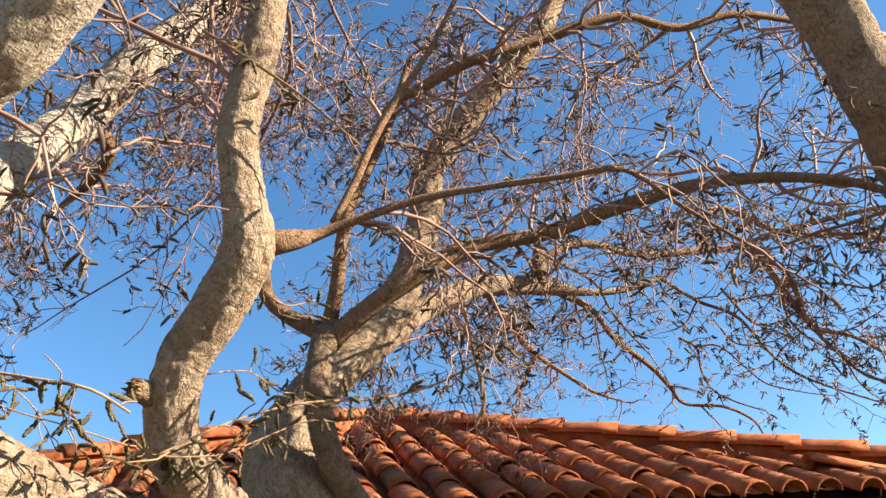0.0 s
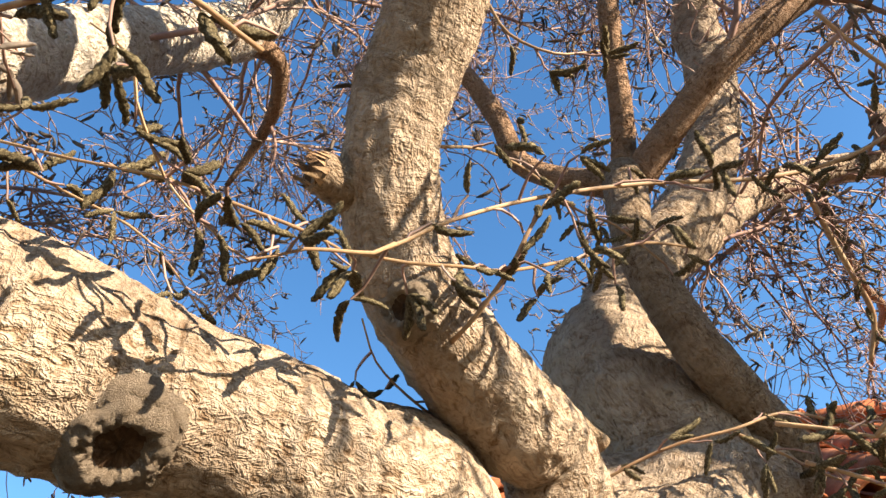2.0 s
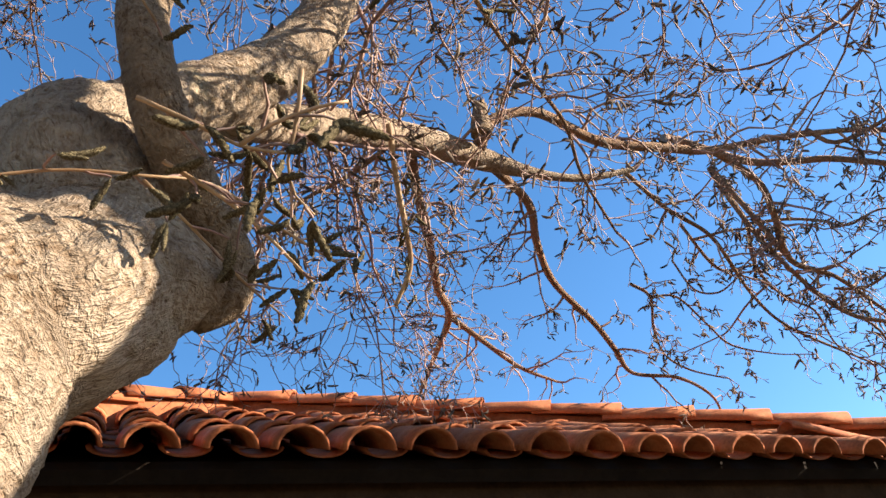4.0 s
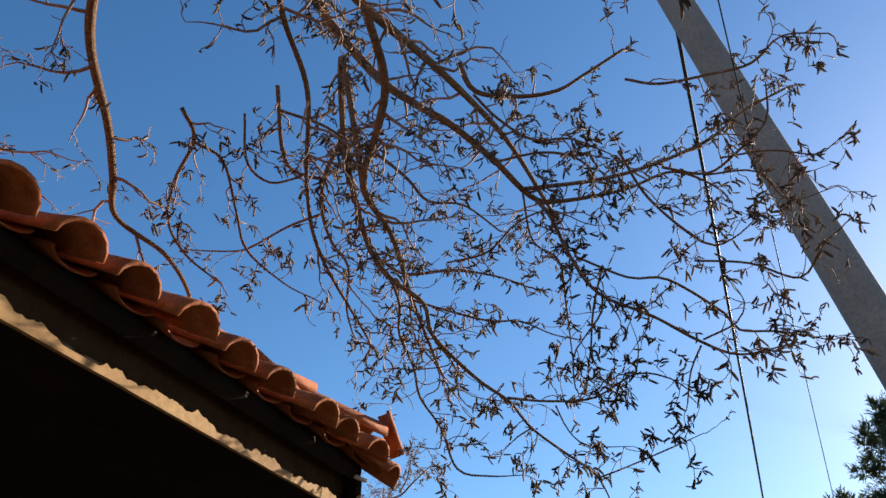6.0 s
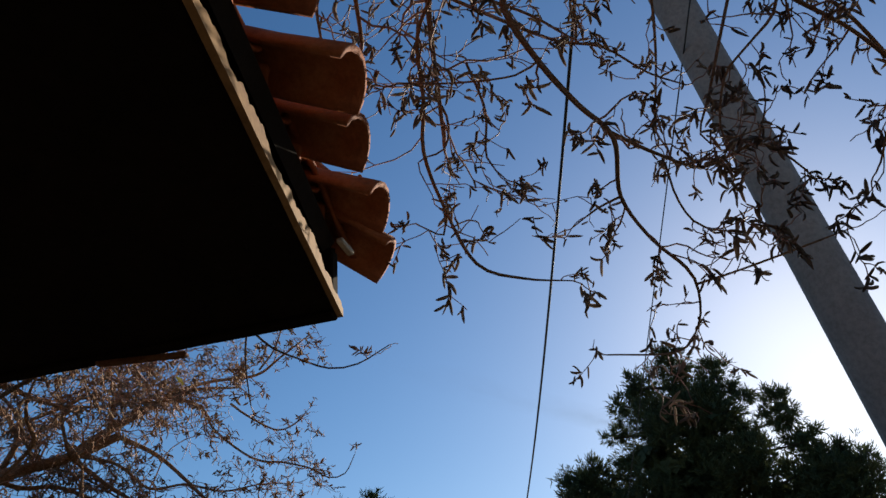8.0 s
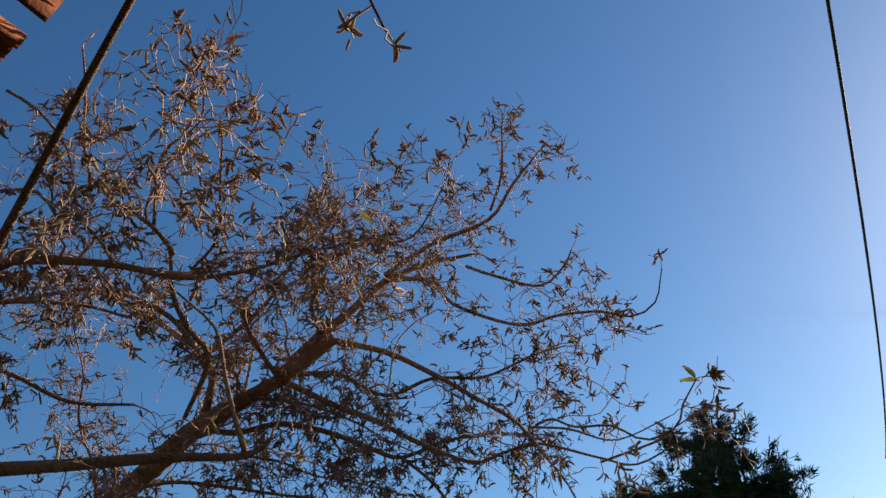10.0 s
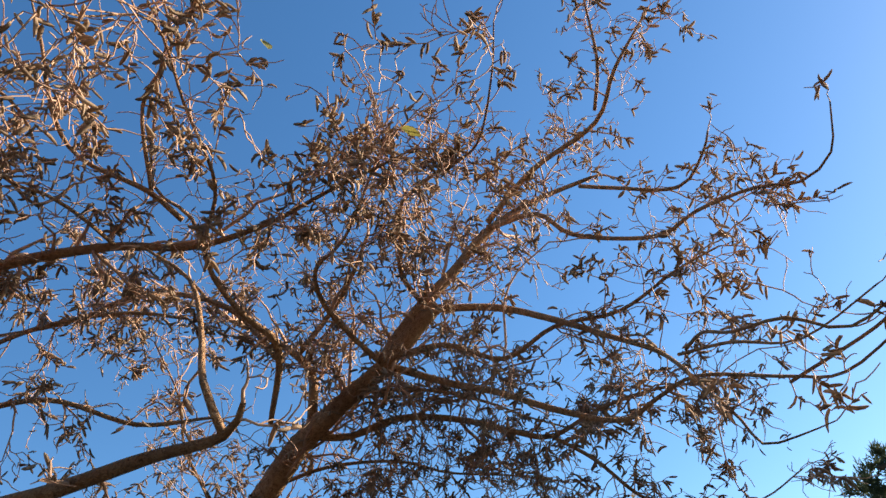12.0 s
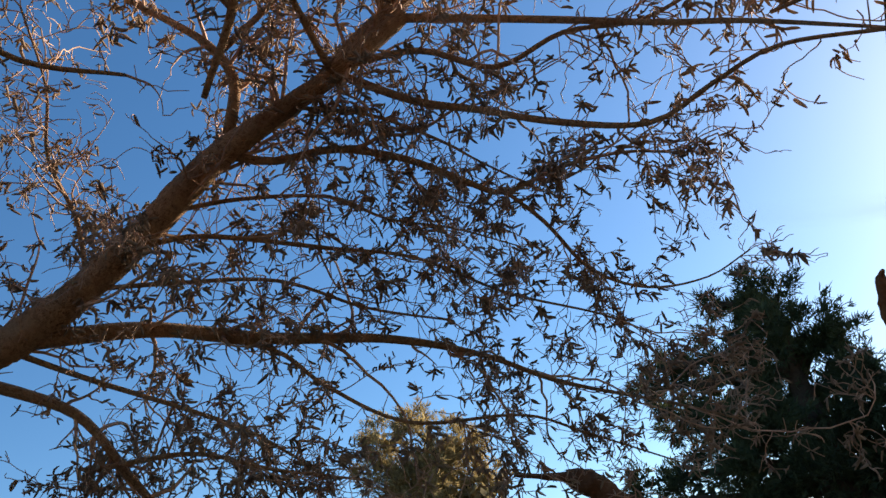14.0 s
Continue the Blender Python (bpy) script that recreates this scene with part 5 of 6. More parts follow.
young_tree.limb('branch', [(1.162, 2.321, 2.338, 0.0210), (1.324, 2.149, 2.33, 0.0174), (1.494, 1.973, 2.276, 0.0141), (1.717, 1.811, 2.259, 0.0106), (1.88, 1.665, 2.195, 0.0071), (2.052, 1.548, 2.11, 0.0055), (2.223, 1.369, 2.02, 0.0038), (2.356, 1.224, 1.938, 0.0027)], step=0.03, sides=8, rough=0.08, mat=M_YOUNG_BARK, spawn=24, reach=0.19, droop=0.05, start=0.1, bloom=6, key='t2_b')
young_tree.limb('branch', [(1.268, 1.836, 2.588, 0.0100), (1.343, 1.76, 2.565, 0.0094), (1.431, 1.664, 2.584, 0.0088), (1.537, 1.557, 2.547, 0.0082), (1.653, 1.478, 2.493, 0.0077), (1.728, 1.425, 2.469, 0.0067), (1.783, 1.296, 2.493, 0.0050), (1.858, 1.166, 2.496, 0.0040), (1.959, 1.052, 2.478, 0.0029)], step=0.03, sides=8, rough=0.08, mat=M_YOUNG_BARK, spawn=24, reach=0.19, droop=0.05, start=0.1, bloom=6, key='t2_c')
young_tree.limb('branch', [(1.703, 1.427, 2.473, 0.0050), (1.816, 1.387, 2.402, 0.0051), (1.926, 1.351, 2.295, 0.0046), (2.009, 1.259, 2.228, 0.0035), (2.082, 1.134, 2.22, 0.0023), (2.126, 1.026, 2.257, 0.0018)], step=0.03, sides=8, rough=0.08, mat=M_YOUNG_BARK, spawn=24, reach=0.19, droop=0.05, start=0.1, bloom=6, key='t2_c2')
young_tree.limb('branch', [(1.38, 1.405, 2.751, 0.0107), (1.428, 1.252, 2.669, 0.0091), (1.41, 1.094, 2.531, 0.0073), (1.379, 0.96, 2.4, 0.0058), (1.337, 0.853, 2.291, 0.0045), (1.26, 0.769, 2.162, 0.0030), (1.207, 0.713, 2.071, 0.0022), (1.186, 0.69, 2.021, 0.0018), (1.17, 0.638, 2.004, 0.0014), (1.184, 0.59, 2.005, 0.0009)], step=0.03, sides=8, rough=0.08, mat=M_YOUNG_BARK, spawn=4.17, reach=0.101, droop=0.1, start=0.2, key='t2_d')
young_tree.limb('branch', [(1.312, 0.812, 2.258, 0.0033), (1.258, 0.7, 2.202, 0.0027), (1.213, 0.613, 2.138, 0.0019), (1.206, 0.559, 2.127, 0.0016), (1.198, 0.469, 2.137, 0.0013)], step=0.03, sides=8, rough=0.08, mat=M_YOUNG_BARK, spawn=4.17, reach=0.101, droop=0.1, start=0.2, key='t2_d2')
young_tree.limb('branch', [(1.302, 0.791, 2.254, 0.0033), (1.233, 0.724, 2.227, 0.0030), (1.166, 0.654, 2.168, 0.0025), (1.167, 0.58, 2.146, 0.0024), (1.197, 0.522, 2.105, 0.0022), (1.216, 0.418, 2.132, 0.0013)], step=0.03, sides=8, rough=0.08, mat=M_YOUNG_BARK, spawn=4.17, reach=0.101, droop=0.1, start=0.2, key='t2_d3')
young_tree.limb('branch', [(1.264, 1.808, 2.625, 0.0133), (1.234, 1.751, 2.719, 0.0118), (1.172, 1.755, 2.781, 0.0101), (1.116, 1.809, 2.853, 0.0080), (1.05, 1.861, 2.916, 0.0059), (0.961, 1.887, 3.025, 0.0042)], step=0.03, sides=8, rough=0.08, mat=M_YOUNG_BARK, spawn=24, reach=0.19, droop=0.05, start=0.1, bloom=6, key='t2_e')
young_tree.limb('branch', [(1.194, 1.746, 2.767, 0.0089), (1.214, 1.62, 2.82, 0.0071), (1.205, 1.51, 2.851, 0.0060), (1.208, 1.418, 2.936, 0.0043)], step=0.03, sides=8, rough=0.08, mat=M_YOUNG_BARK, spawn=24, reach=0.19, droop=0.05, start=0.1, bloom=6, key='t2_e2')
young_tree.limb('branch', [(0.857, 2.751, 1.831, 0.0216), (0.336, 1.857, 2.236, 0.0187), (0.476, 1.584, 2.213, 0.0143), (0.539, 1.399, 2.182, 0.0116), (0.575, 1.191, 2.139, 0.0091), (0.595, 1.019, 2.093, 0.0058), (0.585, 0.956, 2.101, 0.0032)], step=0.03, sides=8, rough=0.08, mat=M_YOUNG_BARK, spawn=9, reach=0.1, droop=0.05, start=0.1, bloom=2, key='t2_f')
young_tree.limb('branch', [(0.595, 1.019, 2.093, 0.0059), (0.572, 1.025, 2.162, 0.0048), (0.587, 1.062, 2.261, 0.0040), (0.576, 1.075, 2.348, 0.0031), (0.522, 1.117, 2.418, 0.0019)], step=0.03, sides=8, rough=0.08, mat=M_YOUNG_BARK, spawn=9, reach=0.1, droop=0.05, start=0.1, bloom=2, key='t2_f2')
young_tree.limb('branch', [(0.946, 2.874, 1.741, 0.0336), (0.255, 1.759, 2.61, 0.0160), (0.41, 1.584, 2.621, 0.0120), (0.44, 1.521, 2.64, 0.0102), (0.571, 1.388, 2.633, 0.0084), (0.683, 1.29, 2.604, 0.0067), (0.774, 1.182, 2.614, 0.0048), (0.837, 1.088, 2.641, 0.0035), (0.921, 0.964, 2.669, 0.0027)], step=0.03, sides=8, rough=0.08, mat=M_YOUNG_BARK, spawn=24, reach=0.19, droop=0.05, start=0.1, bloom=6, key='t2_g')
young_tree.limb('branch', [(1.131, 2.427, 2.282, 0.0140), (1.288, 2.343, 2.205, 0.0112), (1.387, 2.304, 2.068, 0.0093), (1.514, 2.324, 1.969, 0.0070)], step=0.03, sides=8, rough=0.08, mat=M_YOUNG_BARK, spawn=24, reach=0.19, droop=0.05, start=0.1, bloom=6, key='t2_h')
young_tree.limb('branch', [(1.501, 1.27, 2.963, 0.0089), (1.516, 1.121, 2.9, 0.0067), (1.535, 1.06, 2.797, 0.0059), (1.523, 0.918, 2.671, 0.0050), (1.528, 0.834, 2.627, 0.0048), (1.492, 0.739, 2.6, 0.0041), (1.483, 0.617, 2.558, 0.0035), (1.487, 0.543, 2.513, 0.0029), (1.469, 0.471, 2.516, 0.0024), (1.437, 0.422, 2.581, 0.0014)], step=0.03, sides=8, rough=0.08, mat=M_YOUNG_BARK, spawn=12, reach=0.1, droop=0.1, start=0.05, key='t2_i')
young_tree.limb('branch', [(1.371, 1.438, 2.783, 0.0073), (1.28, 1.399, 2.817, 0.0071), (1.229, 1.33, 2.845, 0.0058), (1.158, 1.23, 2.866, 0.0050), (1.118, 1.059, 2.808, 0.0040), (1.079, 0.918, 2.736, 0.0028), (1, 0.782, 2.754, 0.0018), (0.939, 0.706, 2.772, 0.0013)], step=0.03, sides=8, rough=0.08, mat=M_YOUNG_BARK, spawn=24, reach=0.19, droop=0.05, start=0.1, bloom=6, key='t2_j')
young_tree.limb('branch', [(1.305, 1.558, 2.663, 0.0084), (1.189, 1.525, 2.702, 0.0070), (1.107, 1.498, 2.744, 0.0063), (1.046, 1.431, 2.777, 0.0050), (1.057, 1.331, 2.795, 0.0037), (1.031, 1.184, 2.848, 0.0031), (1.011, 1.064, 2.905, 0.0020)], step=0.03, sides=8, rough=0.08, mat=M_YOUNG_BARK, spawn=24, reach=0.19, droop=0.05, start=0.1, bloom=6, key='t2_k')
young_tree.limb('branch', [(1.318, 1.553, 2.655, 0.0102), (1.41, 1.442, 2.564, 0.0088), (1.444, 1.329, 2.487, 0.0078), (1.455, 1.191, 2.374, 0.0068), (1.449, 1.043, 2.275, 0.0053), (1.397, 0.925, 2.252, 0.0041), (1.359, 0.818, 2.231, 0.0035), (1.337, 0.673, 2.146, 0.0028), (1.297, 0.585, 2.096, 0.0022), (1.28, 0.473, 2.112, 0.0019)], step=0.03, sides=8, rough=0.08, mat=M_YOUNG_BARK, spawn=12, reach=0.1, droop=0.1, start=0.05, key='t2_l')
young_tree.limb('branch', [(1.314, 1.545, 2.666, 0.0084), (1.357, 1.378, 2.621, 0.0068), (1.408, 1.257, 2.526, 0.0054), (1.435, 1.117, 2.535, 0.0048), (1.486, 0.981, 2.506, 0.0042), (1.511, 0.841, 2.525, 0.0030), (1.52, 0.742, 2.52, 0.0020)], step=0.03, sides=8, rough=0.08, mat=M_YOUNG_BARK, spawn=24, reach=0.19, droop=0.05, start=0.1, bloom=6, key='t2_m')
young_tree.limb('branch', [(1.05, 1.663, 2.499, 0.0055), (0.988, 1.513, 2.596, 0.0085), (0.897, 1.495, 2.645, 0.0073), (0.803, 1.45, 2.687, 0.0056), (0.718, 1.374, 2.752, 0.0040), (0.632, 1.359, 2.789, 0.0030), (0.561, 1.194, 2.822, 0.0023), (0.51, 1.03, 2.822, 0.0013)], step=0.03, sides=8, rough=0.08, mat=M_YOUNG_BARK, spawn=24, reach=0.19, droop=0.05, start=0.1, bloom=6, key='t2_n')
young_tree.limb('branch', [(0.584, 1.383, 2.632, 0.0042), (0.495, 1.32, 2.622, 0.0035), (0.425, 1.293, 2.622, 0.0030), (0.366, 1.293, 2.631, 0.0026), (0.297, 1.191, 2.667, 0.0017)], step=0.03, sides=8, rough=0.08, mat=M_YOUNG_BARK, spawn=24, reach=0.19, droop=0.05, start=0.1, bloom=6, key='t2_o')
young_tree.limb('branch', [(0.696, 1.27, 2.622, 0.0040), (0.652, 1.149, 2.626, 0.0034), (0.539, 1.03, 2.644, 0.0027), (0.45, 0.943, 2.68, 0.0019), (0.353, 0.937, 2.61, 0.0014), (0.284, 0.902, 2.549, 0.0014)], step=0.03, sides=8, rough=0.08, mat=M_YOUNG_BARK, spawn=24, reach=0.19, droop=0.05, start=0.1, bloom=6, key='t2_p')
young_tree.limb('branch', [(1.002, 1.532, 2.579, 0.0075), (0.919, 1.595, 2.733, 0.0066), (0.776, 1.698, 2.799, 0.0058), (0.651, 1.854, 2.78, 0.0048), (0.498, 2.005, 2.782, 0.0038)], step=0.03, sides=8, rough=0.08, mat=M_YOUNG_BARK, spawn=24, reach=0.19, droop=0.05, start=0.1, bloom=6, key='t2_q')
young_tree.limb('branch', [(1.246, 2.037, 2.462, 0.0063), (1.32, 1.951, 2.465, 0.0058), (1.507, 1.779, 2.416, 0.0049), (1.64, 1.644, 2.37, 0.0040), (1.812, 1.526, 2.278, 0.0033), (1.941, 1.364, 2.184, 0.0025), (2.054, 1.282, 2.118, 0.0017)], step=0.03, sides=8, rough=0.08, mat=M_YOUNG_BARK, spawn=24, reach=0.19, droop=0.05, start=0.1, bloom=6, key='t2_r1')
young_tree.limb('branch', [(1.366, 2.109, 2.31, 0.0060), (1.501, 1.97, 2.249, 0.0055), (1.611, 1.923, 2.164, 0.0046), (1.749, 1.814, 2.06, 0.0042), (1.913, 1.616, 2.029, 0.0035), (2.034, 1.524, 1.97, 0.0027), (2.219, 1.381, 1.869, 0.0018)], step=0.03, sides=8, rough=0.08, mat=M_YOUNG_BARK, spawn=24, reach=0.19, droop=0.05, start=0.1, bloom=6, key='t2_r2')
young_tree.limb('branch', [(1.149, 2.369, 2.333, 0.0073), (1.26, 2.265, 2.25, 0.0062), (1.389, 2.123, 2.15, 0.0052), (1.538, 2.084, 2.102, 0.0038), (1.634, 1.979, 1.982, 0.0025)], step=0.03, sides=8, rough=0.08, mat=M_YOUNG_BARK, spawn=24, reach=0.19, droop=0.05, start=0.1, bloom=6, key='t2_r3')
young_tree.limb('branch', [(1.195, 2.175, 2.408, 0.0065), (1.138, 2.129, 2.525, 0.0052), (1.07, 2.13, 2.659, 0.0043), (1.016, 2.059, 2.768, 0.0030), (0.915, 1.995, 2.879, 0.0022)], step=0.03, sides=8, rough=0.08, mat=M_YOUNG_BARK, spawn=24, reach=0.19, droop=0.05, start=0.1, bloom=6, key='t2_r4')
young_tree.limb('branch', [(1.239, 1.983, 2.509, 0.0058), (1.351, 1.877, 2.534, 0.0049), (1.443, 1.709, 2.487, 0.0040), (1.556, 1.647, 2.444, 0.0032), (1.663, 1.544, 2.406, 0.0024), (1.805, 1.459, 2.368, 0.0017)], step=0.03, sides=8, rough=0.08, mat=M_YOUNG_BARK, spawn=24, reach=0.19, droop=0.05, start=0.1, bloom=6, key='t2_r5')
young_tree.limb('branch', [(1.197, 2.178, 2.403, 0.0056), (1.285, 2.032, 2.377, 0.0050), (1.43, 1.872, 2.353, 0.0041), (1.573, 1.758, 2.277, 0.0032), (1.724, 1.647, 2.238, 0.0024)], step=0.03, sides=8, rough=0.08, mat=M_YOUNG_BARK, spawn=24, reach=0.19, droop=0.05, start=0.1, bloom=6, key='t2_r6')
young_tree.limb('branch', [(1.315, 2.315, 2.079, 0.0063), (1.432, 2.159, 2.071, 0.0053), (1.529, 2.031, 2.004, 0.0039), (1.683, 1.9, 1.95, 0.0025)], step=0.03, sides=8, rough=0.08, mat=M_YOUNG_BARK, spawn=24, reach=0.19, droop=0.05, start=0.1, bloom=6, key='t2_r7')
young_tree.limb('branch', [(1.312, 1.672, 2.639, 0.0048), (1.431, 1.557, 2.611, 0.0043), (1.562, 1.473, 2.559, 0.0036), (1.637, 1.427, 2.511, 0.0027), (1.768, 1.353, 2.451, 0.0020)], step=0.03, sides=8, rough=0.08, mat=M_YOUNG_BARK, spawn=24, reach=0.19, droop=0.05, start=0.1, bloom=6, key='t2_r8')
young_tree.limb('branch', [(1.496, 1.261, 2.975, 0.0089), (1.487, 1.07, 3, 0.0073), (1.536, 0.885, 3.028, 0.0061), (1.494, 0.768, 3.077, 0.0048), (1.523, 0.662, 3.176, 0.0030)], step=0.03, sides=8, rough=0.08, mat=M_YOUNG_BARK, spawn=17, reach=0.15, droop=0.05, start=0.15, bloom=7, key='t2_s')
young_tree.limb('branch', [(1.519, 0.866, 3.044, 0.0049), (1.46, 0.781, 3.108, 0.0042), (1.394, 0.718, 3.234, 0.0024)], step=0.03, sides=8, rough=0.08, mat=M_YOUNG_BARK, spawn=17, reach=0.15, droop=0.05, start=0.15, bloom=7, key='t2_s2')
young_tree.limb('branch', [(1.552, 0.999, 2.913, 0.0055), (1.571, 0.926, 2.855, 0.0048), (1.664, 0.819, 2.81, 0.0041), (1.642, 0.725, 2.826, 0.0035), (1.628, 0.684, 2.859, 0.0023)], step=0.03, sides=8, rough=0.08, mat=M_YOUNG_BARK, spawn=17, reach=0.15, droop=0.05, start=0.15, bloom=7, key='t2_t')
young_tree.limb('branch', [(0.657, 1.282, 2.65, 0.0055), (0.593, 1.288, 2.698, 0.0051), (0.489, 1.338, 2.771, 0.0042), (0.425, 1.307, 2.819, 0.0039), (0.374, 1.257, 2.93, 0.0030), (0.341, 1.235, 3.004, 0.0020)], step=0.03, sides=8, rough=0.08, mat=M_YOUNG_BARK, spawn=17, reach=0.15, droop=0.05, start=0.15, bloom=7, key='t2_u')
young_tree.limb('branch', [(0.603, 1.291, 2.693, 0.0041), (0.542, 1.207, 2.817, 0.0037), (0.54, 1.09, 2.847, 0.0027), (0.497, 1.046, 2.939, 0.0019)], step=0.03, sides=8, rough=0.08, mat=M_YOUNG_BARK, spawn=17, reach=0.15, droop=0.05, start=0.15, bloom=7, key='t2_v')
young_tree.limb('branch', [(0.453, 1.998, 2.698, 0.0055), (0.584, 1.839, 2.736, 0.0053), (0.716, 1.696, 2.726, 0.0045), (0.841, 1.643, 2.714, 0.0034)], step=0.03, sides=8, rough=0.08, mat=M_YOUNG_BARK, spawn=17, reach=0.15, droop=0.05, start=0.15, bloom=7, key='t2_w')
young_tree.limb('branch', [(0.468, 1.961, 2.557, 0.0064), (0.632, 1.86, 2.582, 0.0057), (0.808, 1.815, 2.533, 0.0051), (0.946, 1.734, 2.534, 0.0034)], step=0.03, sides=8, rough=0.08, mat=M_YOUNG_BARK, spawn=17, reach=0.15, droop=0.05, start=0.15, bloom=7, key='t2_x')
young_tree.limb('branch', [(0.309, 1.429, 2.697, 0.0042), (0.366, 1.35, 2.688, 0.0037), (0.434, 1.345, 2.638, 0.0031), (0.472, 1.291, 2.662, 0.0022)], step=0.03, sides=8, rough=0.08, mat=M_YOUNG_BARK, spawn=17, reach=0.15, droop=0.05, start=0.15, bloom=7, key='t2_y')
young_tree.limb('branch', [(0.247, 1.314, 2.855, 0.0034), (0.3, 1.289, 2.826, 0.0032), (0.374, 1.289, 2.775, 0.0027), (0.422, 1.31, 2.688, 0.0018)], step=0.03, sides=8, rough=0.08, mat=M_YOUNG_BARK, spawn=17, reach=0.15, droop=0.05, start=0.15, bloom=7, key='t2_z')
young_tree.limb('branch', [(1.336, 0.674, 2.136, 0.0028), (1.289, 0.498, 2.132, 0.0024), (1.304, 0.458, 2.187, 0.0022), (1.307, 0.412, 2.233, 0.0014)], step=0.03, sides=8, rough=0.08, mat=M_YOUNG_BARK, spawn=17, reach=0.15, droop=0.05, start=0.15, bloom=7, key='t2_l2')
young_tree.limb('branch', [(0.25, 1.3, 2.35, 0.008), (0.028, 0.518, 2.566, 0.0042), (0.049, 0.455, 2.507, 0.0036), (0.077, 0.407, 2.456, 0.003), (0.106, 0.350, 2.403, 0.0029), (0.132, 0.290, 2.377, 0.0024), (0.157, 0.219, 2.353, 0.0024), (0.165, 0.147, 2.359, 0.0019), (0.157, 0.065, 2.396, 0.0014)], step=0.03, sides=8, rough=0.08, mat=M_BARK_THIN, spawn=16, reach=0.05, droop=0.2, start=0.4, bloom=6, key='twig_corner')
young_tree.limb('branch', [(0.077, 0.405, 2.456, 0.0025), (0.099, 0.415, 2.396, 0.0025), (0.135, 0.418, 2.335, 0.0019), (0.167, 0.416, 2.282, 0.0015)], step=0.03, sides=8, rough=0.08, mat=M_BARK_THIN, spawn=16, reach=0.05, droop=0.2, start=0.4, bloom=6, key='twig_corner2')
HANGING_TWIGS = [
    ([(-3.254, -1.604, 2.105, 0.0024), (-3.253, -1.585, 2.083, 0.0021), (-3.254, -1.567, 2.063, 0.0018), (-3.257, -1.55, 2.043, 0.0015), (-3.247, -1.531, 2.02, 0.0012), (-3.228, -1.522, 2.008, 0.0009)], 0.03),
    ([(-3.386, -1.565, 2.077, 0.0024), (-3.338, -1.558, 2.064, 0.0021), (-3.299, -1.552, 2.051, 0.0018), (-3.259, -1.554, 2.048, 0.0015)], 0.03),
    ([(-3.359, -1.519, 2.052, 0.0024), (-3.304, -1.505, 2.029, 0.0021), (-3.266, -1.49, 2.007, 0.0018), (-3.219, -1.467, 1.974, 0.0015)], 0.03),
    ([(-3.299, -1.552, 2.051, 0.0024), (-3.273, -1.569, 2.067, 0.0021), (-3.238, -1.584, 2.08, 0.0018), (-3.21, -1.593, 2.086, 0.0015)], 0.03),
]
for points, _ in HANGING_TWIGS:
    old_tree.limb("twig", points, step=0.02, sides=6, mat=M_TWIG_YOUNG)
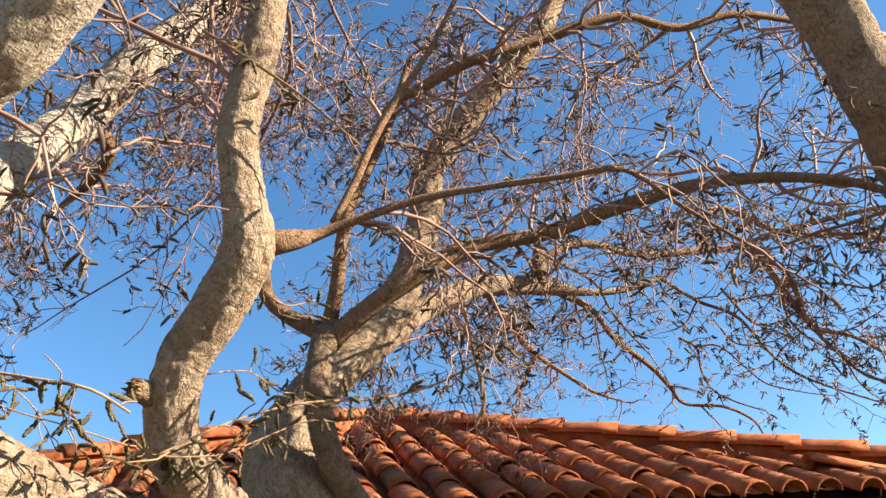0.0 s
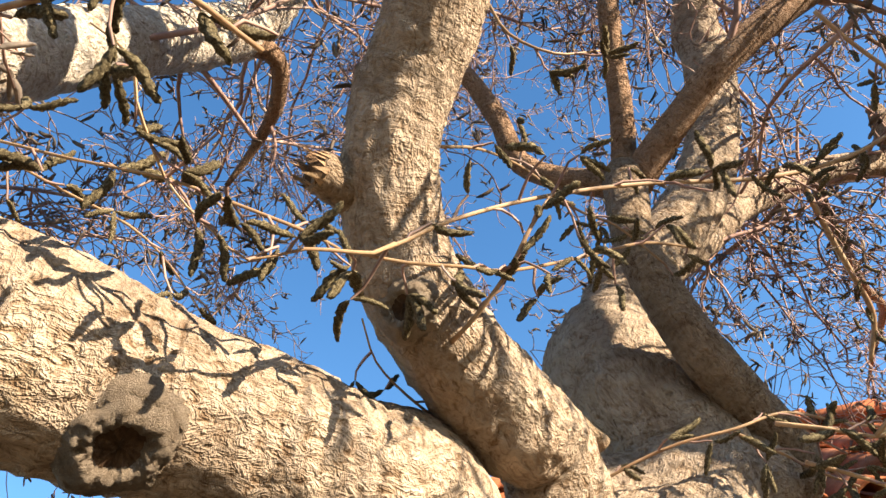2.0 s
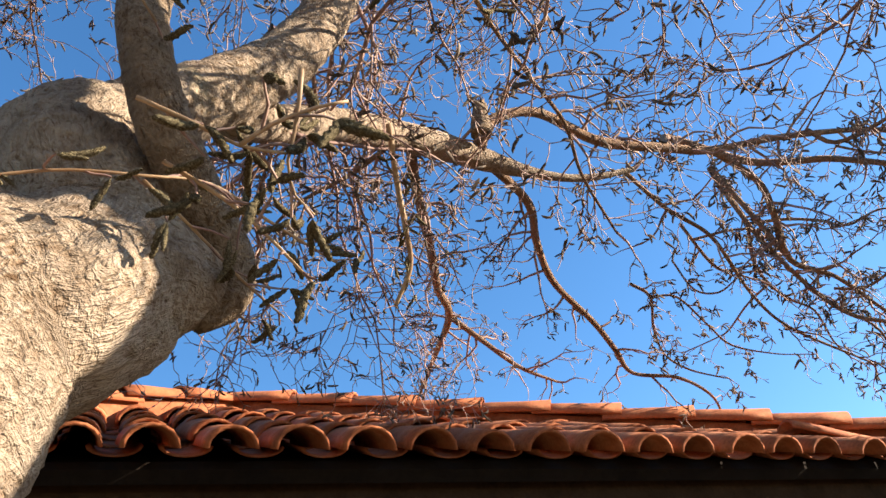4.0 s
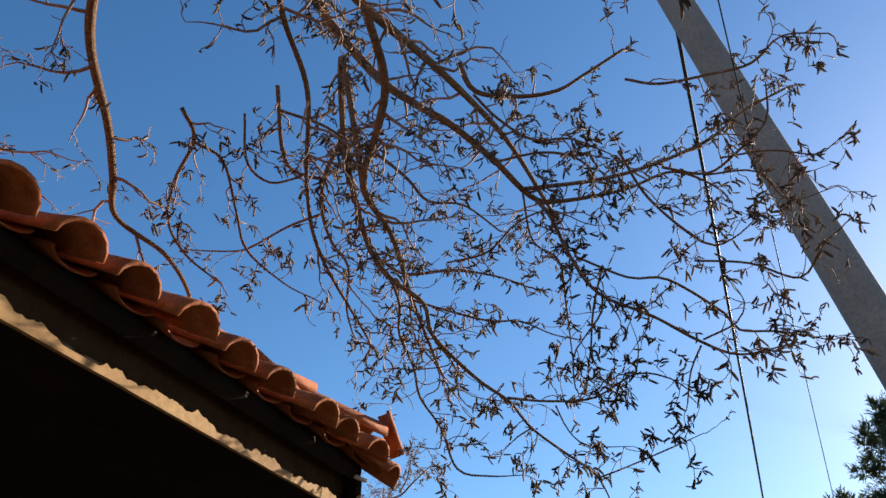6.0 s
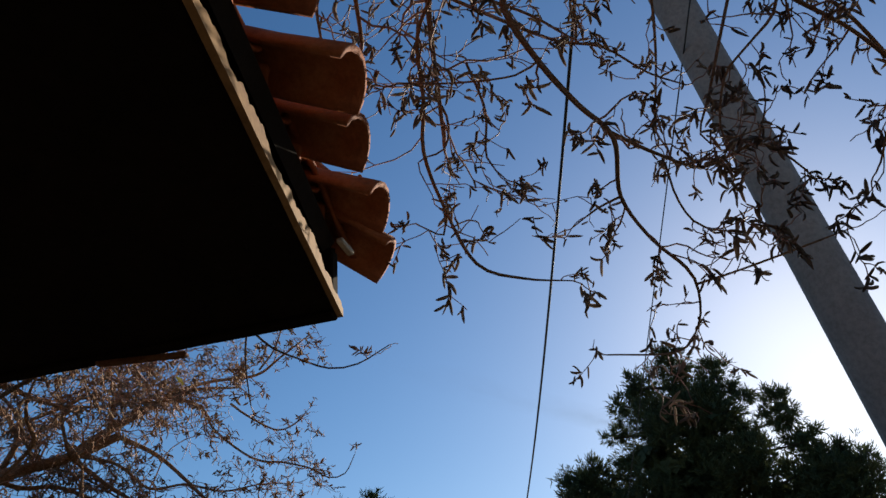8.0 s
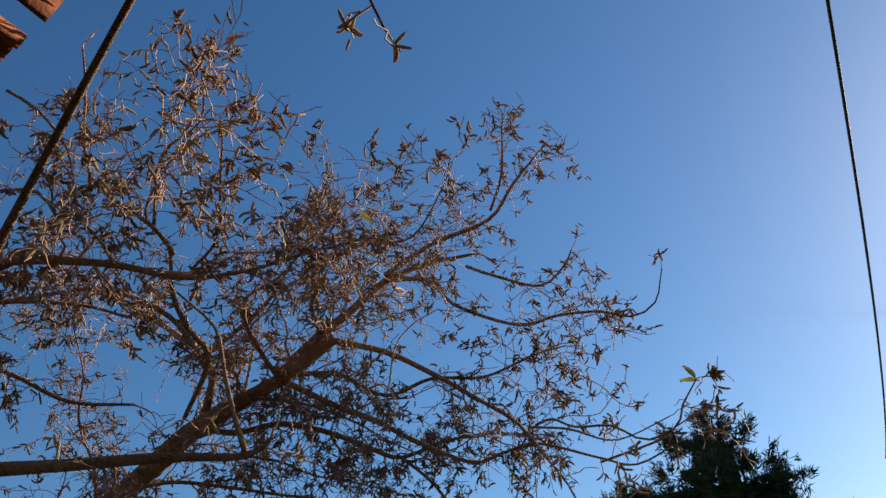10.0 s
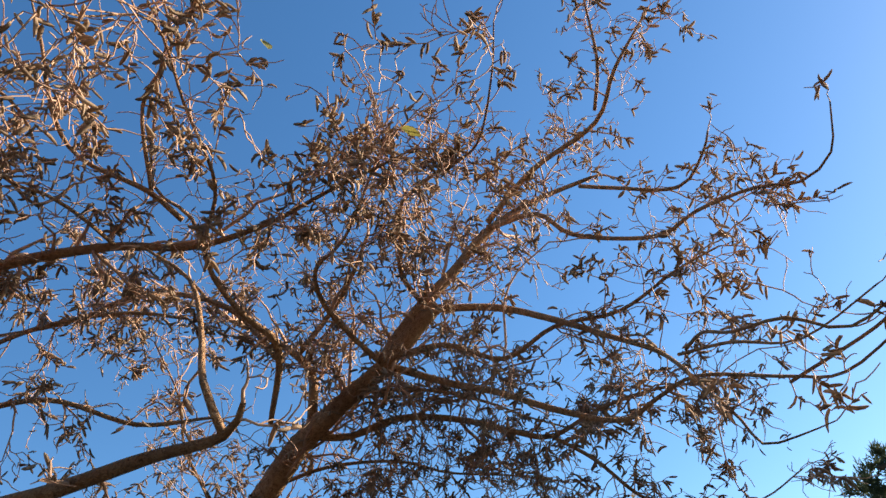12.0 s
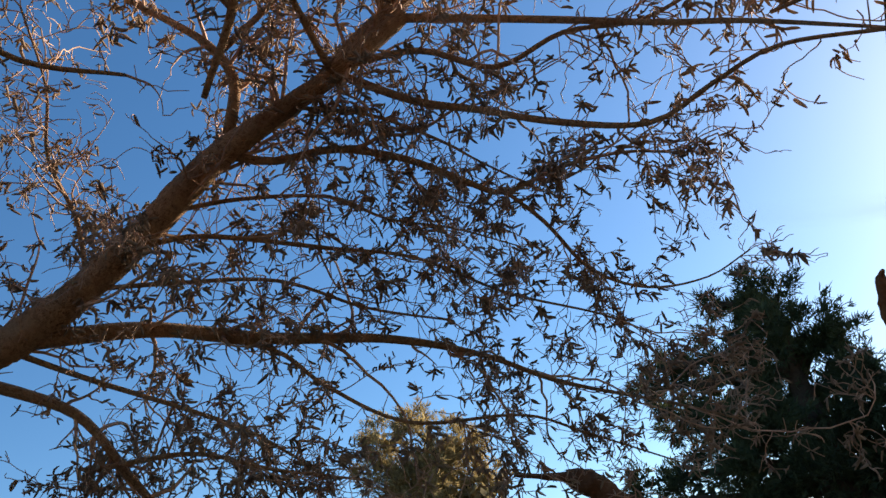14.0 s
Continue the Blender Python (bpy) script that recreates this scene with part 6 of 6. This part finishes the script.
NEAR_TWIGS = HANGING_TWIGS + [
    ([(-4.022, -1.963, 2.263, 0.0013), (-3.973, -1.948, 2.248, 0.0013), (-3.925, -1.931, 2.232, 0.0013), (-3.86, -1.903, 2.219, 0.0013), (-3.822, -1.871, 2.214, 0.0015), (-3.771, -1.823, 2.208, 0.0017), (-3.753, -1.78, 2.22, 0.0015)], 0.045),
    ([(-3.887, -1.994, 2.307, 0.0009), (-3.862, -1.973, 2.284, 0.0013), (-3.865, -1.95, 2.258, 0.0014), (-3.864, -1.92, 2.238, 0.0014), (-3.859, -1.903, 2.218, 0.0012)], 0.045),
    ([(-3.859, -1.903, 2.218, 0.0011), (-3.844, -1.893, 2.193, 0.001), (-3.827, -1.877, 2.175, 0.001), (-3.806, -1.859, 2.156, 0.0011), (-3.766, -1.843, 2.17, 0.0015), (-3.719, -1.802, 2.187, 0.002), (-3.701, -1.789, 2.204, 0.002)], 0.045),
    ([(-3.722, -1.786, 2.2, 0.0022), (-3.692, -1.775, 2.218, 0.0022), (-3.65, -1.757, 2.247, 0.0022), (-3.562, -1.706, 2.3, 0.0024), (-3.44, -1.638, 2.352, 0.0027), (-3.275, -1.566, 2.386, 0.0031), (-3.16, -1.526, 2.424, 0.0031), (-3.075, -1.513, 2.46, 0.003), (-2.92, -1.488, 2.549, 0.0028)], 0.045),
    ([(-3.676, -1.644, 2.19, 0.0029), (-3.648, -1.664, 2.2, 0.0025), (-3.607, -1.687, 2.229, 0.0025), (-3.575, -1.704, 2.266, 0.0022), (-3.547, -1.705, 2.301, 0.002)], 0.045),
    ([(-3.731, -1.788, 2.201, 0.0016), (-3.696, -1.762, 2.203, 0.0017), (-3.648, -1.728, 2.213, 0.0017), (-3.606, -1.687, 2.23, 0.0018), (-3.535, -1.62, 2.28, 0.0018), (-3.432, -1.539, 2.346, 0.0018), (-3.353, -1.483, 2.362, 0.0015)], 0.045),
    ([(-3.56, -1.362, 2.131, 0.0021), (-3.5, -1.373, 2.147, 0.0021), (-3.442, -1.379, 2.158, 0.0019), (-3.371, -1.379, 2.163, 0.0019), (-3.3, -1.362, 2.179, 0.002), (-3.228, -1.316, 2.175, 0.0021), (-3.121, -1.244, 2.176, 0.0017)], 0.045),
    ([(-3.372, -1.376, 2.16, 0.0022), (-3.307, -1.302, 2.155, 0.002), (-3.244, -1.227, 2.149, 0.0019), (-3.175, -1.155, 2.145, 0.0015)], 0.045),
    ([(-2.784, -0.735, 3.063, 0.0082), (-2.742, -0.636, 2.952, 0.0082), (-2.706, -0.563, 2.869, 0.0079), (-2.677, -0.491, 2.787, 0.0074), (-2.708, -0.419, 2.701, 0.0053)], 0.045),
    ([(-3.648, -1.728, 2.382, 0.002), (-3.606, -1.692, 2.404, 0.0018), (-3.555, -1.619, 2.431, 0.0018), (-3.498, -1.541, 2.42, 0.0018), (-3.444, -1.481, 2.43, 0.0017), (-3.376, -1.395, 2.411, 0.0016)], 0.045),
    ([(-3.556, -1.729, 2.635, 0.0024), (-3.537, -1.697, 2.599, 0.0022), (-3.485, -1.672, 2.572, 0.0019), (-3.418, -1.633, 2.608, 0.0015)], 0.045),
    ([(-3.101, -1.587, 2.652, 0.0032), (-3.063, -1.554, 2.616, 0.0032), (-3.018, -1.52, 2.58, 0.003), (-2.898, -1.42, 2.548, 0.0026)], 0.045),
    ([(-3.762, -1.657, 2.231, 0.0011), (-3.76, -1.61, 2.207, 0.0013), (-3.738, -1.565, 2.187, 0.0016), (-3.715, -1.527, 2.175, 0.0017)], 0.045),
    ([(-4.089, -1.87, 2.381, 0.0015), (-4.03, -1.806, 2.356, 0.0014), (-3.975, -1.756, 2.332, 0.0014), (-3.943, -1.724, 2.297, 0.0012), (-3.92, -1.685, 2.253, 0.001)], 0.045),
    ([(-3.966, -2.043, 2.26, 0.0026), (-3.881, -2.054, 2.24, 0.0025), (-3.796, -2.063, 2.217, 0.0024), (-3.744, -2.006, 2.2, 0.0022)], 0.045),
    ([(-3.671, -2.094, 2.981, 0.0036), (-3.58, -2.083, 2.922, 0.0035), (-3.465, -2.064, 2.842, 0.003), (-3.351, -2.036, 2.747, 0.0022)], 0.045),
]
CANOPY = [
    ("limb_b2", (0.1, 0.8, 0.25), 0.5, 15, 1.8), ("trunk_a", (-0.5, 0.9, 0.4), 0.45, 12, 1.8), ("limb_up", (-0.2, 1.0, 0.15), 0.45, 17, 1.9),
    ("limb_c", (0.3, 0.9, 0.1), 0.5, 5, 1.5), ("limb_e", (0.5, 0.7, 0.2), 0.5, 8, 1.5), ("branch_g", (0.3, 0.8, 0.4), 0.5, 10, 1.5),
    ("limb_right", (0.2, 0.9, 0.3), 0.5, 6, 1.5), ("trunk_l", (-0.5, 1.0, 0.3), 0.3, 18, 1.8)]
YOUNG_CROWN = [("t2_main", 17, 0.5), ("t2_b", 11, 0.43), ("t2_c", 8, 0.43), ("t2_g", 4, 0.36), ("t2_h", 8, 0.43), ("t2_r3", 6, 0.43), ("t2_k", 7, 0.36), ("t2_m", 6, 0.36), ("t2_r1", 6, 0.36), ("t2_r4", 5, 0.36)]
YOUNG_LEAVES = [((1.304, 0.415, 2.233), (0.2, 0.3, 0.8)), ((1.313, 0.409, 2.228), (-0.5, 0.6, 0.1)), ((0.651, 0.959, 2.777), (0, 0.3, 0.9)), ((0.953, 0.987, 2.782), (0.5, -0.3, -0.4))]


def stub(tree, a, b, r, label):
    """A torn-off bough: a rough collar, a rotted end and a rim of splinters."""
    a, b = np.array(a), np.array(b)
    ob = tree.limb("stub", [(*a, r * 1.3), (*((a + b) / 2), r * 1.05), (*b, r * 0.9)], 0.004, 28, 0.35, M_STEM, label)
    bm = bmesh.new()
    bmesh.ops.create_icosphere(bm, subdivisions=3, radius=r * 0.88)
    for v in bm.verts:
        k = noise.noise(Vector((v.co.x * 90, v.co.y * 40, 3.0)))
        v.co.z = v.co.z * 0.2 + (0.7 * r * k if v.co.z > 0 else 0)
    turn = Matrix.Translation(b) @ Vector(b - a).to_track_quat("Z", "Y").to_matrix().to_4x4()
    cut = part("cut_end", bm_mesh("cut_end", bm, M_DARKBARK, False), ob, "dark rotted wood")
    cut.matrix_world = turn
    own = np.random.default_rng(int(r * 1e5))
    bm = bmesh.new()
    for k in range(26):
        t = 2 * math.pi * k / 26 + own.uniform(-0.1, 0.1)
        q, w, h = r * own.uniform(0.72, 0.98), r * own.uniform(0.1, 0.22), r * own.uniform(0.25, 1.3)
        lean = own.uniform(-0.35, 0.3)
        c, n, e = Vector((q * math.cos(t), q * math.sin(t), -0.2 * r)), Vector((math.cos(t), math.sin(t), 0)), Vector((-math.sin(t), math.cos(t), 0))
        base = [bm.verts.new(c + e * w), bm.verts.new(c - e * w), bm.verts.new(c - n * w * 0.8)]
        top = bm.verts.new(c + n * lean * h + e * own.uniform(-0.3, 0.3) * h + Vector((0, 0, h)))
        for x, y in ((0, 1), (1, 2), (2, 0)):
            bm.faces.new((base[x], base[y], top))
    part("torn_rim", bm_mesh("torn_rim", bm, M_CUT, False), ob, "torn wood fibres").matrix_world = turn


def knot(tree, at, facing, r, label):
    """A healed scar: a rolled lip of bark round a sunken, rotted hollow."""
    n, turn = 64, Matrix.Translation(at) @ Vector(facing).to_track_quat("Z", "Y").to_matrix().to_4x4()

    def dish(name, profile, mat, rough):
        verts, faces = [], []
        for q, h in profile:
            for i in range(n):
                a = 2 * math.pi * i / n
                x, y = math.cos(a), math.sin(a)
                wob = 1 + 0.1 * math.sin(2 * a + 0.7) + 0.05 * math.sin(5 * a) + 0.08 * noise.noise(Vector((3 * x, 3 * y, q * 2)))
                z = h + rough * noise.noise(Vector((6 * q * x, 6 * q * y, 9.0))) + 0.1 * noise.noise(Vector((9 * x, 9 * y, q * 7))) + 0.05 * noise.noise(Vector((26 * x, 26 * y, q * 16)))
                verts.append((r * q * wob * x, r * q * wob * 1.12 * y, r * z))
        for j in range(len(profile) - 1):
            for i in range(n):
                p, q = j * n + i, j * n + (i + 1) % n
                faces.append((p, q, q + n, p + n))
        return mesh_of(name, np.array(verts), faces, mat)

    lip = [(1.75, -0.42), (1.6, -0.16), (1.46, 0.04), (1.36, 0.06), (1.26, 0.22), (1.16, 0.36), (1.06, 0.42), (0.95, 0.45), (0.84, 0.45), (0.74, 0.4), (0.65, 0.3), (0.58, 0.2), (0.52, 0.08)]
    ob = part("knot", dish("knot", lip, M_KNOT, 0.2), tree.root, label)
    ob.matrix_parent_inverse = tree.root.matrix_world.inverted()
    ob.matrix_world = turn
    floor = dish("hollow", [(0.64, 0.24), (0.5, 0.18), (0.34, 0.16), (0.16, 0.16), (0.01, 0.16)], M_DARKBARK, 0.14)
    part("hollow", floor, ob, "dark rotted hollow").matrix_world = turn


M_KNOT = plain_mat("scar_bark", [(0.19, 0.14, 0.098), (0.32, 0.25, 0.185), (0.4, 0.32, 0.24)], 75, 0.9, 0.15, 1.0, 0.008)
M_DARKBARK = plain_mat("rotted_wood", [(0.055, 0.032, 0.019), (0.2, 0.12, 0.07)], 120, 0.95, 0.1, 0.9, 0.005)
knot(old_tree, (-3.713, -1.685, 2.213), (-0.22, -0.815, -0.537), 0.019, "round healed scar with a rolled lip")
knot(old_tree, (-3.932, -1.785, 2.064), (0.317, -0.45, -0.8), 0.028, "deep eye-shaped scar with a dark hollow")
stub(old_tree, (-3.70, -1.68, 2.34), np.array((-3.775, -1.775, 2.335)), 0.023, "short sawn stub with split pale wood")
stub(old_tree, (-3.53, -1.35, 2.19), np.array((-3.557, -1.392, 2.212)), 0.011, "small broken stub")
stub(old_tree, (-2.36, -0.5, 3.36), np.array((-2.345, -0.52, 3.48)), 0.028, "short sawn stub on a bough")

# catkins close to the lens, each a part of its own
def near_catkin_mesh(bend, fat):
    """A slightly bent, blunt spindle covered in staggered scales, on a thin stalk."""
    verts, faces = [], []
    rows, sides, long = 19, 8, 0.042
    for i in range(rows):
        t = i / (rows - 1)
        body = 0.0 if t in (0, 1) else 0.22 if t < 0.1 else (math.sin(math.pi * (0.1 + 0.84 * (t - 0.1) / 0.9)) ** 0.5)
        for k in range(sides):
            a = 2 * math.pi * (k + 0.5 * (i % 2)) / sides
            r = fat * 0.0043 * body * (1.16 if (k + i // 2) % 2 else 0.8)
            verts.append((bend * t * t * 0.5 * long + r * math.cos(a), 0.0025 * math.sin(5 * t) + r * math.sin(a), -long * t - (0.0012 if (k + i // 2) % 2 else 0)))
    for i in range(rows - 1):
        for k in range(sides):
            p, q = i * sides + k, i * sides + (k + 1) % sides
            faces.append((p, q, q + sides, p + sides))
    return mesh_of("catkin", np.array(verts), faces, M_CATKIN_NEAR)


NEAR_CATKINS = [near_catkin_mesh(b, q) for b, q in ((0.1, 0.9), (0.4, 1.0), (0.7, 0.85), (-0.3, 1.05), (1.0, 1.1))]
near_left = 300
for points, every in NEAR_TWIGS:
    path = spline(points, 0.012)
    run = 0.0
    for i in range(1, len(path)):
        run += np.linalg.norm(path[i, :3] - path[i - 1, :3])
        if run < every * 0.75 or near_left <= 0:
            continue
        run = rng.uniform(-0.4, 0.4) * every
        ahead = unit(path[i, :3] - path[i - 1, :3])
        spur, end = crooked(path[i, :3], ahead + rng.normal(0, 0.8, 3), rng.uniform(0.012, 0.06), 4, 0.2, 0.1)
        old_tree.twigs.tube(spur, np.linspace(0.0018, 0.0012, 5), 4)
        for _ in range(int(rng.integers(1, 4))):
            near_left -= 1
            d = Vector(rng.normal(0, 0.8, 3) + np.array((0, 0, -0.45)) + end * 0.4).normalized()
            ob = part("catkin", NEAR_CATKINS[int(rng.integers(5))], old_tree.root)
            ob.matrix_parent_inverse = old_tree.root.matrix_world.inverted()
            q = d.to_track_quat("-Z", "X").to_matrix().to_4x4()
            ob.matrix_world = Matrix.Translation(spur[-1]) @ q @ pose(0, 0, 0, 0, 0, rng.uniform(0, 360)) @ Matrix.Scale(rng.uniform(0.7, 1.1), 4)

# loose canopy that hangs from the upper limbs
for key, way, spread, count, reach in CANOPY:
    upper = old_tree.paths[key]
    upper = upper[upper[:, 2] > min(2.75, upper[:, 2].max() - 0.1)]
    for _ in range(count):
        p = upper[int(rng.integers(len(upper))), :3]
        w = unit(np.array(way) + rng.normal(0, spread, 3))
        pts, _ = crooked(p, w, reach * rng.uniform(0.6, 1.2), 14, 0.18, 0.015)
        if (pts[-1, 0] > -1.2 and pts[-1, 2] < 4.2) or pts[4:, 2].min() < 2.75:
            continue
        path = np.column_stack([pts, np.linspace(0.007, 0.002, len(pts))])
        old_tree.twigs.tube(pts, path[:, 3], 5)
        old_tree.dress(path, 10, 0.4, 0.3, 0.05, 2)

# secondary branches of the second tree
for key, count, reach in YOUNG_CROWN:
    stem = young_tree.paths[key]
    for _ in range(count):
        i = int(rng.integers(len(stem) // 4, len(stem) - 1))
        ahead = unit(stem[i + 1, :3] - stem[i, :3])
        w = unit(ahead + np.array((0.1, 0.0, 0.2)) + rng.normal(0, 0.55, 3))
        pts, _ = crooked(stem[i, :3], w, reach * rng.uniform(0.5, 1.2), 12, 0.22, 0.0)
        path = np.column_stack([pts, np.linspace(min(0.005, stem[i, 3] * 0.6), 0.0015, len(pts))])
        young_tree.twigs.tube(pts, path[:, 3], 5)
        young_tree.dress(path, 14, 0.12, 0.05, 0.05, 5)

# a few last leaves on the second tree
def leaf(tree, at, way, size):
    bm = bmesh.new()
    rows = [(0.0, 0.02), (0.25, 0.2), (0.55, 0.26), (0.8, 0.16), (1.0, 0.01)]
    left = [bm.verts.new((-w * size, y * size, 0.18 * w * size)) for y, w in rows]
    mid = [bm.verts.new((0, y * size, -0.12 * y * y * size)) for y, w in rows]
    right = [bm.verts.new((w * size, y * size, 0.18 * w * size)) for y, w in rows]
    for a, b in ((left, mid), (mid, right)):
        for k in range(len(rows) - 1):
            bm.faces.new((a[k], b[k], b[k + 1], a[k + 1]))
    ob = part("leaf", bm_mesh("leaf", bm, M_LEAF), tree.root, "withered yellow-green leaf")
    ob.matrix_parent_inverse = tree.root.matrix_world.inverted()
    ob.matrix_world = Matrix.Translation(at) @ Vector(way).to_track_quat("Y", "Z").to_matrix().to_4x4()


for at, way in YOUNG_LEAVES:
    leaf(young_tree, at, way, 0.045)

old_tree.finish("fine brown twigs", "small grey-brown drooping catkins", M_TWIG, M_CATKIN)
young_tree.finish("fine red-brown twigs", "small grey-brown drooping catkins", M_YOUNG_TWIG, M_YOUNG_CATKIN)

# ---- roof tiles ----
slope_len = math.hypot(1, FRONT_SLOPE)


def front_length(k):
    x = abs(k * PITCH + 0.07)
    return (0.13 + 0.584 * min(x, 5.6 - x)) * slope_len - 0.06


lay_face(roof, (-0.07, 0.022, EAVE_Z - 0.02), (1, 0, 0), (0, 1, FRONT_SLOPE), -27, 27, front_length, 0.0)
tile(COVER[0], face_matrix((-0.13, 0.03, EAVE_Z - 0.045), (1, 0.1, -0.05), (0, 1, FRONT_SLOPE), 6.0) @ pose(0, 0, 0, 0, 14, 9) @ Matrix.Scale(0.9, 4), roof)
east_up = unit(HIP_WAY - EAST_WAY * float(HIP_WAY @ EAST_WAY))
east_from = np.array((-0.1, -0.02, EAVE_Z - 0.01))
lay_face(roof_e, tuple(east_from - east_up * 0.02), tuple(EAST_WAY), tuple(east_up), 1, 5, lambda k: min(1.6, 0.25 + 0.75 * k * PITCH), 0.0)
lay_face(roof_e, tuple(east_from + east_up * 0.62), tuple(EAST_WAY), tuple(east_up), 6, 10, lambda k: 1.0, 0.0)
CAP = barrel("hip_tile", 0.1, 0.085, 0.42, 0.013, True, M_TILE)
hip_side = unit(np.cross(HIP_WAY, (0, 0, 1)))
west_way = HIP_WAY * np.array((-1, 1, 1))
for way, foot in ((HIP_WAY, HIP_FROM), (west_way, HIP_FROM + np.array((-5.6, 0, 0)))):
    across = unit(np.cross(way, (0, 0, 1)))
    bed = box("hip_mortar", M_TILE, (0.11, 3.3, 0.15), (0, 0, 0), None, 0.01, 0, "clay-coloured mortar bed under the hip tiles")
    bed.parent, bed.matrix_parent_inverse = roof, roof.matrix_world.inverted()
    bed.matrix_world = face_matrix(foot + way * 1.75 - np.array((0, 0, 0.13)), across, way)
    for j in range(10):
        o = foot + way * (0.05 + 0.33 * j) - np.array((0, 0, 0.055))
        tile(CAP, face_matrix(o, across, way, -3.0 + rng.normal(0, 1.0)), roof)
tile(CAP, face_matrix((0.0, 0.08, 2.6), hip_side, unit(HIP_WAY * 0.45 + np.array((0, 0, 0.9)))) @ Matrix.Scale(0.42, 4), roof)
